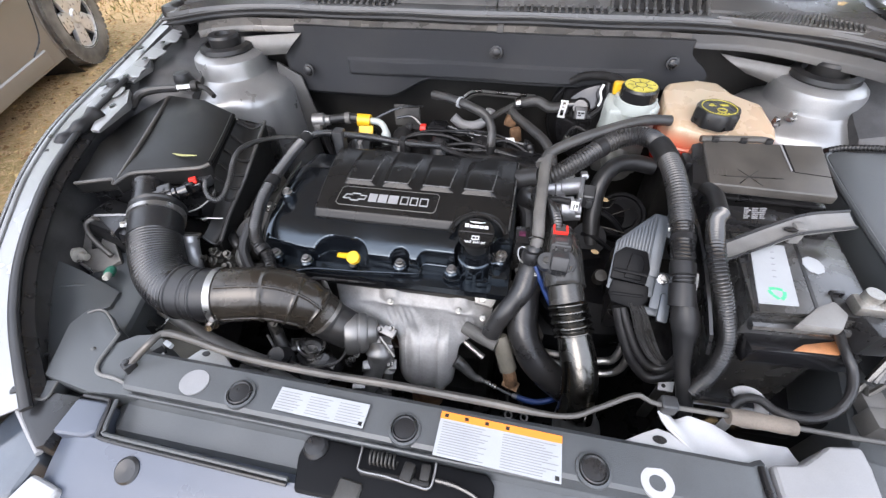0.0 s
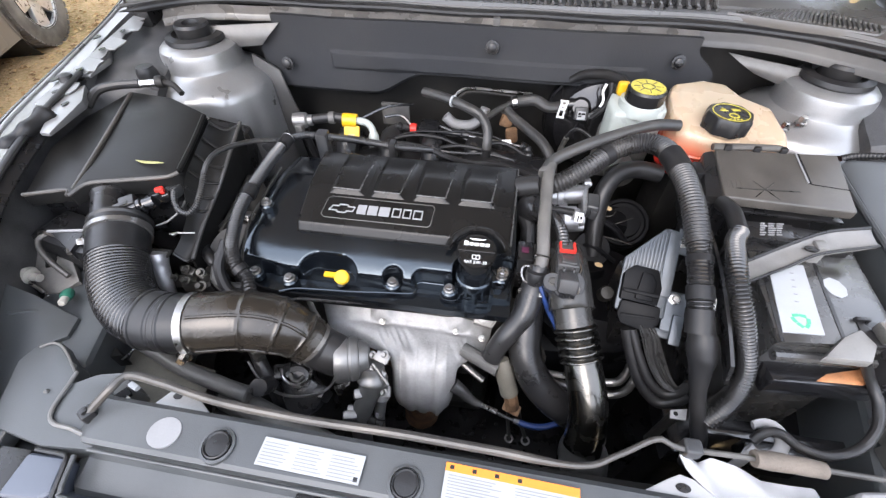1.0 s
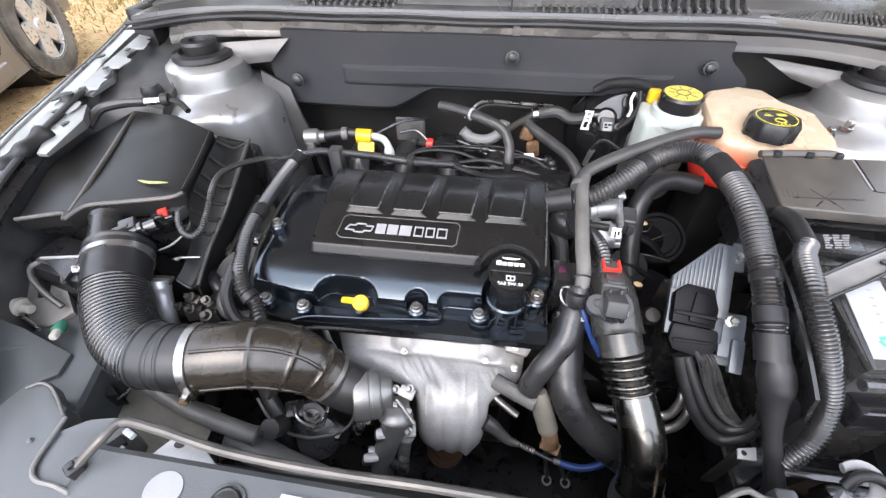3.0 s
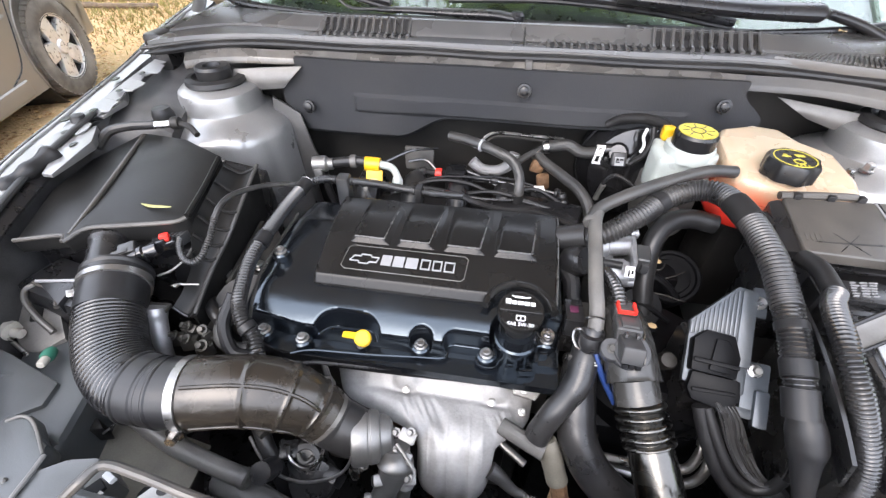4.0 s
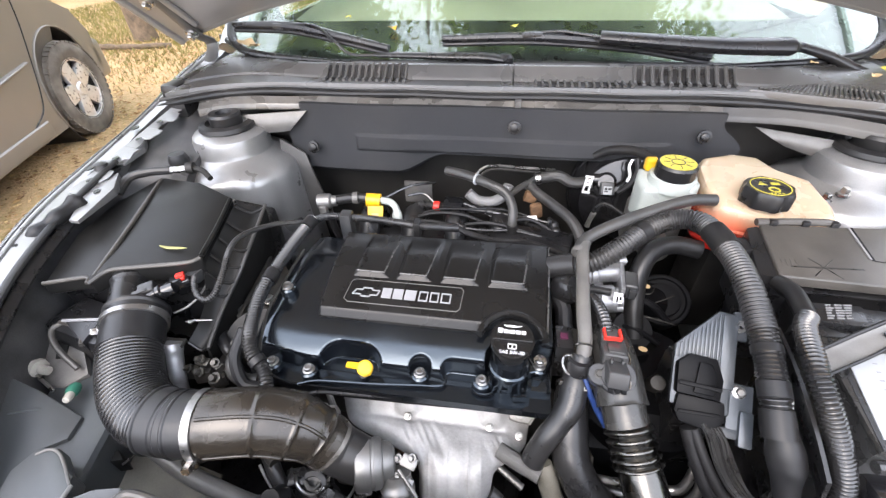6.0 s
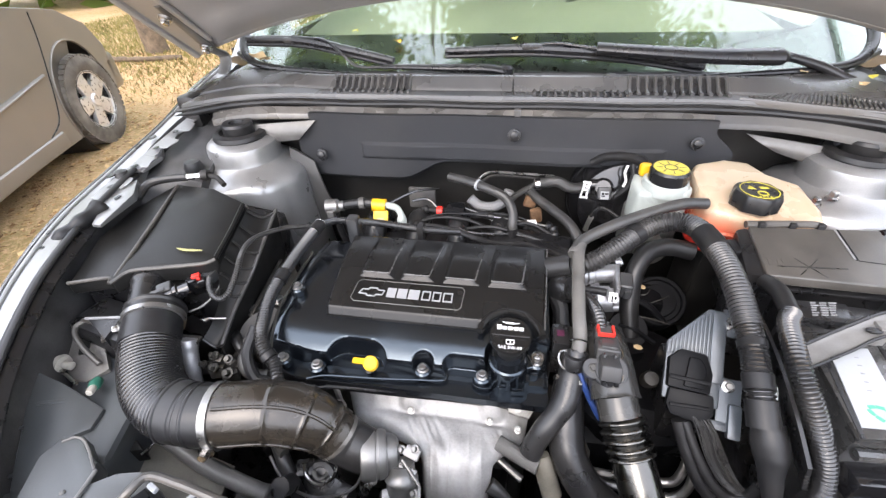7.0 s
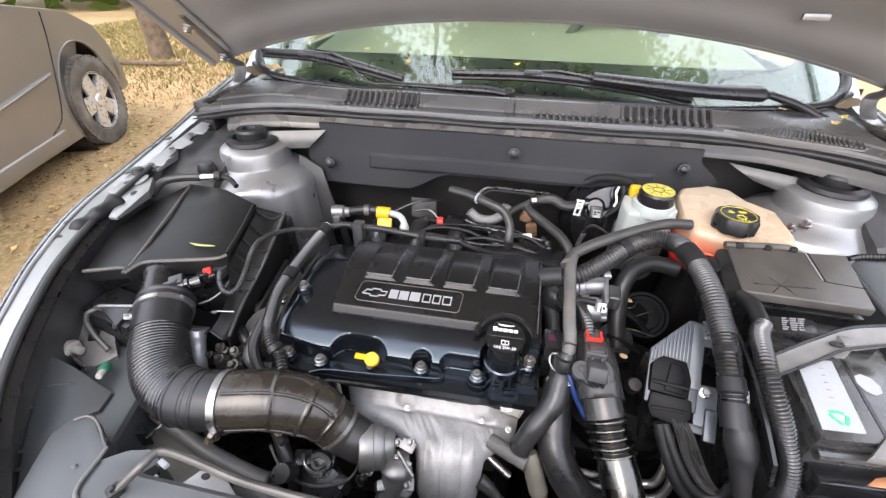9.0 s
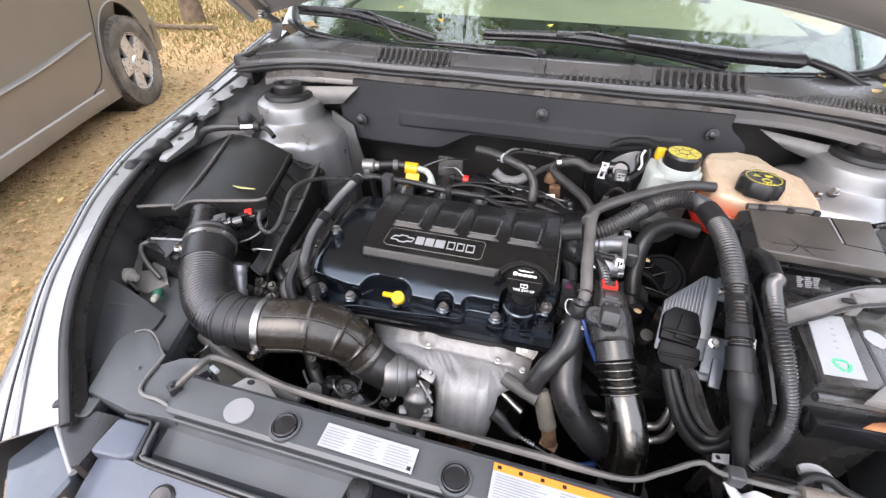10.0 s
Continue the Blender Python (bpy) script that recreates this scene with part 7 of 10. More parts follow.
# ---- harnesses round the valve cover ----
hl_ = thing("wiring_conduit", (-0.33, 0.28, 0.74), "black corrugated wiring conduit beside the valve cover", "wiring", "wiring conduits")
HL = [(-0.329, 0.410, 0.832), (-0.334, 0.356, 0.830), (-0.339, 0.288, 0.822), (-0.340, 0.245, 0.815), (-0.332, 0.201, 0.805), (-0.325, 0.180, 0.800), (-0.313, 0.163, 0.790), (-0.298, 0.154, 0.780), (-0.288, 0.137, 0.765), (-0.283, 0.126, 0.735)]
part("conduit", corrugated(HL, 0.0098, 0.0042, 0.0022, 16), M_CONDUIT, hl_)
part("end_ring", lathe([(0.0098, -0.0010), (0.0112, 0), (0.0098, 0.0010)], HL[0], 24, (0.08, 0.9, 0.05)), M_STEEL, hl_, "thin pale end ring")
part("backing_rail", sweep([(x + 0.012, y - 0.004, z - 0.016) for x, y, z in HL[1:6]], 0.0022, step=0.006, sides=6), M_BLOCK, hl_, "thin dull metal rail")
for i, j in ((2, 0.10), (6, 0.3), (0, 0.1)):
    a, b = Vector(HL[i]), Vector(HL[i + 1])
    part("tape", sweep([a.lerp(b, j - 0.1), a.lerp(b, j), a.lerp(b, j + 0.32)], 0.0110, step=0.004, sides=16), M_TAPE, hl_)
part("branch", sweep([(-0.345, 0.20, 0.795), (-0.35, 0.17, 0.77), (-0.335, 0.15, 0.745), (-0.31, 0.15, 0.74)], 0.008, step=0.006, sides=10), M_TAPE, hl_)
hb_ = thing("wiring_conduit", (-0.2, 0.44, 0.77), "thin black corrugated wiring conduit behind the valve cover", "wiring", "wiring conduits")
part("conduit", corrugated([(-0.328, 0.412, 0.830), (-0.310, 0.424, 0.831), (-0.291, 0.429, 0.830), (-0.220, 0.434, 0.825), (-0.153, 0.433, 0.819), (-0.084, 0.442, 0.812)], 0.0072, 0.004, 0.0013, 12), M_CONDUIT, hb_)
part("clip", box(-0.286, -0.266, 0.419, 0.441, 0.785, 0.838, 0.004), M_PLUG, hb_)
part("clip", box(-0.159, -0.148, 0.424, 0.444, 0.795, 0.828, 0.003), M_PLASTIC, hb_)
part("end_loom", sweep([(-0.084, 0.442, 0.812), (-0.060, 0.436, 0.806), (-0.02, 0.432, 0.800), (0.03, 0.434, 0.80), (0.09, 0.43, 0.785)], 0.005, step=0.006, sides=8), M_TAPE, hb_)

# ---- behind the engine ----
fl = thing("fuel_line", (-0.27, 0.49, 0.70), "black and white quick-fit fuel line with a yellow tag", "pipe")
part("connector", merge(lathe([(0.013, -0.016), (0.014, -0.010), (0.014, 0.006), (0.010, 0.010), (0.010, 0.018)], (-0.332, 0.481, 0.826), 20, (1, 0.2, 0)), box(-0.342, -0.328, 0.462, 0.474, 0.800, 0.824, 0.003)), M_HOUSING, fl, "dull silver connector")
part("pipe", sweep([(-0.325, 0.483, 0.826), (-0.28, 0.499, 0.826), (-0.24, 0.50, 0.823)], lambda s, L: 0.0085 + 0.0022 * (abs(s / L - 0.52) < 0.06), step=0.004, sides=12), M_RUBBER, fl)
part("collar", lathe([(0.011, -0.005), (0.0115, 0), (0.011, 0.005)], (-0.283, 0.498, 0.826), 16, (1, 0.2, 0)), M_GREYHOSE, fl)
part("tag", merge(sweep([(-0.262, 0.497, 0.824), (-0.25, 0.499, 0.823), (-0.236, 0.50, 0.822)], 0.0125, step=0.004, sides=14), box(-0.258, -0.229, 0.481, 0.487, 0.790, 0.818, 0.002, turn=(-35, 0, 5))), M_YELLOW, fl, "yellow plastic tag")
part("tag_print", box(-0.250, -0.237, 0.4785, 0.4800, 0.797, 0.806, 0, turn=(-35, 0, 5)), M_TAN, fl)
part("elbow", sweep([(-0.236, 0.50, 0.823), (-0.217, 0.499, 0.820), (-0.206, 0.492, 0.812), (-0.203, 0.486, 0.800), (-0.203, 0.484, 0.785)], lambda s, L: 0.0065 + 0.003 * ease((s / L - 0.62) * 12), step=0.004, sides=12), M_RESERVOIR, fl, "white plastic elbow")
part("riser", sweep([(-0.332, 0.481, 0.81), (-0.333, 0.49, 0.76), (-0.32, 0.50, 0.70)], 0.007, step=0.01, sides=8), M_RUBBER, fl)

inj = thing("injector_harness", (-0.1, 0.56, 0.70), "black injector harness with a red connector lock", "wiring")
part("rail", sweep([(-0.18, 0.555, 0.785), (-0.14, 0.558, 0.780), (-0.10, 0.566, 0.780), (-0.03, 0.556, 0.776), (0.04, 0.540, 0.765), (0.10, 0.52, 0.755)], lambda s, L: 0.006 + 0.003 * (math.sin(s * 150) > 0.75), step=0.004, sides=10), M_PLASTIC, inj)
part("lock", lathe([(0.010, -0.006), (0.011, 0), (0.010, 0.006)], (-0.142, 0.555, 0.782), 16, (1, 0, 0)), M_RED, inj, "red connector lock")
part("plug", merge(box(-0.128, -0.092, 0.540, 0.575, 0.755, 0.795, 0.003), box(-0.092, -0.078, 0.548, 0.568, 0.766, 0.786, 0.002)), M_PLASTIC, inj)
for a, b, c in (((-0.20, 0.56, 0.80), (-0.17, 0.57, 0.80), (-0.145, 0.558, 0.786)), ((-0.235, 0.51, 0.82), (-0.19, 0.545, 0.83), (-0.15, 0.59, 0.815)), ((-0.10, 0.54, 0.77), (-0.085, 0.50, 0.785), (-0.075, 0.47, 0.785)), ((-0.09, 0.56, 0.79), (-0.06, 0.55, 0.785), (-0.03, 0.54, 0.775)), ((-0.18, 0.55, 0.77), (-0.16, 0.52, 0.765), (-0.13, 0.535, 0.76))):
    part("wire", sweep([a, b, c], 0.0026, step=0.005, sides=6), M_CONDUIT, inj)
wt = Vector((0.043, 0.531, 0.783))
part("white_tag", box(wt.x - 0.0095, wt.x + 0.0085, wt.y - 0.006, wt.y + 0.006, wt.z, wt.z + 0.0015, 0.0005, turn=(18, 0, 12)), M_CAPPRINT, inj, "white paper tag")
part("steel_line", sweep([(-0.091, 0.537, 0.790), (-0.043, 0.538, 0.788), (-0.002, 0.537, 0.784), (0.036, 0.536, 0.780), (0.077, 0.533, 0.775)], 0.0021, step=0.006, sides=8), M_TURBO, inj)
part("line_sleeve", sweep([(-0.094, 0.539, 0.790), (-0.068, 0.537, 0.790), (-0.043, 0.537, 0.789), (-0.031, 0.537, 0.788)], lambda s, L: 0.0036 + 0.0030 * ease((s - L + 0.014) / 0.003), step=0.002, sides=14), M_PLASTIC, inj)
part("line_end", sweep([(0.070, 0.532, 0.777), (0.081, 0.530, 0.775), (0.087, 0.516, 0.765), (0.087, 0.509, 0.755)], lambda s, L: 0.0085 + 0.0012 * math.sin(s * 500), step=0.003, sides=16), M_PLASTIC, inj)
part("edge_wire", sweep([(-0.095, 0.495, 0.785), (-0.082, 0.489, 0.782), (-0.060, 0.487, 0.780), (-0.030, 0.491, 0.778), (0.006, 0.497, 0.776), (0.043, 0.494, 0.772), (0.079, 0.488, 0.765)], 0.0030, step=0.004, sides=10), M_CONDUIT, inj)

hh = thing("heater_hose", (-0.05, 0.56, 0.66), "black rubber heater hose with a white clip", "hose", "heater hoses")
part("hose", sweep([(-0.128, 0.605, 0.835), (-0.09, 0.582, 0.84), (-0.049, 0.560, 0.838), (-0.012, 0.542, 0.829), (0.004, 0.522, 0.812), (0.006, 0.503, 0.788), (0.006, 0.50, 0.74)], 0.0088, step=0.006, sides=12), M_OLDHOSE, hh)
part("clip", lathe([(0.0105, -0.002), (0.0115, 0), (0.0105, 0.002)], (-0.066, 0.567, 0.840), 18, (0.9, -0.5, 0)), M_WHITE, hh, "white plastic clip")
part("band", lathe([(0.010, -0.012), (0.0105, 0), (0.010, 0.012)], (0.006, 0.501, 0.775), 16), M_TAPE, hh)
hh = thing("heater_hose", (0.06, 0.60, 0.70), "black rubber heater hose with silver spring clamps", "hose", "heater hoses")
part("hose", sweep([(0.045, 0.622, 0.818), (0.07, 0.621, 0.824), (0.091, 0.620, 0.827), (0.115, 0.614, 0.818), (0.140, 0.610, 0.822)], 0.0105, step=0.006, sides=12), M_OLDHOSE, hh)
part("spout", sweep([(-0.005, 0.57, 0.806), (0.02, 0.60, 0.811), (0.048, 0.622, 0.818)], 0.006, step=0.006, sides=10), M_OLDHOSE, hh)
part("clamp", lathe([(0.0115, -0.005), (0.0125, 0), (0.0115, 0.005)], (0.052, 0.622, 0.819), 16, (1, 0, 0.2)), M_STEEL, hh, "silver spring clamp")
part("clamp", lathe([(0.0125, -0.006), (0.0135, 0), (0.0125, 0.006)], (0.146, 0.606, 0.826), 16, (1, -0.2, 0.2)), M_STEEL, hh, "silver spring clamp")
hh = thing("heater_hose", (0.08, 0.55, 0.70), "black rubber heater hose running down behind the engine", "hose", "heater hoses")
part("hose", sweep([(0.033, 0.618, 0.808), (0.05, 0.595, 0.802), (0.082, 0.56, 0.796), (0.110, 0.525, 0.790), (0.126, 0.495, 0.775), (0.130, 0.46, 0.75)], 0.0098, step=0.006, sides=12), M_OLDHOSE, hh)
part("clamp", lathe([(0.0115, -0.006), (0.0125, 0), (0.0115, 0.006)], (0.036, 0.615, 0.808), 16, (0.6, -0.8, -0.2)), M_STEEL, hh, "silver spring clamp")
solo("vent_hose", sweep([(-0.085, 0.60, 0.79), (-0.065, 0.598, 0.775), (-0.035, 0.595, 0.776), (-0.012, 0.60, 0.79), (-0.005, 0.605, 0.81)], 0.0105, step=0.006, sides=12), M_PALEGREY, "pale grey rubber vent hose bent into a U", "hose")
solo("ac_pipe", sweep([(-0.085, 0.63, 0.80), (-0.066, 0.645, 0.818), (-0.045, 0.65, 0.827), (0.0, 0.65, 0.827), (0.085, 0.648, 0.825)], 0.003, step=0.008, sides=8), M_STEEL, "thin metal air-conditioning pipe along the firewall", "pipe", "metal pipes")
solo("ac_pipe", sweep([(-0.075, 0.62, 0.80), (-0.058, 0.64, 0.815), (-0.038, 0.645, 0.822), (0.0, 0.645, 0.822), (0.075, 0.643, 0.819)], 0.003, step=0.008, sides=8), M_DARK, "thin dark air-conditioning pipe along the firewall", "pipe", "metal pipes")
solo("tan_bracket", merge(box(0.026, 0.052, 0.592, 0.606, 0.778, 0.802, 0.006, turn=(0, 15, 10)), box(0.040, 0.064, 0.576, 0.590, 0.752, 0.784, 0.006, turn=(0, -10, 15))), M_RUST, "rusty brown bracket behind the heater hoses", "bracket")
solo("firewall_label", box(-0.215, -0.158, 0.592, 0.600, 0.765, 0.812, 0.003), M_GREYHOSE, "grey plastic cover plate on the firewall", "plate")
rq = random.Random(11)
for k in range(4):
    y0, z0 = 0.505 + 0.015 * k, 0.775 + 0.004 * (k % 3)
    x0, x1 = rq.uniform(-0.26, -0.18), rq.uniform(0.03, 0.14)
    pts = [(x0 + (x1 - x0) * j / 5, y0 + rq.uniform(-0.008, 0.008) - 0.012 * (j == 5), z0 + rq.uniform(-0.004, 0.012) - 0.02 * (j in (0, 5))) for j in range(6)]
    solo("wire", sweep(pts, rq.choice((0.0018, 0.0024, 0.0034)), step=0.006, sides=6), M_TAPE, "thin black wire running behind the valve cover", "wire", "loose wires")
manif = thing("intake_manifold", (-0.12, 0.48, 0.55), "black plastic intake manifold behind the engine", "manifold")
part("plenum", merge(box(-0.32, 0.08, 0.47, 0.56, 0.60, 0.745, 0.02, 3), *[sweep([(-0.27 + 0.085 * k, 0.50, 0.73), (-0.27 + 0.085 * k, 0.53, 0.765), (-0.27 + 0.085 * k, 0.57, 0.75), (-0.27 + 0.085 * k, 0.59, 0.68)], 0.022, step=0.01, sides=12) for k in range(4)]), M_PLASTIC, manif)
part("cover_plate", prism([(-0.06, 0.435), (0.10, 0.43), (0.12, 0.51), (0.0, 0.53), (-0.05, 0.50)], 0.70, 0.772, 0.008), M_PLASTIC, manif)

# ---- brakes and coolant ----
bo = thing("brake_booster", (0.19, 0.62, 0.60), "black round brake booster on the firewall", "brake booster")
part("shell", lathe([(0.100, 0.0), (0.102, 0.03), (0.097, 0.055), (0.085, 0.075), (0.05, 0.09), (0.03, 0.095)], (0.220, 0.69, 0.775), 48, (0, -1, 0.1)), M_GLOSS, bo)
part("seam", lathe([(0.103, 0.024), (0.106, 0.03), (0.103, 0.036)], (0.220, 0.69, 0.775), 48, (0, -1, 0.1)), M_GLOSS, bo)
part("elbow", merge(lathe([(0.017, -0.020), (0.019, -0.012), (0.019, 0.004), (0.014, 0.010)], (0.176, 0.606, 0.826), 28, (-0.2, -0.85, 0.45)), sweep([(0.150, 0.612, 0.826), (0.163, 0.612, 0.828), (0.176, 0.610, 0.826)], 0.012, step=0.004, sides=16)), M_GLOSS, bo)
plug = part("plug", box(0.1630, 0.1880, 0.580, 0.592, 0.812, 0.836, 0.004, 3, (-30, 0, 0)), M_PLUG, bo, "grey plug with a small printed sticker")
part("sticker", box(0.1680, 0.1830, 0.5775, 0.5790, 0.8165, 0.8315, 0, turn=(-30, 0, 0)), M_WHITE, plug, smooth=0)
for k, (x0, x1, z0, z1) in enumerate(((0.1695, 0.1735, 0.826, 0.830), (0.1755, 0.1815, 0.8265, 0.8295), (0.1695, 0.1760, 0.8215, 0.8240), (0.1780, 0.1815, 0.8195, 0.8240), (0.1700, 0.1740, 0.8175, 0.8200))):
    part("sticker_bar", box(x0, x1, 0.5765, 0.5778, z0, z1, 0, turn=(-30, 0, 0)), M_MATTE, plug, smooth=0)
part("clip", merge(box(0.1330, 0.1365, 0.584, 0.588, 0.812, 0.848, 0.001, turn=(0, 6, 0)), box(0.1430, 0.1465, 0.584, 0.588, 0.812, 0.848, 0.001, turn=(0, 6, 0)), box(0.1330, 0.1465, 0.584, 0.588, 0.8445, 0.848, 0.001, turn=(0, 6, 0)), box(0.1330, 0.1465, 0.584, 0.588, 0.812, 0.8155, 0.001, turn=(0, 6, 0)), box(0.1330, 0.1465, 0.584, 0.588, 0.828, 0.832, 0.001, turn=(0, 6, 0))), M_CAPPRINT, bo, "white plastic hose clip")
part("loom", sweep([(0.150, 0.628, 0.868), (0.175, 0.62, 0.884), (0.205, 0.600, 0.894), (0.228, 0.575, 0.896), (0.236, 0.556, 0.888)], 0.0085, step=0.005, sides=12, wobble=0.08), M_TAPE, bo)
part("tie", sweep([(0.206, 0.586, 0.884), (0.202, 0.580, 0.872), (0.206, 0.576, 0.858), (0.203, 0.574, 0.846)], 0.0026, step=0.003, sides=6, flat=0.5), M_CAPPRINT, bo, "white cable tie")
part("branch", sweep([(0.214, 0.583, 0.888), (0.216, 0.572, 0.868), (0.208, 0.568, 0.846), (0.192, 0.570, 0.826)], 0.0048, step=0.004, sides=10), M_TAPE, bo)
part("loom_plug", box(0.214, 0.240, 0.548, 0.566, 0.874, 0.896, 0.005, 3, (0, 20, 15)), M_PLASTIC, bo)
part("pigtail", sweep([(0.150, 0.560, 0.758), (0.153, 0.558, 0.785), (0.163, 0.556, 0.806), (0.178, 0.552, 0.808), (0.205, 0.540, 0.796)], 0.0034, step=0.004, sides=8), M_CONDUIT, bo)
part("foil_sleeve", sweep([(0.149, 0.560, 0.755), (0.151, 0.559, 0.770), (0.155, 0.557, 0.788)], 0.0052, step=0.003, sides=10, wobble=0.12), M_ALU, bo, "crinkled silver sleeve")

mc = thing("brake_fluid_reservoir", (0.245, 0.51, 0.78), "milky white brake fluid reservoir with a yellow-topped black cap", "reservoir")
part("tank", prism([(0.206, 0.490), (0.278, 0.484), (0.292, 0.500), (0.293, 0.560), (0.26, 0.575), (0.215, 0.568), (0.202, 0.53)], 0.815, lambda x, y: 0.888 if x > 0.215 else 0.880, 0.012, 4), M_RESERVOIR, mc)
part("shoulder", lathe([(0.038, 0.875), (0.035, 0.893), (0.028, 0.897)], (0.252, 0.517, 0), 32), M_RESERVOIR, mc)
cp = part("cap", merge(lathe([(0.0295, 0.892), (0.0305, 0.896), (0.0305, 0.912), (0.028, 0.916), (0.001, 0.916)], (0.252, 0.513, 0), 40)), M_PLASTIC, mc, "black ribbed screw cap")
part("cap_disc", lathe([(0.0265, 0.9155), (0.0265, 0.9172), (0.001, 0.9173)], (0.252, 0.513, 0), 40), M_CAPYEL, cp, "yellow printed disc")
part("cap_print", merge(lathe([(0.0105, 0.9172), (0.0105, 0.9177), (0.0088, 0.9177), (0.0088, 0.9172)], (0.252, 0.513, 0), 28, ring=True), *[box(0.252 + 0.0175 * math.cos(a) - 0.0006, 0.252 + 0.0175 * math.cos(a) + 0.0006, 0.513 + 0.0175 * math.sin(a) - 0.005, 0.513 + 0.0175 * math.sin(a) + 0.005, 0.9172, 0.9177, 0, turn=(0, 0, math.degrees(a) - 90)) for a in (k * 0.785 for k in range(8))]), M_PLASTIC, cp)
part("level_float", box(0.214, 0.234, 0.536, 0.552, 0.886, 0.908, 0.006, 3), M_YELLOW, mc, "yellow plastic plug")
part("filler_base", merge(box(0.205, 0.29, 0.50, 0.56, 0.745, 0.83, 0.01), lathe([(0.026, 0.0), (0.026, 0.13)], (0.245, 0.47, 0.775), 24, (0, 1, 0))), M_ALU, mc, "cast aluminium master cylinder")

ct = thing("coolant_tank", (0.38, 0.50, 0.72), "cream translucent coolant tank with red coolant showing", "coolant tank")
part("tank", prism([(0.305, 0.452), (0.352, 0.432), (0.42, 0.434), (0.466, 0.448), (0.470, 0.475), (0.462, 0.535), (0.415, 0.545), (0.405, 0.590), (0.365, 0.600), (0.312, 0.580), (0.300, 0.545), (0.297, 0.49)], 0.795, lambda x, y: 0.878 + 0.02 * ease((y - 0.45) / 0.10) - 0.008 * ease((x - 0.41) / 0.03), 0.016, 4), M_TANK, ct)
part("seam", sweep([(0.298, 0.49, 0.845), (0.302, 0.45, 0.845), (0.352, 0.429, 0.845), (0.42, 0.431, 0.845), (0.468, 0.446, 0.845), (0.472, 0.475, 0.845)], 0.003, step=0.006, sides=6), M_TANK, ct)
part("neck", lathe([(0.030, 0.865), (0.029, 0.895)], (0.366, 0.468, 0), 28), M_TANK, ct)
bmc = bmesh.new()
prof = [(0.0325, 0.883), (0.0325, 0.903), (0.030, 0.908), (0.001, 0.908)]
bmc = lathe(prof, (0.366, 0.465, 0), 64)
for v in bmc.verts:
    dx, dy = v.co.x - 0.366, v.co.y - 0.465
    r = math.hypot(dx, dy)
    if r > 0.028:
        k = 1 + 0.045 * math.cos(8 * math.atan2(dy, dx))
        v.co.x, v.co.y = 0.366 + dx * k, 0.465 + dy * k
cc = part("cap", bmc, M_PLASTIC, ct, "black lobed pressure cap")
part("cap_print", merge(lathe([(0.0262, 0.908), (0.0262, 0.9086), (0.0248, 0.9086), (0.0248, 0.908)], (0.366, 0.465, 0), 36, ring=True), prism([(0.3505, 0.468), (0.3625, 0.468), (0.3565, 0.478)], 0.908, 0.9086, 0), box(0.369, 0.381, 0.470, 0.476, 0.908, 0.9086, 0), lathe([(0.0075, 0.908), (0.0075, 0.9086), (0.0052, 0.9086), (0.0052, 0.908)], (0.367, 0.455, 0), 20, ring=True), *[box(0.3575 + 0.005 * k, 0.3600 + 0.005 * k, 0.4435, 0.4455, 0.908, 0.9086, 0) for k in range(4)]), M_CAPYEL, cc, "yellow warning print")
part("foot", box(0.33, 0.46, 0.47, 0.57, 0.60, 0.80, 0.01), M_DARK, ct)

# ---- fuse box and battery ----
fb = thing("fuse_box", (0.41, 0.345, 0.70), "dusty dark plastic fuse box with a hinged lid", "fuse box")
FBL = [(0.328, 0.310), (0.489, 0.303), (0.503, 0.408), (0.448, 0.406), (0.336, 0.402)]


def lid_z(y):
    return 0.868 + 0.16 * (y - 0.305)


def on_lid(x0, y0, x1, y1, w, h, sink=0.002):
    """A straight bar lying on the sloping lid."""
    a, b = Vector((x0, y0, 0)), Vector((x1, y1, 0))
    n = (b - a).normalized().cross(Vector((0, 0, 1))) * (w / 2)
    bm = bmesh.new()
    low = [bm.verts.new((q.x, q.y, lid_z(q.y) - sink)) for q in (a + n, b + n, b - n, a - n)]
    top = [bm.verts.new((q.x, q.y, lid_z(q.y) + h)) for q in (a + n, b + n, b - n, a - n)]
    bm.faces.new(top)
    bm.faces.new(low[::-1])
    for k in range(4):
        bm.faces.new((low[k], low[(k + 1) % 4], top[(k + 1) % 4], top[k]))
    bmesh.ops.recalc_face_normals(bm, faces=bm.faces)
    return bm


flid = part("lid", prism(FBL, 0.854, lambda x, y: lid_z(y), 0.0035, 3), M_FUSE, fb)
part("lower_lip", prism([(0.340, 0.3105), (0.486, 0.3040), (0.487, 0.316), (0.340, 0.322)], 0.8435, 0.8475, 0.001), M_PLASTIC, flid)
part("back_ridge", sweep([(0.333, 0.405, 0.884), (0.38, 0.4075, 0.886), (0.424, 0.4095, 0.886), (0.434, 0.411, 0.878)], 0.0052, step=0.005, sides=10), M_FUSE, flid)
part("slot_edge", on_lid(0.4445, 0.404, 0.4435, 0.347, 0.0022, 0.0012), M_PALEGREY, flid, "pale worn slot edge", smooth=0)
part("slot", on_lid(0.4475, 0.404, 0.4462, 0.346, 0.0036, 0.0004), M_MATTE, flid, smooth=0)
part("seam", on_lid(0.4470, 0.3455, 0.4940, 0.3405, 0.0011, 0.0004), M_MATTE, flid, smooth=0)
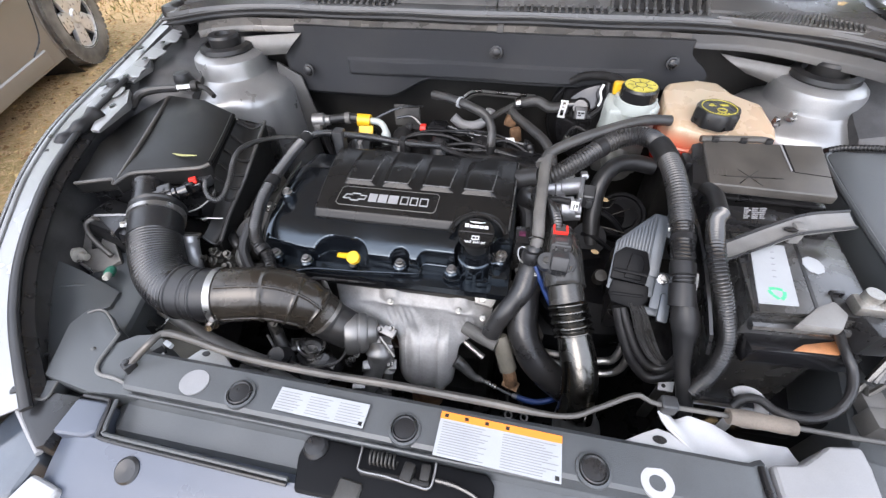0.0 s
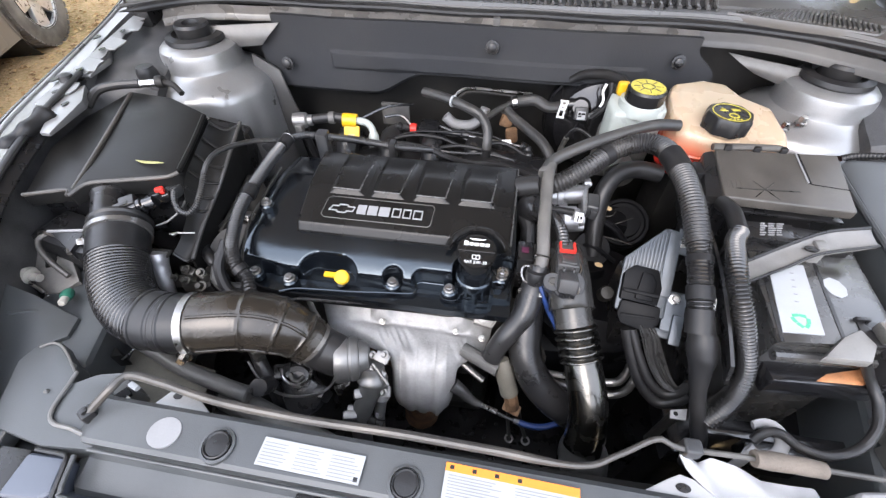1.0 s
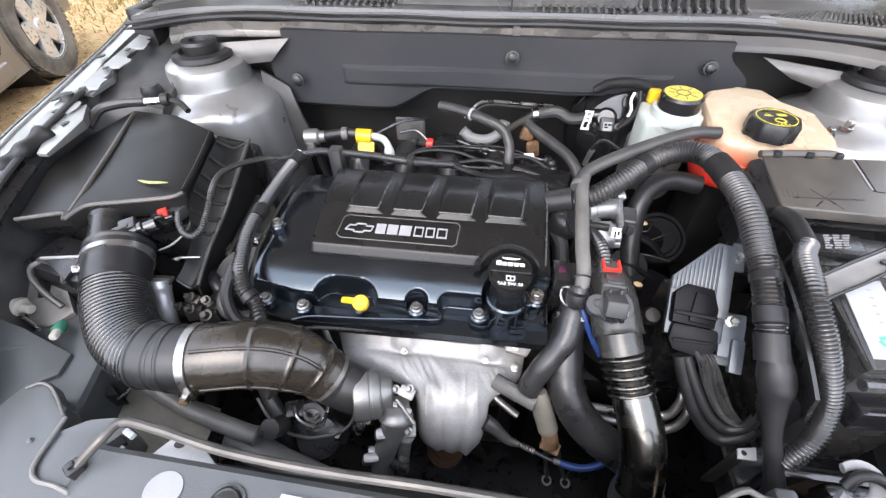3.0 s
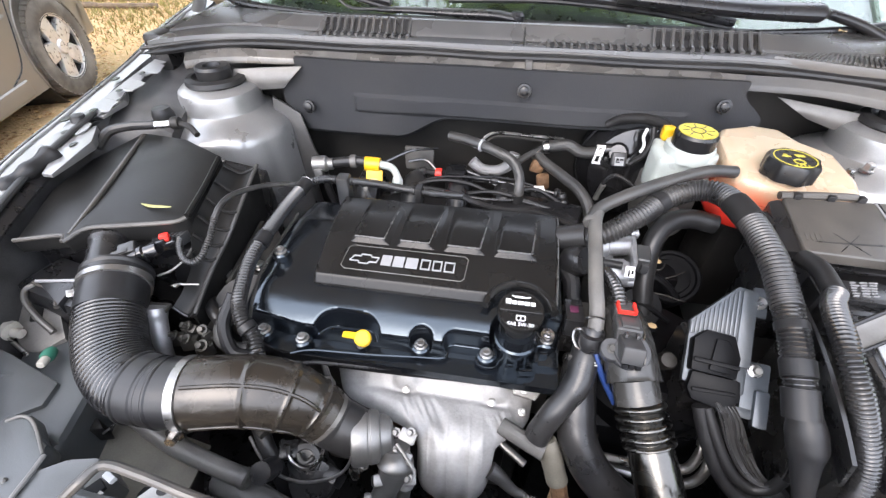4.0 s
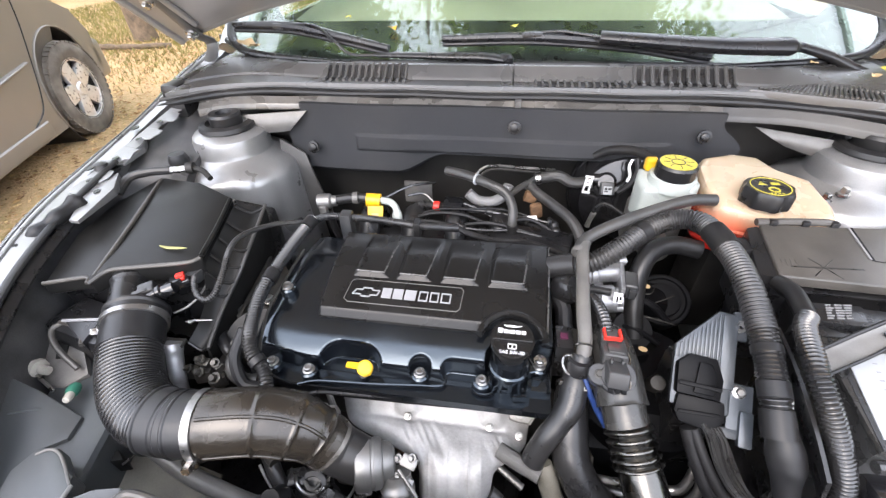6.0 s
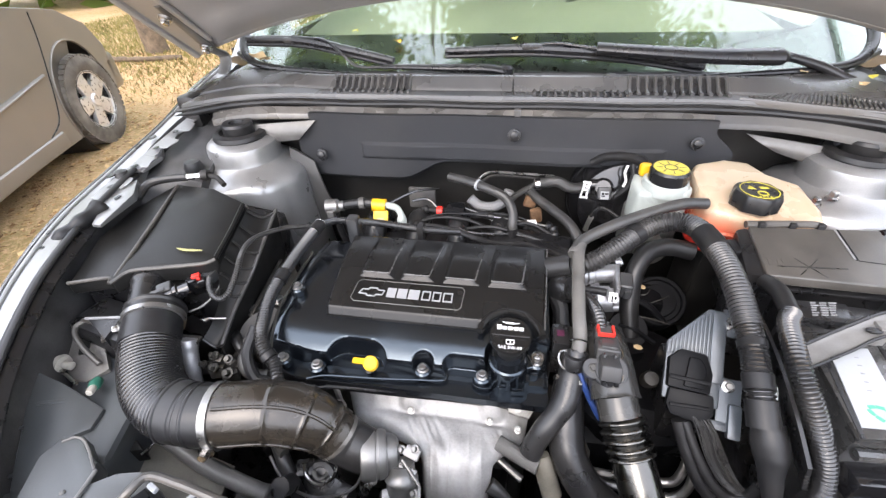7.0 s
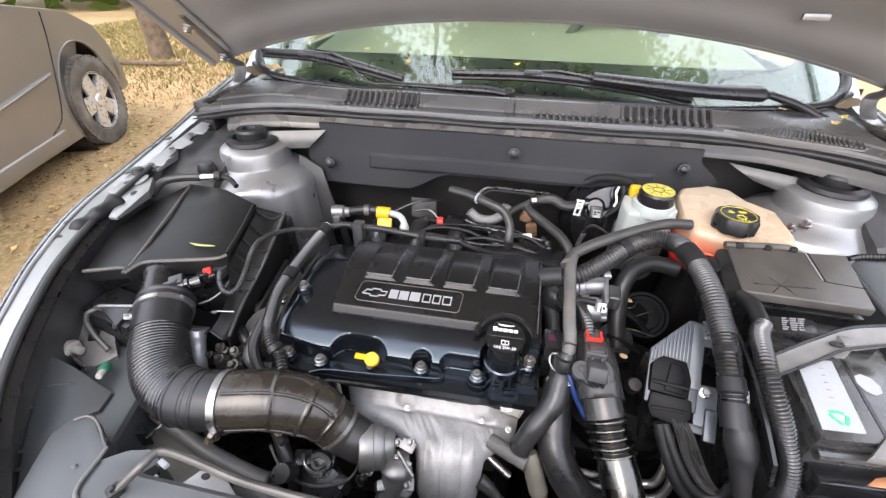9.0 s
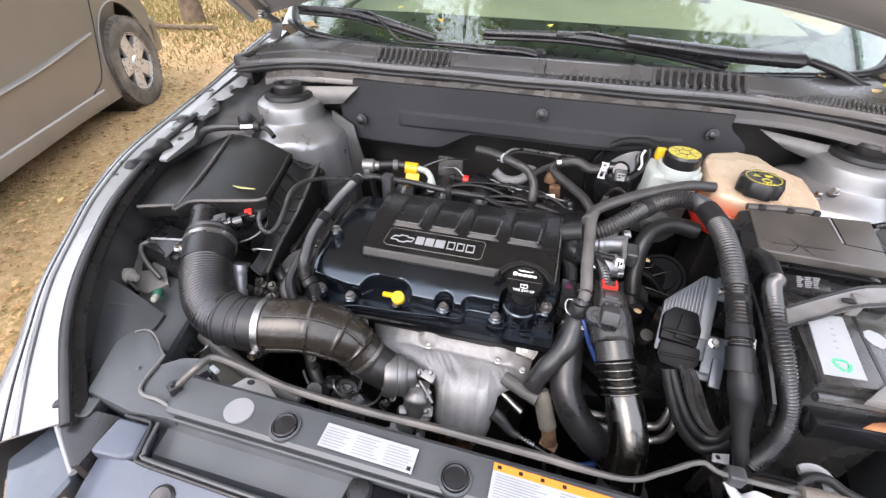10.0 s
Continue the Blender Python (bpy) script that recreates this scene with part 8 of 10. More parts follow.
for x0, y0, x1, y1, w in ((0.346, 0.3270, 0.372, 0.3277, 0.0013), (0.372, 0.3277, 0.428, 0.3300, 0.0022), (0.372, 0.3430, 0.398, 0.3120, 0.0013), (0.399, 0.3430, 0.368, 0.3140, 0.0013)):
    part("moulded_mark", on_lid(x0, y0, x1, y1, w, 0.0003), M_PLASTIC, flid, smooth=0)
for k in range(4):
    part("moulded_mark", on_lid(0.339 + 0.0055 * k, 0.340, 0.3375 + 0.0055 * k, 0.328, 0.0012, 0.0005), M_FUSE, flid, smooth=0)
part("body", prism([(0.334, 0.320), (0.478, 0.313), (0.494, 0.390), (0.338, 0.397)], 0.70, 0.855, 0.004), M_PLASTIC, fb)
part("end_cap", prism([(0.312, 0.322), (0.329, 0.311), (0.337, 0.404), (0.322, 0.402)], 0.775, lambda x, y: lid_z(y) - 0.004 - 0.45 * max(0.0, 0.329 - x), 0.004), M_PLASTIC, fb)
part("side_latch", merge(box(0.304, 0.320, 0.312, 0.338, 0.822, 0.852, 0.004), box(0.308, 0.322, 0.36, 0.39, 0.82, 0.868, 0.004)), M_PLASTIC, fb)
for x in (0.352, 0.392, 0.428):
    part("back_tab", box(x - 0.005, x + 0.005, 0.399 + 0.04 * (x - 0.36), 0.408 + 0.04 * (x - 0.36), 0.880, 0.8905, 0.002), M_PLASTIC, fb)

bat = thing("battery", (0.40, 0.19, 0.62), "black car battery with a white label and green recycling mark", "battery")
BT = [(0.340, 0.114), (0.455, 0.118), (0.475, 0.135), (0.492, 0.28), (0.350, 0.285)]
case = part("case", prism(BT, 0.62, 0.832, 0.006, 2), M_BATTERY, bat)
part("top_plate", prism([(0.3385, 0.112), (0.452, 0.121), (0.468, 0.150), (0.482, 0.25), (0.352, 0.25)], 0.828, 0.836, 0.003), M_BATTERY, bat)
part("rim", sweep([(0.342, 0.108, 0.815), (0.40, 0.111, 0.815), (0.462, 0.115, 0.815)], 0.006, step=0.01, sides=8), M_BATTERY, bat)
part("ledge", prism([(0.350, 0.090), (0.470, 0.096), (0.470, 0.125), (0.346, 0.118)], 0.76, 0.792, 0.005), M_GLOSS, bat)
for x0, x1 in ((0.3395, 0.3445), (0.4035, 0.4075)):
    part("groove", prism([(x0, 0.112), (x0 + 0.004, 0.112), (x1 + 0.022, 0.245), (x1 + 0.018, 0.245)], 0.8358, 0.8366, 0), M_PLASTIC, case, smooth=0)
lab = part("label", prism([(0.346, 0.124), (0.389, 0.126), (0.410, 0.228), (0.368, 0.226)], 0.8355, 0.8372, 0), M_WHITE, bat, "white battery label", smooth=0)
for k in range(6):
    a = k * math.pi / 3
    part("recycling_mark", box(0.372 + 0.0075 * math.cos(a) - 0.0034, 0.372 + 0.0075 * math.cos(a) + 0.0034, 0.142 + 0.0075 * math.sin(a) - 0.0018, 0.142 + 0.0075 * math.sin(a) + 0.0018, 0.8372, 0.8378, 0, turn=(0, 0, math.degrees(a) + 90 + (18 if k % 2 else -18))), M_GREEN, lab, "green recycling arrow", smooth=0)
for k in range(5):
    part("label_bar", box(0.376 + 0.003 * k, 0.380 + 0.003 * k, 0.168 + 0.011 * k, 0.169 + 0.011 * k, 0.8372, 0.8377, 0), M_INK, lab, smooth=0)
part("warning_patch", lathe([(0.012, 0.836), (0.012, 0.8372), (0.001, 0.8373)], (0.432, 0.197, 0), 8, squash=1.25), M_WHITE, bat, "white printed patch")
part("vent_plug", box(0.43, 0.445, 0.150, 0.154, 0.834, 0.841, 0.001), M_PLASTIC, bat)
part("terminal_recess", prism([(0.425, 0.118), (0.455, 0.12), (0.468, 0.15), (0.432, 0.152)], 0.829, 0.8375, 0.001), M_PLASTIC, bat)
strap = thing("battery_strap", (0.40, 0.23, 0.80), "grey plastic bracket across the battery top", "bracket")
SU = [(0.325, 0.212, 0.842), (0.340, 0.219, 0.846), (0.389, 0.243, 0.856), (0.436, 0.264, 0.863), (0.49, 0.276, 0.866)]
SL = [(0.325, 0.186, 0.839), (0.334, 0.189, 0.842), (0.376, 0.209, 0.850), (0.418, 0.230, 0.857), (0.49, 0.250, 0.861)]
part("bar", sheet(lambda u, v: Vector(between(SL, u)).lerp(Vector(between(SU, u)), v) + Vector((0, 0, 0.002 * abs(2 * v - 1) ** 4 - 0.001)), 30, 10, 0.005), M_BRACKET, strap)
part("upper_edge", sweep(SU, 0.0024, step=0.006, sides=8), M_PLASTIC, strap)
part("lower_edge", sweep(SL, 0.0018, step=0.006, sides=8), M_PLASTIC, strap)
part("slot", lathe([(0.0085, 0.8575), (0.0085, 0.8592), (0.001, 0.8594)], (0.410, 0.236, 0), 16, squash=0.55), M_PLASTIC, strap, "dark oval slot")
part("foot", box(0.416, 0.430, 0.235, 0.250, 0.83, 0.862, 0.003), M_BRACKET, strap)
dl = thing("connector_block", (0.37, 0.275, 0.80), "black connector block with a white sticker", "connector")
part("block", merge(box(0.335, 0.475, 0.258, 0.290, 0.80, 0.846, 0.003, turn=(0, 0, -4)), box(0.338, 0.40, 0.246, 0.262, 0.80, 0.838, 0.003)), M_PLASTIC, dl)
rs = random.Random(3)
for r_ in range(6):
    for c_ in range(3):
        x0, y0 = 0.368 + 0.0105 * c_ + 0.0016 * r_, 0.2655 + 0.0044 * r_ + 0.0012 * c_
        part("sticker_bar", box(x0, x0 + rs.uniform(0.005, 0.0095), y0, y0 + 0.0013, 0.8455, 0.8478, 0, turn=(0, 0, 5)), M_LETTER, dl, smooth=0)
part("label_plate", prism([(0.350, 0.262), (0.410, 0.266), (0.418, 0.292), (0.356, 0.292)], 0.838, 0.8462, 0.001), M_PLASTIC, dl)
term = thing("battery_terminal_cover", (0.43, 0.11, 0.79), "pale grey terminal cover with battery clamp", "terminal")
part("cover", prism([(0.374, 0.097), (0.404, 0.124), (0.426, 0.136), (0.434, 0.118), (0.420, 0.097)], 0.828, lambda x, y: 0.841 + 0.06 * (y - 0.11), 0.003), M_BRACKET, term)
part("post", merge(lathe([(0.010, 0.83), (0.009, 0.862)], (0.455, 0.135, 0), 16), box(0.440, 0.475, 0.120, 0.142, 0.838, 0.852, 0.003), hexbolt((0.47, 0.128, 0.85), 0.006, 0.012)), M_ALU, term)
part("fuse_holder", box(0.445, 0.490, 0.095, 0.140, 0.80, 0.838, 0.006, turn=(0, 10, 12)), M_PLASTIC, term)
part("orange_strip", prism([(0.394, 0.096), (0.410, 0.107), (0.483, 0.128), (0.482, 0.114), (0.443, 0.098)], 0.780, 0.793, 0.002), M_CLAY, term, "worn orange-brown strip")
solo("battery_cable", sweep([(0.424, 0.104, 0.828), (0.438, 0.101, 0.810), (0.448, 0.094, 0.797), (0.452, 0.079, 0.788), (0.444, 0.055, 0.778), (0.425, 0.037, 0.766), (0.396, 0.029, 0.760), (0.373, 0.036, 0.757), (0.362, 0.047, 0.756), (0.347, 0.048, 0.754), (0.338, 0.042, 0.742)], 0.0052, step=0.005, sides=12, wobble=0.06), M_RUBBER, "dull black battery cable looping in front of the tray", "cable")
tray = thing("battery_tray", (0.41, 0.18, 0.58), "black plastic tray under the battery", "tray")
part("base", box(0.30, 0.52, 0.06, 0.30, 0.58, 0.625, 0.008), M_GLOSS, tray)
part("front_wall", box(0.31, 0.50, 0.060, 0.075, 0.60, 0.70, 0.006), M_GLOSS, tray)
part("latch", box(0.36, 0.44, 0.05, 0.066, 0.66, 0.69, 0.004), M_GLOSS, tray)
ts = thing("tray_support", (0.41, 0.25, 0.25), "dark steel support under the battery tray", "bracket")
part("shelf", box(0.33, 0.50, 0.075, 0.45, 0.560, 0.579, 0.006), M_DARK, ts)
for x, y in ((0.35, 0.10), (0.48, 0.10), (0.35, 0.42), (0.48, 0.42)):
    part("leg", box(x - 0.014, x + 0.014, y - 0.020, y + 0.020, 0.25, 0.561, 0.004), M_DARK, ts)
part("front_web", box(0.345, 0.485, 0.084, 0.090, 0.34, 0.562, 0.003), M_DULLBLACK, ts)
smc = thing("side_module_cover", (0.60, 0.27, 0.55), "large matt dark grey plastic cover beside the battery", "cover")
SMC = [(0.512, 0.10), (0.60, 0.08), (0.68, 0.30), (0.66, 0.455), (0.555, 0.450), (0.530, 0.435), (0.518, 0.30)]
part("body", prism(SMC, 0.55, lambda x, y: 0.842 + 0.05 * (y - 0.13), 0.012, 3), M_FRONT, smc)
part("edge_bead", sweep([(0.513, 0.115, 0.838), (0.517, 0.20, 0.842), (0.521, 0.30, 0.847), (0.531, 0.42, 0.852), (0.545, 0.442, 0.854)], 0.004, step=0.01, sides=8), M_FRONT, smc)
part("gasket", corrugated([(0.538, 0.443, 0.857), (0.565, 0.452, 0.8595), (0.61, 0.457, 0.860), (0.655, 0.456, 0.860)], 0.0055, 0.006, 0.002, 10), M_RUBBER, smc, "lumpy black rubber gasket")
part("hold_down", sweep([(0.386, 0.166, 0.752), (0.407, 0.165, 0.752), (0.430, 0.163, 0.752)], 0.0085, step=0.006, sides=12, flat=0.7), M_LOOM, tray, "dark grey hold-down bar")
# added steel line paints a horizontal highlight on the tray
part("rail", sweep([(0.405, 0.143, 0.712), (0.426, 0.146, 0.712), (0.448, 0.149, 0.712)], 0.0014, step=0.006, sides=6), M_STEEL, tray, "thin bright line standing in for a tray highlight")
pl = thing("wiring_plug", (0.50, 0.06, 0.70), "grey and green wiring plugs beside the battery tray", "connector")
part("plug", merge(box(0.47, 0.52, 0.03, 0.055, 0.735, 0.765, 0.004), box(0.475, 0.50, 0.055, 0.085, 0.74, 0.76, 0.004)), M_GREYHOSE, pl)
part("green_latch", box(0.485, 0.50, 0.028, 0.046, 0.765, 0.775, 0.002), M_GREEN, pl)
part("loom", merge(*[sweep([(0.49 + 0.006 * k, 0.09, 0.76), (0.51 + 0.004 * k, 0.12 + 0.006 * k, 0.81), (0.49, 0.135, 0.84)], 0.004, step=0.008, sides=6) for k in range(4)]), M_CONDUIT, pl)
part("bracket", sweep([(0.455, 0.06, 0.76), (0.47, 0.075, 0.775), (0.48, 0.072, 0.76), (0.492, 0.078, 0.775)], 0.003, step=0.005, sides=6), M_BLOCK, pl)

# ---- looms on the battery side ----
lm = thing("main_loom", (0.24, 0.25, 0.66), "thick black corrugated main wiring loom arched over the gearbox", "wiring", "wiring conduits")
LOOM = [(0.080, 0.365, 0.813), (0.119, 0.356, 0.830), (0.158, 0.372, 0.850), (0.196, 0.400, 0.865), (0.235, 0.409, 0.878), (0.262, 0.390, 0.884), (0.273, 0.335, 0.884), (0.275, 0.275, 0.878), (0.276, 0.222, 0.860)]
part("conduit", corrugated(LOOM, 0.0150, 0.0047, 0.0020, 20), M_LOOM, lm)
LOWER = [(0.276, 0.224, 0.861), (0.2745, 0.190, 0.848), (0.273, 0.165, 0.836), (0.275, 0.143, 0.820), (0.280, 0.126, 0.802), (0.284, 0.114, 0.786), (0.285, 0.101, 0.769), (0.289, 0.084, 0.745), (0.297, 0.064, 0.715), (0.304, 0.050, 0.690), (0.308, 0.042, 0.64)]
part("lower_conduit", corrugated(LOWER[:4], 0.0142, 0.0046, 0.0022, 20), M_CONDUIT, lm)
part("tail", sweep(LOWER[3:], lambda s, L: 0.0142 + 0.0026 * math.exp(-((s - 0.036) / 0.018) ** 2) - 0.0050 * ease((s - 0.042) / 0.05), step=0.0025, sides=28, wobble=0.12), M_TAPE, lm, "cloth-taped loom tail")
for a, b in ((0.33, 0.36), (0.60, 0.72)):
    line, _ = spline(LOOM, 60)
    part("tape", sweep(line[int(a * 60):int(b * 60) + 1:2], 0.0160, step=0.004, sides=18), M_TAPE, lm)
for p, q in (((0.2735, 0.172, 0.8395), (0.273, 0.158, 0.832)), ((0.273, 0.150, 0.826), (0.2735, 0.128, 0.809)), ((0.2755, 0.206, 0.854), (0.275, 0.198, 0.851))):
    part("tape", sweep([p, Vector(p).lerp(Vector(q), 0.5), q], 0.0150, step=0.004, sides=18), M_TAPE, lm)
part("sleeve", sweep([(0.066, 0.369, 0.804), (0.082, 0.365, 0.813), (0.100, 0.359, 0.822)], 0.0178, step=0.005, sides=16), M_RUBBER, lm)
hs2 = thing("vacuum_hose", (0.15, 0.33, 0.76), "dull grey-green vacuum hose over the main loom", "hose")
part("long_run", sweep([(0.302, 0.466, 0.880), (0.262, 0.455, 0.883), (0.205, 0.424, 0.881), (0.154, 0.400, 0.871), (0.112, 0.379, 0.857), (0.100, 0.362, 0.848)], 0.0088, step=0.006, sides=14), M_OLDHOSE, hs2)
part("down_run", sweep([(0.108, 0.376, 0.853), (0.103, 0.352, 0.848), (0.100, 0.300, 0.837), (0.098, 0.255, 0.826), (0.099, 0.225, 0.814), (0.096, 0.204, 0.803)], 0.0089, step=0.006, sides=14), M_GREYHOSE, hs2)
part("clip", lathe([(0.011, -0.004), (0.012, 0), (0.011, 0.004)], (0.1, 0.358, 0.846), 16, (-0.2, -0.8, -0.3)), M_GREYHOSE, hs2)
part("tee", merge(lathe([(0.013, -0.01), (0.015, 0), (0.013, 0.008)], (0.092, 0.198, 0.795), 18, (0, -0.3, -1)), lathe([(0.0125, -0.004), (0.014, 0.0), (0.0125, 0.010)], (0.0955, 0.208, 0.800), 20, (-0.05, -0.7, -0.6))), M_PLASTIC, hs2)
part("wire_loop", sweep([(0.084, 0.208, 0.803), (0.075, 0.206, 0.804), (0.073, 0.198, 0.798), (0.078, 0.190, 0.792), (0.084, 0.189, 0.790)], 0.0014, step=0.002, sides=6), M_STEEL, hs2)
part("end_ring", lathe([(0.0100, -0.0012), (0.0116, 0), (0.0100, 0.0012)], (0.0970, 0.2175, 0.8115), 28, (-0.05, -0.85, -0.4)), M_STEEL, hs2, "thin bright spring ring")

rc = thing("wiring_conduit", (0.31, 0.18, 0.66), "black corrugated conduit running down beside the battery", "wiring", "wiring conduits")
RC = [(0.322, 0.300, 0.866), (0.325, 0.275, 0.872), (0.321, 0.237, 0.872), (0.310, 0.218, 0.872), (0.301, 0.175, 0.868), (0.304, 0.150, 0.854), (0.312, 0.133, 0.835), (0.321, 0.118, 0.812), (0.328, 0.104, 0.788), (0.326, 0.088, 0.765), (0.317, 0.075, 0.745), (0.305, 0.065, 0.722)]
part("sheath", sweep(RC[:3], 0.0100, step=0.006, sides=16), M_RUBBER, rc)
part("conduit", corrugated(RC[2:], 0.0108, 0.0042, 0.0022, 18), M_CONDUIT, rc)
part("backing_channel", sheet(lambda u, v: Vector((0.296 + 0.012 * v, 0.28 - 0.19 * u, 0.86 - 0.05 * u * u - 0.04 * v)), 12, 4, 0.004, (1, 0, 0)), M_PLASTIC, rc)
part("white_tie", sweep([(0.2945, 0.168, 0.828), (0.2945, 0.158, 0.818), (0.2945, 0.150, 0.806)], 0.0018, step=0.004, sides=6), M_WHITE, rc)

ring = thing("ring_bracket", (0.346, 0.052, 0.70), "pale grey open ring bracket beside the radiator", "bracket")
part("open_ring", sweep([(0.350 + 0.0190 * math.cos(a), 0.044 + 0.0150 * math.sin(a), 0.742 + 0.010 * math.sin(a)) for a in [radians(-150 + 20 * k) for k in range(15)]], 0.0068, step=0.004, sides=14, flat=0.4), M_PALEGREY, ring)
part("stem", sweep([(0.336, 0.034, 0.735), (0.332, 0.028, 0.728), (0.329, 0.024, 0.70)], 0.0055, step=0.004, sides=10, flat=0.5), M_PALEGREY, ring)
eye = thing("bracket_tab", (0.285, 0.08, 0.69), "small silver steel tab with a hole beside the loom", "bracket", "steel tabs")
part("plate", prism([(0.273, 0.073), (0.292, 0.073), (0.297, 0.088), (0.276, 0.084)], 0.697, 0.700, 0.0006), M_PALE, eye)
part("hole", lathe([(0.001, 0), (0.0028, 0), (0.0028, 0.0012), (0.001, 0.0012)], (0.281, 0.0795, 0.6995), 16), M_DULLBLACK, eye)
part("leg", box(0.277, 0.291, 0.080, 0.085, 0.60, 0.698, 0.001), M_BLOCK, eye)

# engine control module
ecm = thing("control_module", (0.24, 0.23, 0.62), "finned aluminium control module with black plugs", "control module")
tilt = Matrix.Translation((0.242, 0.235, 0.790)) @ Euler((radians(38), radians(-6), radians(-14))).to_matrix().to_4x4()


def tilted(bm):
    bmesh.ops.transform(bm, matrix=tilt, verts=bm.verts)
    return bm


part("body", tilted(prism([(-0.030, -0.060), (0.032, -0.060), (0.032, 0.060), (0.014, 0.062), (-0.030, 0.012)], -0.012, 0.003, 0.003)), M_ECM, ecm)
for k in range(11):
    x = -0.0290 + 0.0043 * k
    part("fin", tilted(box(x, x + 0.0034, -0.004, 0.010 + 0.047 * (x + 0.03) / 0.044, 0.0005, 0.0052, 0.0014, 2)), M_ECM, ecm)
part("edge_plate", tilted(box(0.0185, 0.034, -0.030, 0.058, 0.000, 0.005, 0.002)), M_ECM, ecm)
part("flange", tilted(box(0.030, 0.046, 0.030, 0.066, -0.010, -0.003, 0.003)), M_ECM, ecm)
part("flange", tilted(merge(box(0.030, 0.056, -0.076, -0.020, -0.010, -0.003, 0.003), box(0.010, 0.046, -0.084, -0.072, -0.012, -0.002, 0.004), box(0.042, 0.056, -0.090, -0.050, -0.010, 0.004, 0.003))), M_ECM, ecm)
for x, y in ((0.036, 0.047), (0.040, -0.030)):
    part("bolt", tilted(merge(lathe([(0.0075, -0.004), (0.0075, 0.004), (0.0055, 0.005)], (x, y, -0.003), 18), hexbolt((x, y, 0.001), 0.0045, 0.010))), M_STEEL, ecm)
part("plug", tilted(merge(prism([(-0.027, -0.046), (0.019, -0.046), (0.021, -0.022), (0.013, 0.001), (-0.016, 0.002), (-0.028, -0.010)], 0.002, lambda x, y: 0.023 - 0.18 * (x + 0.004), 0.003), prism([(-0.010, -0.042), (0.012, -0.042), (0.013, -0.016), (0.006, -0.006), (-0.006, -0.006)], 0.018, lambda x, y: 0.0275 - 0.18 * (x + 0.004), 0.002), box(-0.026, 0.018, -0.036, -0.031, 0.018, 0.030, 0.002))), M_MATTE, ecm)
part("plug", tilted(merge(prism([(-0.020, -0.078), (0.014, -0.082), (0.026, -0.068), (0.024, -0.046), (-0.024, -0.046), (-0.026, -0.066)], 0.000, lambda x, y: 0.016 + 0.15 * (y + 0.062), 0.004), box(-0.022, 0.020, -0.066, -0.062, 0.010, 0.019, 0.0015, turn=(0, 0, 6)))), M_MATTE, ecm)
part("carrier", box(0.222, 0.275, 0.20, 0.28, 0.60, 0.76, 0.006), M_PLASTIC, ecm)
part("loom", sweep([(0.220, 0.168, 0.745), (0.230, 0.148, 0.720), (0.248, 0.122, 0.690), (0.273, 0.106, 0.672), (0.293, 0.104, 0.684), (0.303, 0.108, 0.702)], 0.0078, step=0.004, sides=16, wobble=0.06), M_TAPE, ecm, "taped black wiring loom")
part("loom", sweep([(0.226, 0.166, 0.748), (0.238, 0.144, 0.725), (0.256, 0.120, 0.700), (0.276, 0.110, 0.690), (0.292, 0.109, 0.700), (0.298, 0.113, 0.720)], 0.0062, step=0.004, sides=14, wobble=0.05), M_TAPE, ecm, "taped black wiring loom")
rw = random.Random(7)
for k in range(14):
    o, q = k / 13.0, rw.uniform(-0.002, 0.002)
    part("wire", sweep([(0.233 + 0.018 * o, 0.168, 0.756 + q), (0.239 + 0.020 * o + q, 0.154, 0.746 + 0.004 * math.sin(3.1 * o)), (0.249 + 0.022 * o, 0.136 + 0.006 * o, 0.724 + q), (0.266 + 0.018 * o + q, 0.119 + 0.008 * o, 0.704), (0.283 + 0.010 * o, 0.109 + 0.006 * o, 0.700), (0.293 + 0.005 * o, 0.110 + 0.005 * o, 0.716), (0.294 + 0.004 * o, 0.116, 0.738)], rw.uniform(0.0011, 0.0017), step=0.004, sides=6), M_LOOM if k % 3 else M_RUBBER, ecm)

# ---- charge pipe, throttle body, coolant pipes ----
cpipe = thing("charge_pipe", (0.14, 0.15, 0.50), "glossy black charge air pipe with a bellows and a sensor", "pipe")
part("upper_boot", sweep([(0.134, 0.275, 0.765), (0.135, 0.245, 0.782), (0.137, 0.210, 0.786), (0.1390, 0.186, 0.780), (0.1420, 0.168, 0.771)], lambda s, L: 0.0285 - 0.006 * ease((0.03 - s) / 0.03) + 0.0012 * ease((s - L + 0.004) / 0.003), step=0.003, sides=36), M_BOOT, cpipe, "smooth grey pipe end")
# neck wears the dimmer boot colour, which darkens its sky reflection
part("neck", sweep([(0.1415, 0.172, 0.7735), (0.1445, 0.163, 0.766), (0.1480, 0.151, 0.757)], lambda s, L: 0.0245, step=0.001, sides=36), M_BOOT, cpipe)
part("bellows", sweep([(0.1475, 0.153, 0.759), (0.1535, 0.137, 0.746), (0.1605, 0.121, 0.7315)], lambda s, L: 0.0236 + 0.0045 * abs(math.sin(math.pi * s / 0.0096)) ** 1.1, step=0.0008, sides=36), M_CHARGE, cpipe)
part("lower_pipe", sweep([(0.159, 0.124, 0.735), (0.164, 0.107, 0.724), (0.171, 0.084, 0.708), (0.174, 0.066, 0.692), (0.174, 0.052, 0.676), (0.172, 0.036, 0.658)], lambda s, L: 0.0230 + 0.0012 * ease(s / 0.02), step=0.003, sides=48), M_CHARGE, cpipe)
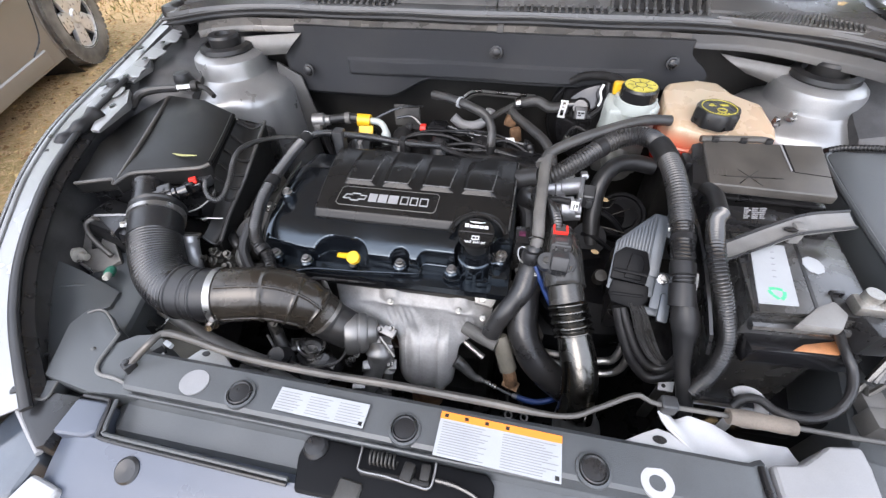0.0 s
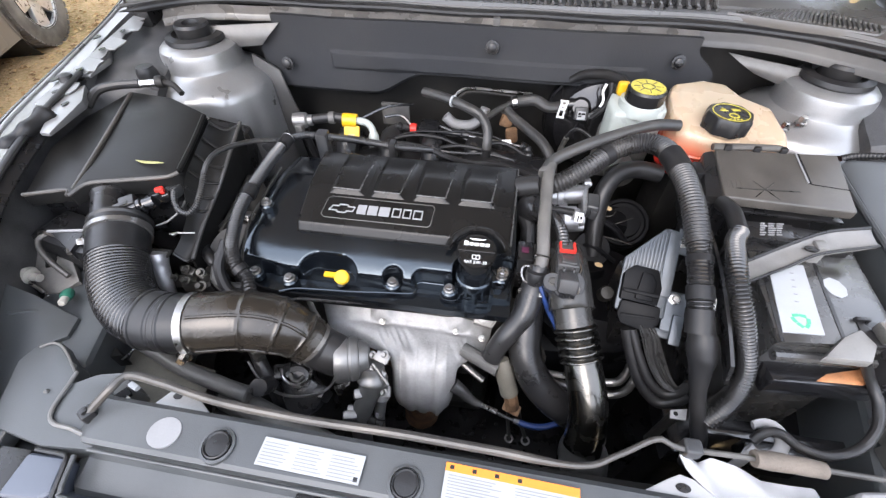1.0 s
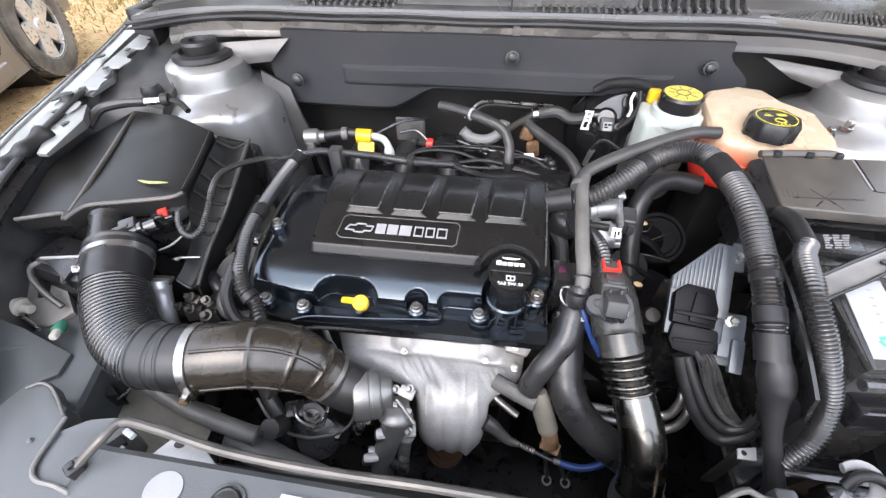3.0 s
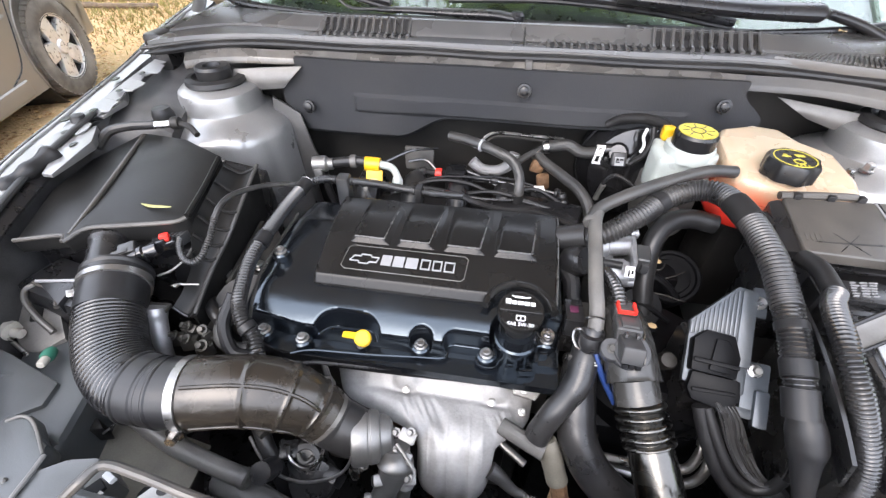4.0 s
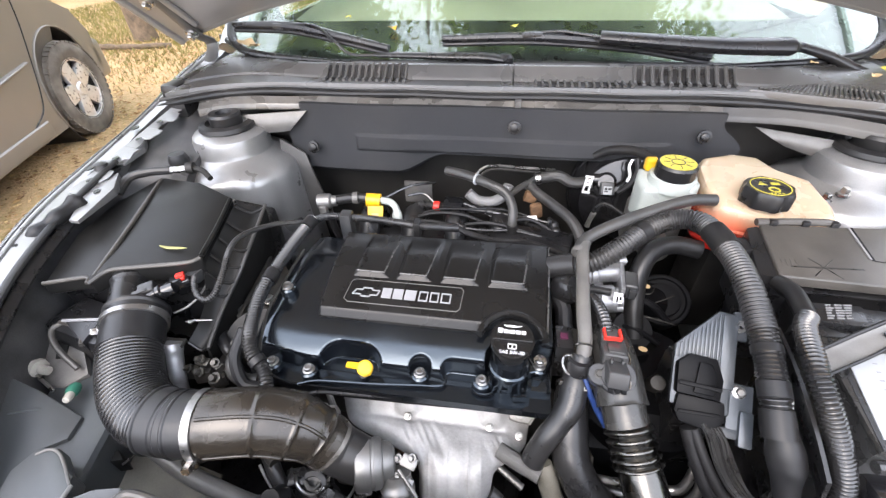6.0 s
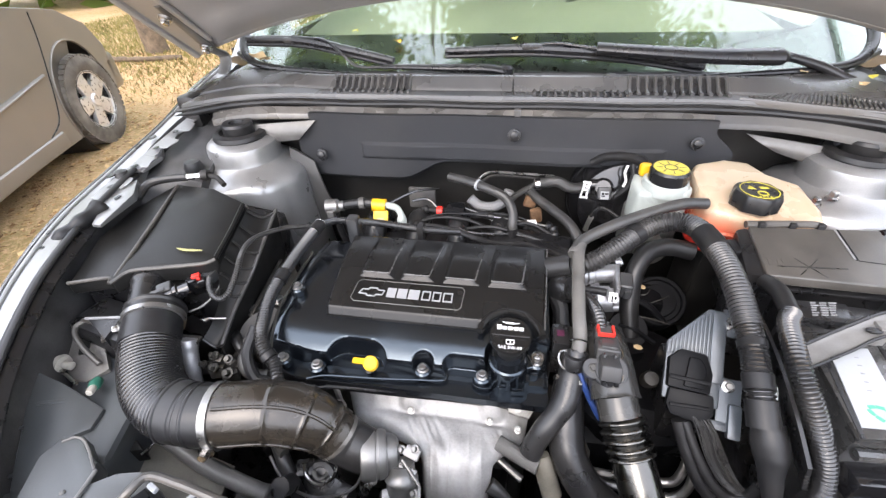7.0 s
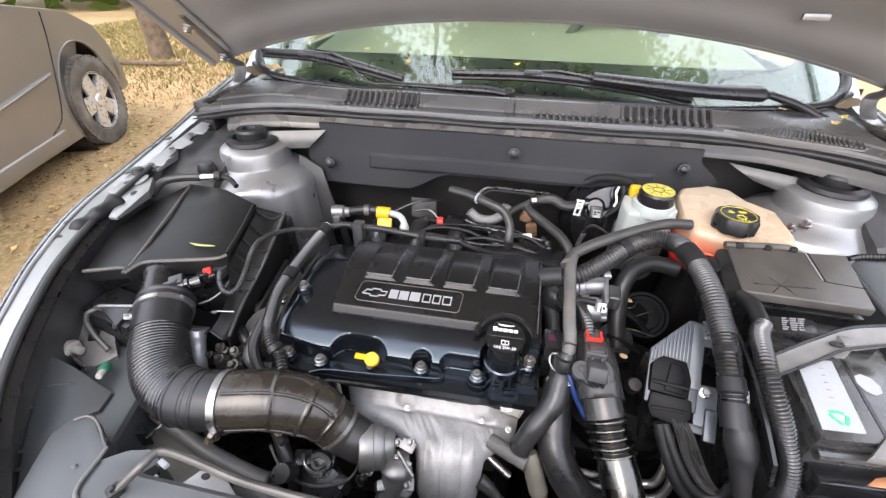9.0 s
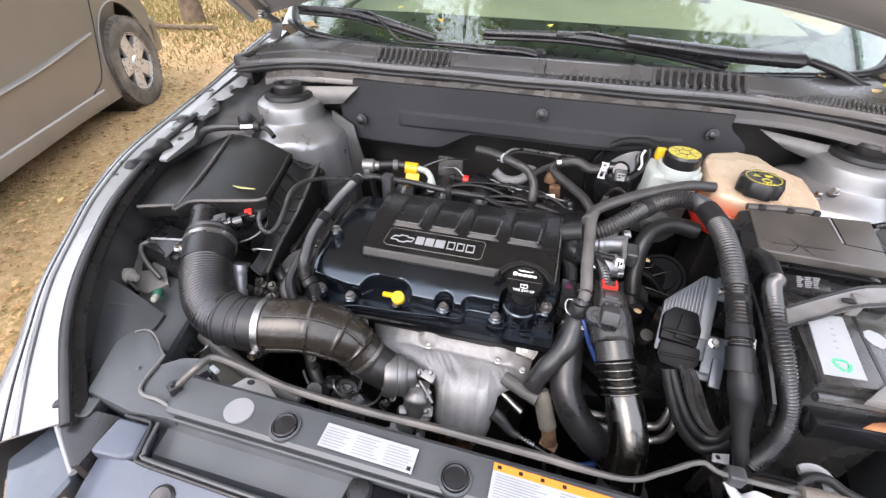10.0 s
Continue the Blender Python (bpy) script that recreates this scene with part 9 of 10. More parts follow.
part("elbow", sweep([(0.175, 0.051, 0.672), (0.175, 0.039, 0.650), (0.184, 0.034, 0.615), (0.214, 0.045, 0.50)], lambda s, L: 0.0250 + 0.0070 * ease((s - 0.010) / 0.03), step=0.004, sides=36), M_OLDHOSE, cpipe, "matt black rubber elbow")
SAX = Vector((-0.10, -0.42, 0.90))
sensor = part("sensor", merge(lathe([(0.0205, -0.016), (0.0205, 0.000), (0.0195, 0.0015), (0.0178, 0.0015), (0.0172, 0.004), (0.010, 0.004)], (0.131, 0.182, 0.806), 40, SAX),
                     lathe([(0.0125, -0.010), (0.0125, 0.002), (0.0115, 0.003), (0.006, 0.003), (0.005, 0.0015)], (0.112, 0.184, 0.804), 28, SAX)), M_PLUG, cpipe, "dark grey pressure sensor")
part("screw", hexbolt((0.112, 0.184, 0.8055), 0.0042, 0.003, SAX), M_BLOCK, sensor)
part("sensor_block", merge(box(0.1165, 0.1395, 0.163, 0.194, 0.804, 0.824, 0.003, 3, (-24, 0, -5)), box(0.1205, 0.1235, 0.186, 0.193, 0.822, 0.8265, 0.001, turn=(-24, 0, -5)), box(0.1325, 0.1355, 0.186, 0.193, 0.822, 0.8265, 0.001, turn=(-24, 0, -5))), M_PLUG, sensor)
for k in range(3):
    part("slot", box(0.1180 + 0.0070 * k, 0.1232 + 0.0070 * k, 0.1605, 0.1650, 0.8045, 0.8095, 0.0006, turn=(-24, 0, -5)), M_MATTE, sensor)
part("connector", merge(box(0.1160, 0.1440, 0.194, 0.222, 0.800, 0.8215, 0.004, 3, (-14, 0, -4)), box(0.1210, 0.1390, 0.200, 0.218, 0.818, 0.8245, 0.002, turn=(-14, 0, -4)), box(0.1165, 0.1405, 0.221, 0.240, 0.802, 0.8245, 0.005, 3, (-10, 0, -3)), box(0.1395, 0.1455, 0.206, 0.232, 0.804, 0.816, 0.002, turn=(-12, 0, -4))), M_PLUG, cpipe)
part("locking_wire", sweep([(0.1445, 0.212, 0.815), (0.1475, 0.203, 0.812), (0.1430, 0.190, 0.812), (0.1440, 0.176, 0.808), (0.1420, 0.168, 0.806)], 0.0012, step=0.003, sides=6), M_STEEL, cpipe)
part("red_lock", merge(box(0.1190, 0.1375, 0.2190, 0.2215, 0.824, 0.8285, 0), box(0.1180, 0.1205, 0.219, 0.234, 0.824, 0.8295, 0), box(0.1360, 0.1385, 0.219, 0.234, 0.824, 0.8295, 0)), M_RED, cpipe, "red locking frame", smooth=0)
part("pigtail", corrugated([(0.126, 0.232, 0.816), (0.124, 0.255, 0.822), (0.118, 0.28, 0.822), (0.112, 0.295, 0.818)], 0.0088, 0.005, 0.0016, 14), M_CONDUIT, cpipe)

th = thing("throttle_body", (0.15, 0.36, 0.62), "bright cast aluminium throttle body with a grey plug", "throttle body")
part("housing", merge(sweep([(0.112, 0.384, 0.782), (0.145, 0.391, 0.783), (0.174, 0.396, 0.783)], lambda s, L: 0.0155 + 0.002 * (0.25 < s / L < 0.4), step=0.002, sides=28),
                      lathe([(0.012, -0.022), (0.0205, -0.018), (0.0205, 0.004), (0.017, 0.006), (0.017, 0.014), (0.010, 0.016)], (0.158, 0.352, 0.766), 36, (0.95, 0.12, 0.05)),
                      box(0.124, 0.150, 0.350, 0.384, 0.752, 0.776, 0.005, 2)), M_CAST, th)
part("flange", merge(box(0.1690, 0.1760, 0.338, 0.414, 0.752, 0.800, 0.004, 2, (0, 0, -8)), lathe([(0.008, -0.004), (0.008, 0.006)], (0.176, 0.408, 0.797), 18, (1, 0.1, 0.1)), lathe([(0.008, -0.004), (0.008, 0.006)], (0.168, 0.342, 0.760), 18, (1, 0.1, 0.1))), M_CAST, th)
for x, y, z in ((0.178, 0.408, 0.797), (0.126, 0.340, 0.772), (0.155, 0.402, 0.797)):
    part("bolt", hexbolt((x, y, z), 0.005, 0.007, (0.2, -0.5, 0.8)), M_STEEL, th)
part("motor_cover", merge(box(0.1740, 0.1950, 0.350, 0.386, 0.770, 0.796, 0.005, 3, (0, 0, -8)), box(0.1800, 0.1900, 0.345, 0.352, 0.774, 0.790, 0.002, turn=(0, 0, -8))), M_PLUG, th, "dark grey plastic plug")
part("label", box(0.1535, 0.1655, 0.3265, 0.331, 0.783, 0.798, 0.001, turn=(-40, 0, -6)), M_CAPPRINT, th, "white label with dark print", smooth=0)
part("label_bar", merge(box(0.1560, 0.1635, 0.3248, 0.3268, 0.786, 0.7890, 0, turn=(-40, 0, -6)), box(0.1570, 0.1590, 0.3248, 0.3268, 0.786, 0.795, 0, turn=(-40, 0, -6)), box(0.1610, 0.1635, 0.3248, 0.3268, 0.790, 0.795, 0, turn=(-40, 0, -6))), M_MATTE, th, smooth=0)
part("lead", sweep([(0.118, 0.352, 0.782), (0.135, 0.348, 0.785), (0.153, 0.342, 0.788)], 0.0058, step=0.004, sides=12), M_TAPE, th)
part("spring", sweep([(0.105 + 0.0014 * k, 0.358 + 0.005 * math.cos(k * 1.1), 0.780 + 0.005 * math.sin(k * 1.1)) for k in range(20)], 0.0013, step=0.002, sides=6), M_DARK, th)
part("mount", box(0.11, 0.18, 0.36, 0.42, 0.62, 0.752, 0.01), M_DARK, th)
solo("breather_elbow", merge(sweep([(0.070, 0.345, 0.78), (0.085, 0.32, 0.77), (0.088, 0.295, 0.755), (0.100, 0.275, 0.745)], 0.012, step=0.006, sides=12), lathe([(0.02, 0), (0.022, 0.02), (0.018, 0.03)], (0.08, 0.345, 0.785), 20, (0.6, -0.5, 0.5))), M_PLASTIC, "black breather elbow beside the valve cover", "hose")
coil = thing("solenoid", (0.085, 0.25, 0.72), "black solenoid connector with a purple lock", "connector")
part("body", merge(box(0.068, 0.090, 0.225, 0.262, 0.765, 0.795, 0.003), box(0.070, 0.088, 0.235, 0.250, 0.72, 0.77, 0.003)), M_PLASTIC, coil)
part("lock", box(0.073, 0.083, 0.238, 0.248, 0.795, 0.7975, 0.001), material("purple_plastic", (0.06, 0.009, 0.03), 0.5), coil, "purple lock")

ch = thing("coolant_pipe", (0.07, 0.15, 0.55), "dull grey coolant hose with a spring clamp", "hose", "coolant hoses")
part("hose", sweep([(0.094, 0.202, 0.776), (0.090, 0.186, 0.765), (0.085, 0.170, 0.752), (0.074, 0.156, 0.737), (0.062, 0.145, 0.722), (0.052, 0.135, 0.704), (0.047, 0.128, 0.690)], lambda s, L: 0.0168 - 0.0026 * ease((s - 0.026) / 0.03) + 0.0012 * math.exp(-((s - 0.050) / 0.010) ** 2), step=0.003, sides=24, wobble=0.03), M_HOSE, ch)
part("clamp", merge(lathe([(0.0178, -0.006), (0.0188, 0), (0.0178, 0.006)], (0.0955, 0.197, 0.768), 24, (0, 0.4, 0.9)), box(0.072, 0.082, 0.188, 0.192, 0.768, 0.775, 0.0015)), M_ROD, ch, "dull steel spring clamp")
part("buckle", merge(box(0.092, 0.103, 0.178, 0.187, 0.774, 0.7765, 0.001, turn=(-30, 0, 0)), box(0.0945, 0.1005, 0.180, 0.185, 0.776, 0.7795, 0.001, turn=(-30, 0, 0))), M_ALU, ch)
part("spigot", lathe([(0.014, 0.0), (0.014, 0.05)], (0.095, 0.215, 0.77), 18, (0, 0.9, 0.1)), M_BLOCK, ch)
ch = thing("coolant_pipe", (0.11, 0.14, 0.50), "thick black radiator hose curving under the charge pipe", "hose", "coolant hoses")
part("hose", sweep([(0.096, 0.215, 0.735), (0.092, 0.185, 0.728), (0.091, 0.164, 0.716), (0.092, 0.148, 0.702), (0.097, 0.132, 0.688), (0.113, 0.113, 0.668), (0.138, 0.099, 0.648), (0.165, 0.093, 0.628), (0.20, 0.09, 0.59)], lambda s, L: 0.0215 + 0.0012 * ease((s - 0.03) / 0.03), step=0.004, sides=24), M_HOSE, ch)
solo("blue_wire", sweep([(0.099, 0.190, 0.786), (0.103, 0.185, 0.778), (0.109, 0.180, 0.766), (0.117, 0.173, 0.752), (0.130, 0.161, 0.735)], 0.0036, step=0.004, sides=8), M_BLUE, "short blue wire beside the charge pipe", "wire")
solo("steel_stub", sweep([(-0.004, 0.142, 0.656), (0.012, 0.132, 0.649), (0.040, 0.117, 0.640)], 0.0050, step=0.005, sides=10), M_TURBO, "bright steel pipe stub beside the heat shield", "pipe", "steel stubs")
solo("steel_stub", sweep([(0.006, 0.142, 0.680), (0.030, 0.130, 0.680), (0.058, 0.117, 0.680)], 0.0105, step=0.005, sides=12), M_GREYHOSE, "grey pipe stub beside the heat shield", "pipe", "steel stubs")
o2 = thing("oxygen_sensor", (0.06, 0.10, 0.48), "rust-brown oxygen sensor with a blue lead", "sensor")
part("body", sweep([(0.062, 0.132, 0.684), (0.067, 0.123, 0.670), (0.074, 0.113, 0.652), (0.080, 0.105, 0.637)], lambda s, L: 0.0098 + 0.0028 * ease(s / 0.012), step=0.003, sides=18, wobble=0.08), M_OLIVE, o2, "tan heat-stained upper body")
part("lower_body", merge(sweep([(0.078, 0.108, 0.642), (0.083, 0.101, 0.628), (0.087, 0.095, 0.612)], 0.0108, step=0.003, sides=8), box(0.074, 0.100, 0.088, 0.104, 0.600, 0.612, 0.003, turn=(25, 0, -20))), M_RUST, o2, "rusty lower body")
for dx in (0.0, 0.022):
    part("rod", sweep([(0.082 + 0.7 * dx, 0.096, 0.604), (0.085 + 0.9 * dx, 0.086, 0.580), (0.090 + 1.1 * dx, 0.075, 0.556)], 0.0030, step=0.005, sides=10), M_BLOCK, o2, "grey steel rod")
    part("eyelet", lathe([(0.0042, -0.0016), (0.0068, -0.0016), (0.0068, 0.0016), (0.0042, 0.0016)], (0.0905 + 1.15 * dx, 0.0715, 0.550), 20, (-0.2, -0.5, 0.8), ring=True), M_TURBO, o2, "steel eyelet")
part("boot", sweep([(-0.002, 0.101, 0.646), (0.010, 0.097, 0.640), (0.028, 0.090, 0.626), (0.040, 0.088, 0.622)], lambda s, L: 0.0105 - 0.0055 * s / L, step=0.003, sides=16), M_OLDHOSE, o2, "tapered grey rubber boot")
part("tip", sweep([(0.038, 0.0883, 0.6225), (0.050, 0.0862, 0.620), (0.064, 0.083, 0.616)], lambda s, L: 0.0036 + 0.0005 * math.sin(s * 1500), step=0.001, sides=10), M_TURBO, o2, "ribbed steel tip")
part("wire", sweep([(0.062, 0.0835, 0.6165), (0.078, 0.079, 0.612), (0.092, 0.0765, 0.610)], 0.0026, step=0.004, sides=8), M_PLASTIC, o2)
part("cuff", sweep([(0.090, 0.0768, 0.610), (0.094, 0.076, 0.610), (0.099, 0.0752, 0.610)], 0.0040, step=0.002, sides=10), M_TURBO, o2)
part("lead", sweep([(0.097, 0.0752, 0.610), (0.112, 0.0735, 0.607), (0.130, 0.0745, 0.605), (0.150, 0.081, 0.607), (0.170, 0.093, 0.610)], 0.0046, step=0.004, sides=12), M_BLUE, o2, "blue sleeved lead")

solo("knock_bracket", merge(prism([(0.112, 0.150), (0.130, 0.160), (0.126, 0.138)], 0.655, 0.662, 0.001), box(0.10, 0.128, 0.155, 0.185, 0.60, 0.656, 0.004, turn=(0, 0, 20))), M_BLOCK, "dull dark bracket behind the radiator hose", "bracket")

# ---- gearbox side, low clutter ----
gb = thing("gearbox", (0.22, 0.30, 0.25), "gearbox casing low in the engine bay, near-black for shade", "gearbox")
# casing, pump and selector: shade of the deep bay put into the colour
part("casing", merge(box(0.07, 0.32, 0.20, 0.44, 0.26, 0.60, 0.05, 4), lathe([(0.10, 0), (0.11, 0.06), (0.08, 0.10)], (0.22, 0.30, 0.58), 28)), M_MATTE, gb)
part("vacuum_pump", merge(lathe([(0.046, -0.03), (0.046, 0.018), (0.043, 0.022), (0.038, 0.022), (0.036, 0.018), (0.030, 0.018), (0.028, 0.024), (0.012, 0.026), (0.001, 0.026)], (0.268, 0.435, 0.69), 40, (-0.1, -0.55, 0.8)), lathe([(0.03, 0), (0.03, 0.03)], (0.20, 0.36, 0.69), 20, (0, -0.6, 0.7)), box(0.21, 0.27, 0.40, 0.46, 0.60, 0.72, 0.01)), M_MATTE, gb, "round vacuum pump, near-black for shade")
for arc in ([(0.215, 0.402, 0.735), (0.232, 0.398, 0.741), (0.243, 0.415, 0.738)], [(0.236, 0.385, 0.733), (0.252, 0.388, 0.741), (0.270, 0.402, 0.738)], [(0.205, 0.374, 0.715), (0.235, 0.364, 0.720), (0.268, 0.360, 0.714)]):
    part("hose_clip", sweep(arc, 0.0010, step=0.004, sides=6), M_BLOCK, gb, "thin dull metal hose clip")
part("breather_cap", lathe([(0.011, -0.02), (0.0115, 0), (0.009, 0.006), (0.001, 0.007)], (0.205, 0.232, 0.735), 24, (-0.1, -0.5, 0.85)), M_DARK, gb, "dull dark breather cap")
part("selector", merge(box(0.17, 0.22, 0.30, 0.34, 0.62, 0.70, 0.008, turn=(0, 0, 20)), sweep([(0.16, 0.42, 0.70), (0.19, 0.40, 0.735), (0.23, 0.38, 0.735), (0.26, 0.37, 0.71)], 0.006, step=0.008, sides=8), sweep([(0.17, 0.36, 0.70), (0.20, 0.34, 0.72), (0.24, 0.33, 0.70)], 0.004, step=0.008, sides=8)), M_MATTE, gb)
solo("loop_hose", sweep([(0.205, 0.34, 0.70), (0.200, 0.37, 0.745), (0.205, 0.40, 0.785), (0.225, 0.425, 0.808), (0.258, 0.438, 0.812), (0.295, 0.435, 0.808)], 0.0145, step=0.006, sides=16), M_RUBBER, "thick black hose looping from the coolant tank", "hose")
for i, (x, y, z) in enumerate(((0.162, 0.27, 0.70), (0.205, 0.30, 0.72), (0.222, 0.40, 0.755), (0.172, 0.225, 0.70))):
    bm = lathe([(0.007, 0), (0.008, 0.001), (0.001, 0.002)], (x, y, z), 7, (0.3, -0.5, 0.8), 0.5)
    solo("fallen_leaf", bm, M_TAN, "small dry tan leaf caught in the engine bay", "leaf", "leaves in the engine bay")

# ---- passenger-side low clutter ----
lw = thing("washer_fittings", (-0.58, 0.12, 0.55), "pale plastic fitting with brackets beside the headlight", "fitting")
part("plate", prism([(-0.660, 0.195), (-0.615, 0.192), (-0.598, 0.176), (-0.558, 0.134), (-0.580, 0.113), (-0.605, 0.112), (-0.637, 0.135)], 0.738, lambda x, y: 0.752 + 0.40 * (y - 0.15), 0.002), M_TAUPE, lw, "dull taupe-grey plate")
part("slot", prism([(-0.632, 0.170), (-0.612, 0.168), (-0.604, 0.150), (-0.618, 0.146)], 0.744, lambda x, y: 0.7545 + 0.40 * (y - 0.15), 0.001), M_DULLBLACK, lw)
part("fitting", merge(lathe([(0.0095, 0), (0.0105, 0.006), (0.0085, 0.008), (0.0085, 0.022), (0.0115, 0.024), (0.0115, 0.033), (0.0060, 0.035), (0.0060, 0.047), (0.001, 0.048)], (-0.655, 0.128, 0.756), 20, (1, -0.04, -0.06)), box(-0.634, -0.622, 0.120, 0.140, 0.746, 0.760, 0.003)), M_BEIGE, lw, "cream plastic fitting")
part("bent_rod", sweep([(-0.614, 0.178, 0.790), (-0.621, 0.169, 0.788), (-0.613, 0.156, 0.781), (-0.591, 0.143, 0.770), (-0.568, 0.134, 0.755)], 0.0040, step=0.004, sides=10), M_ROD, lw)
part("rod", sweep([(-0.634, 0.124, 0.750), (-0.608, 0.114, 0.749), (-0.580, 0.103, 0.746)], 0.0022, step=0.005, sides=8), M_STEEL, lw)
part("green_plug", lathe([(0.0060, -0.010), (0.0075, -0.005), (0.0075, 0.003), (0.0060, 0.006)], (-0.548, 0.104, 0.752), 18, (0.4, -0.8, 0.2)), M_PLUGGREEN, lw, "green plug")
part("tip", lathe([(0.005, 0.003), (0.005, 0.013), (0.0038, 0.0155), (0.001, 0.016)], (-0.547, 0.102, 0.7525), 16, (0.4, -0.8, 0.2)), M_BEIGE, lw, "cream plug tip")
part("stand", box(-0.64, -0.56, 0.12, 0.19, 0.30, 0.72, 0.01), M_DULLBLACK, lw)
pn = thing("front_side_panel", (-0.45, 0.03, 0.60), "dusty olive-grey inner panel low beside the headlight", "body panel")
part("panel", sheet(lambda u, v: Vector((-0.56 + 0.20 * u, 0.095 - 0.115 * v - 0.02 * u, 0.690 - 0.05 * u + 0.008 * math.sin(5 * u) * math.sin(3 * v))), 20, 14, 0.003), M_OLIVE, pn)
part("step", prism([(-0.535, 0.070), (-0.500, 0.060), (-0.492, 0.036), (-0.520, 0.040)], 0.690, lambda x, y: 0.716 + 0.3 * (y - 0.05), 0.003), M_TAUPE, pn)
part("duct_lip", prism([(-0.494, 0.037), (-0.478, 0.062), (-0.468, 0.060), (-0.452, 0.050), (-0.462, 0.047)], 0.680, 0.708, 0.002), M_DULLBLACK, pn)
part("thin_rod", sweep([(-0.455, 0.047, 0.700), (-0.448, 0.056, 0.703), (-0.444, 0.066, 0.706)], 0.0014, step=0.004, sides=6), M_STEEL, pn)
ap = thing("alloy_pipe", (-0.41, 0.16, 0.55), "pale aluminium pipe standing behind the intake hose", "pipe")
part("pipe", sweep([(-0.443, 0.176, 0.780), (-0.442, 0.167, 0.765), (-0.438, 0.154, 0.745), (-0.435, 0.142, 0.720), (-0.434, 0.134, 0.680), (-0.434, 0.13, 0.62)], lambda s, L: 0.0118 + 0.0012 * math.exp(-((s - 0.010) / 0.004) ** 2), step=0.004, sides=20), M_CAST, ap)
part("plate", box(-0.467, -0.430, 0.172, 0.186, 0.772, 0.777, 0.0015, turn=(0, 0, 2)), M_BLOCK, ap)
part("clip", merge(prism([(-0.442, 0.206), (-0.429, 0.213), (-0.432, 0.204)], 0.786, 0.789, 0.0006), sweep([(-0.432, 0.210, 0.788), (-0.420, 0.213, 0.787), (-0.407, 0.216, 0.786)], 0.0012, step=0.004, sides=6)), M_STEEL, ap, "bright steel clip")
for low in ([(0.10, 0.146, 0.642), (0.128, 0.143, 0.640), (0.160, 0.141, 0.640), (0.200, 0.139, 0.640), (0.224, 0.140, 0.642), (0.237, 0.141, 0.650), (0.245, 0.152, 0.672), (0.246, 0.172, 0.690)],
            [(0.11, 0.145, 0.622), (0.141, 0.140, 0.620), (0.166, 0.137, 0.620), (0.206, 0.132, 0.618), (0.231, 0.131, 0.622), (0.246, 0.132, 0.634), (0.254, 0.139, 0.655), (0.258, 0.158, 0.675)]):
    solo("coolant_pipe", sweep(low, 0.0058, step=0.005, sides=12), M_TURBO, "thin silver pipe crossing low behind the charge pipe", "pipe", "silver pipes")
mb = thing("engine_mount_bracket", (-0.40, 0.30, 0.55), "dull alloy engine mount bracket with bolts and hoses", "bracket")
part("plate", prism([(-0.425, 0.245), (-0.385, 0.235), (-0.362, 0.27), (-0.366, 0.36), (-0.40, 0.40), (-0.43, 0.36)], 0.66, lambda x, y: 0.735 + 0.1 * (y - 0.25), 0.006), M_BLOCK, mb)
part("rib", box(-0.405, -0.398, 0.25, 0.38, 0.73, 0.765, 0.002, turn=(6, 0, 4)), M_BLOCK, mb)
for x, y in ((-0.41, 0.275), (-0.378, 0.30), (-0.40, 0.35)):
    part("bolt", hexbolt((x, y, 0.738 + 0.1 * (y - 0.25)), 0.008, 0.010), M_STEEL, mb)
part("hose", sweep([(-0.445, 0.30, 0.70), (-0.42, 0.235, 0.735), (-0.395, 0.205, 0.745), (-0.37, 0.19, 0.72), (-0.36, 0.18, 0.64)], 0.0085, step=0.006, sides=12), M_RUBBER, mb)
solo("side_clutter", merge(box(-0.42, -0.36, 0.22, 0.40, 0.45, 0.72, 0.02), lathe([(0.05, 0), (0.055, 0.02), (0.05, 0.04)], (-0.37, 0.25, 0.70), 28, (0.3, -0.5, 0.7)), box(-0.40, -0.37, 0.17, 0.21, 0.70, 0.735, 0.004), box(-0.385, -0.35, 0.19, 0.22, 0.72, 0.75, 0.004)), M_DARK, "grimy accessory drive brackets beside the engine", "bracket")
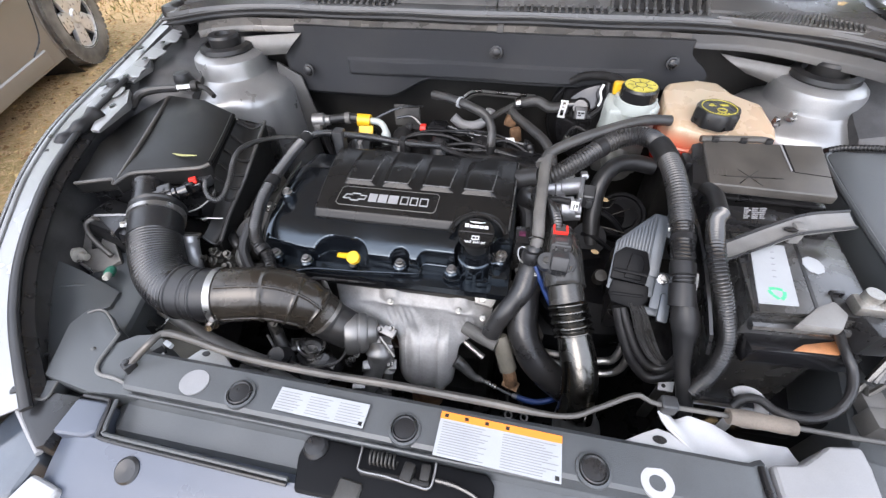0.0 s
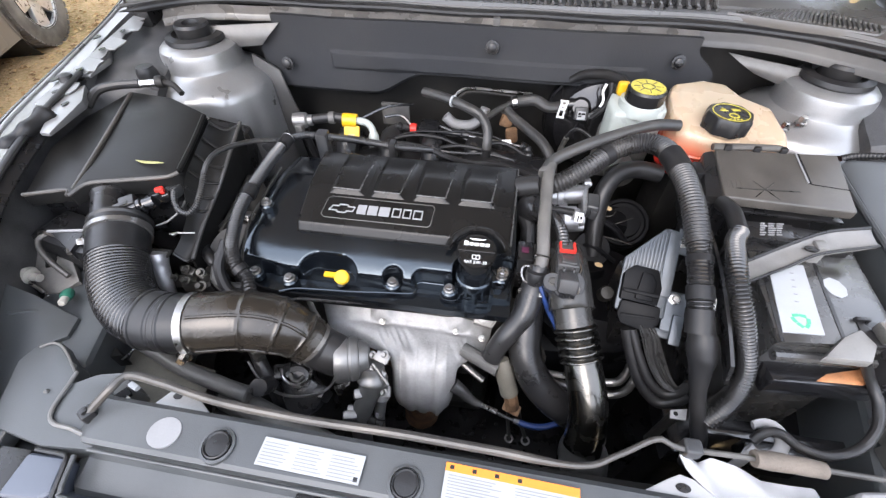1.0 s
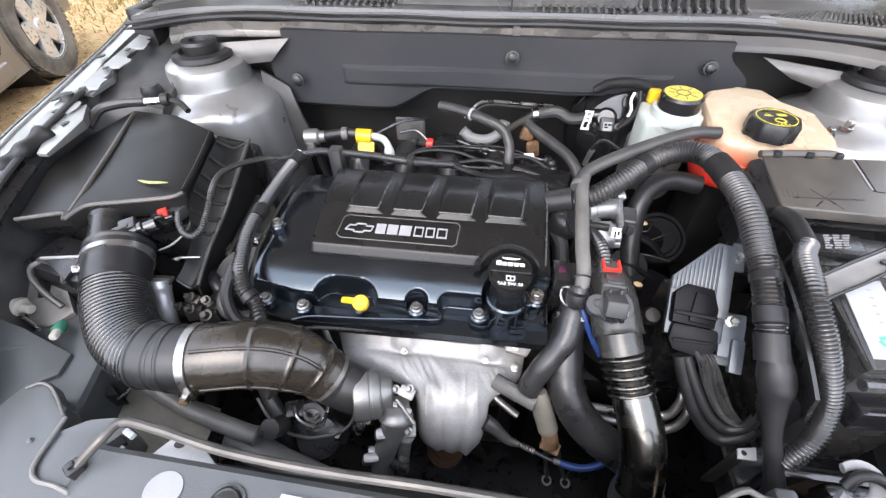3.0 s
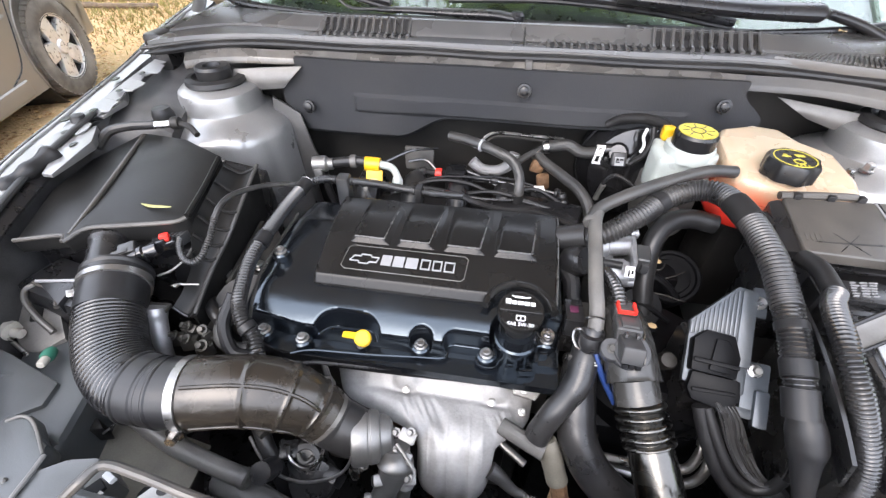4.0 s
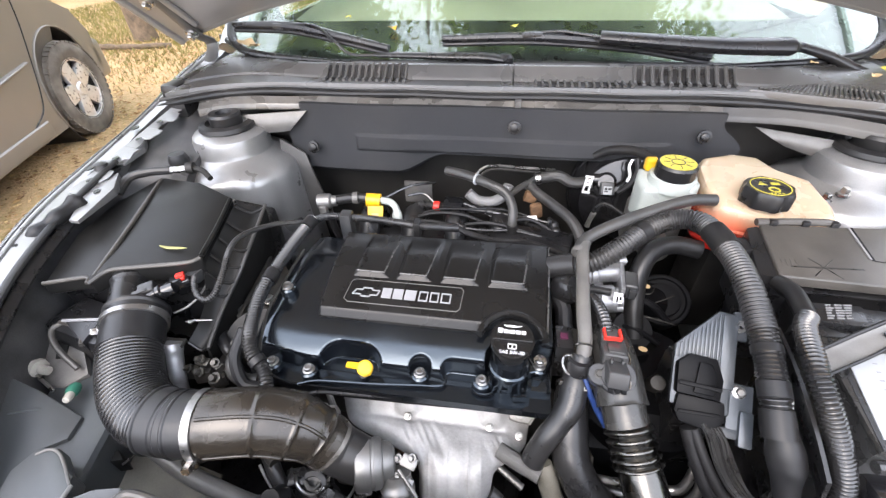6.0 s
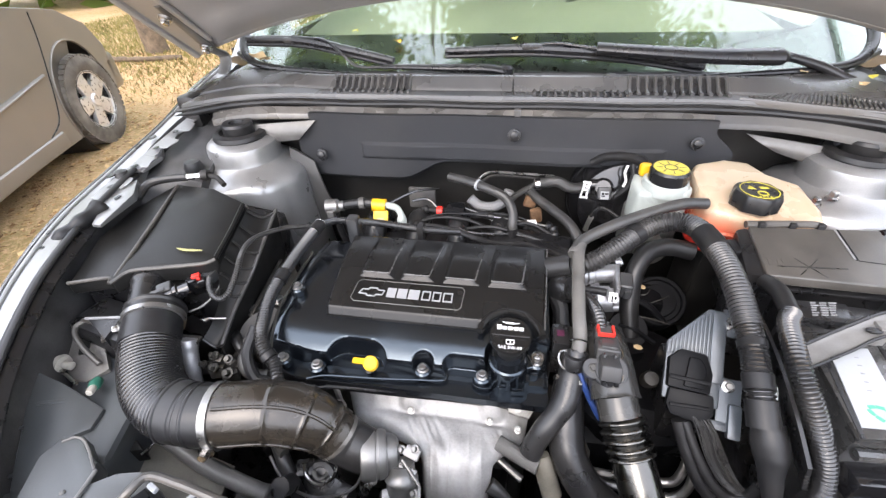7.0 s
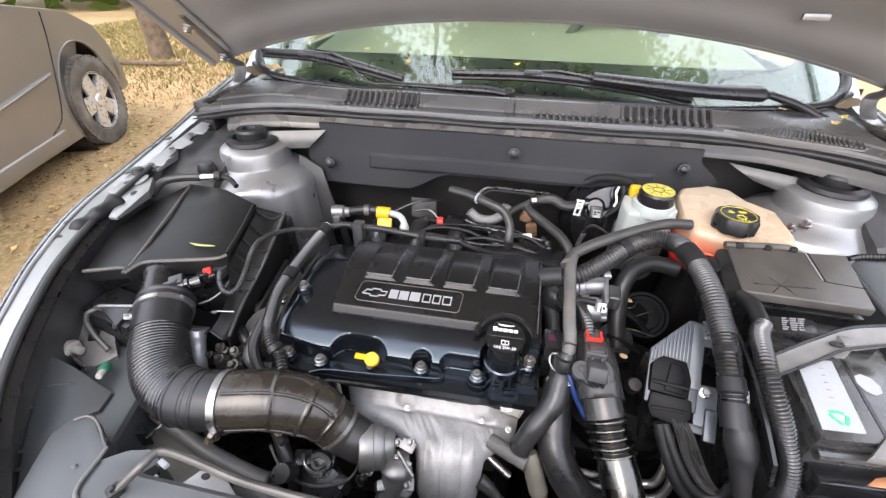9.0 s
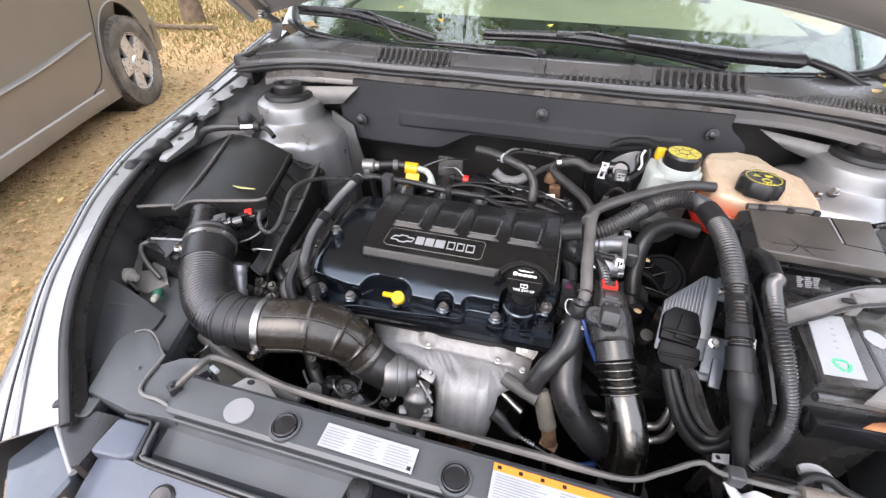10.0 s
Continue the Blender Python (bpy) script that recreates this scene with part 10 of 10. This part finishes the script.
solo("drain_elbow", sweep([(-0.348, 0.206, 0.762), (-0.362, 0.197, 0.753), (-0.370, 0.184, 0.745), (-0.364, 0.170, 0.737), (-0.346, 0.163, 0.731), (-0.328, 0.166, 0.729)], lambda s, L: 0.0098 + 0.0016 * math.exp(-((s - 0.012) / 0.004) ** 2), step=0.003, sides=18), M_OLDHOSE, "dull grey rubber elbow beside the engine", "hose")
rb2 = random.Random(31)
for x, y, z in ((-0.425, 0.163, 0.742), (-0.405, 0.160, 0.742), (-0.392, 0.175, 0.745), (-0.385, 0.158, 0.735), (-0.412, 0.176, 0.748), (-0.374, 0.205, 0.752)):
    solo("pipe_union", merge(hexbolt((x, y, z), rb2.uniform(0.004, 0.0065), 0.010, (rb2.uniform(-0.4, 0.4), -0.5, 0.8)), box(x - 0.012, x + 0.010, y - 0.004, y + 0.008, z - 0.020, z - 0.002, 0.003, turn=(rb2.uniform(-20, 20), 0, rb2.uniform(-40, 40)))), M_BLOCK, "dull metal fitting low beside the engine", "pipe union", "pipe unions")
wr = thing("tower_cable", (-0.64, 0.44, 0.86), "black cable sleeve with silver ends on the inner wing", "cable")
part("sleeve", sweep([(-0.672, 0.40, 0.868), (-0.668, 0.43, 0.882), (-0.64, 0.447, 0.886), (-0.605, 0.458, 0.886)], 0.0075, step=0.006, sides=10), M_RUBBER, wr)
part("end", sweep([(-0.606, 0.458, 0.886), (-0.59, 0.462, 0.886), (-0.572, 0.466, 0.888)], 0.006, step=0.004, sides=10), M_STEEL, wr)
part("nut", merge(lathe([(0.010, -0.006), (0.011, 0), (0.010, 0.006)], (-0.57, 0.466, 0.888), 16, (1, 0.2, 0)), sweep([(-0.565, 0.466, 0.888), (-0.545, 0.462, 0.886), (-0.525, 0.45, 0.878)], 0.005, step=0.004, sides=8)), M_DARK, wr)
wn_ = thing("wing_boss", (-0.62, 0.52, 0.84), "black rubber boss on the inner wing", "rubber mount")
part("boss", lathe([(0.018, 0.86), (0.018, 0.885), (0.014, 0.895), (0.001, 0.896)], (-0.625, 0.505, 0), 18), M_RUBBER, wn_)
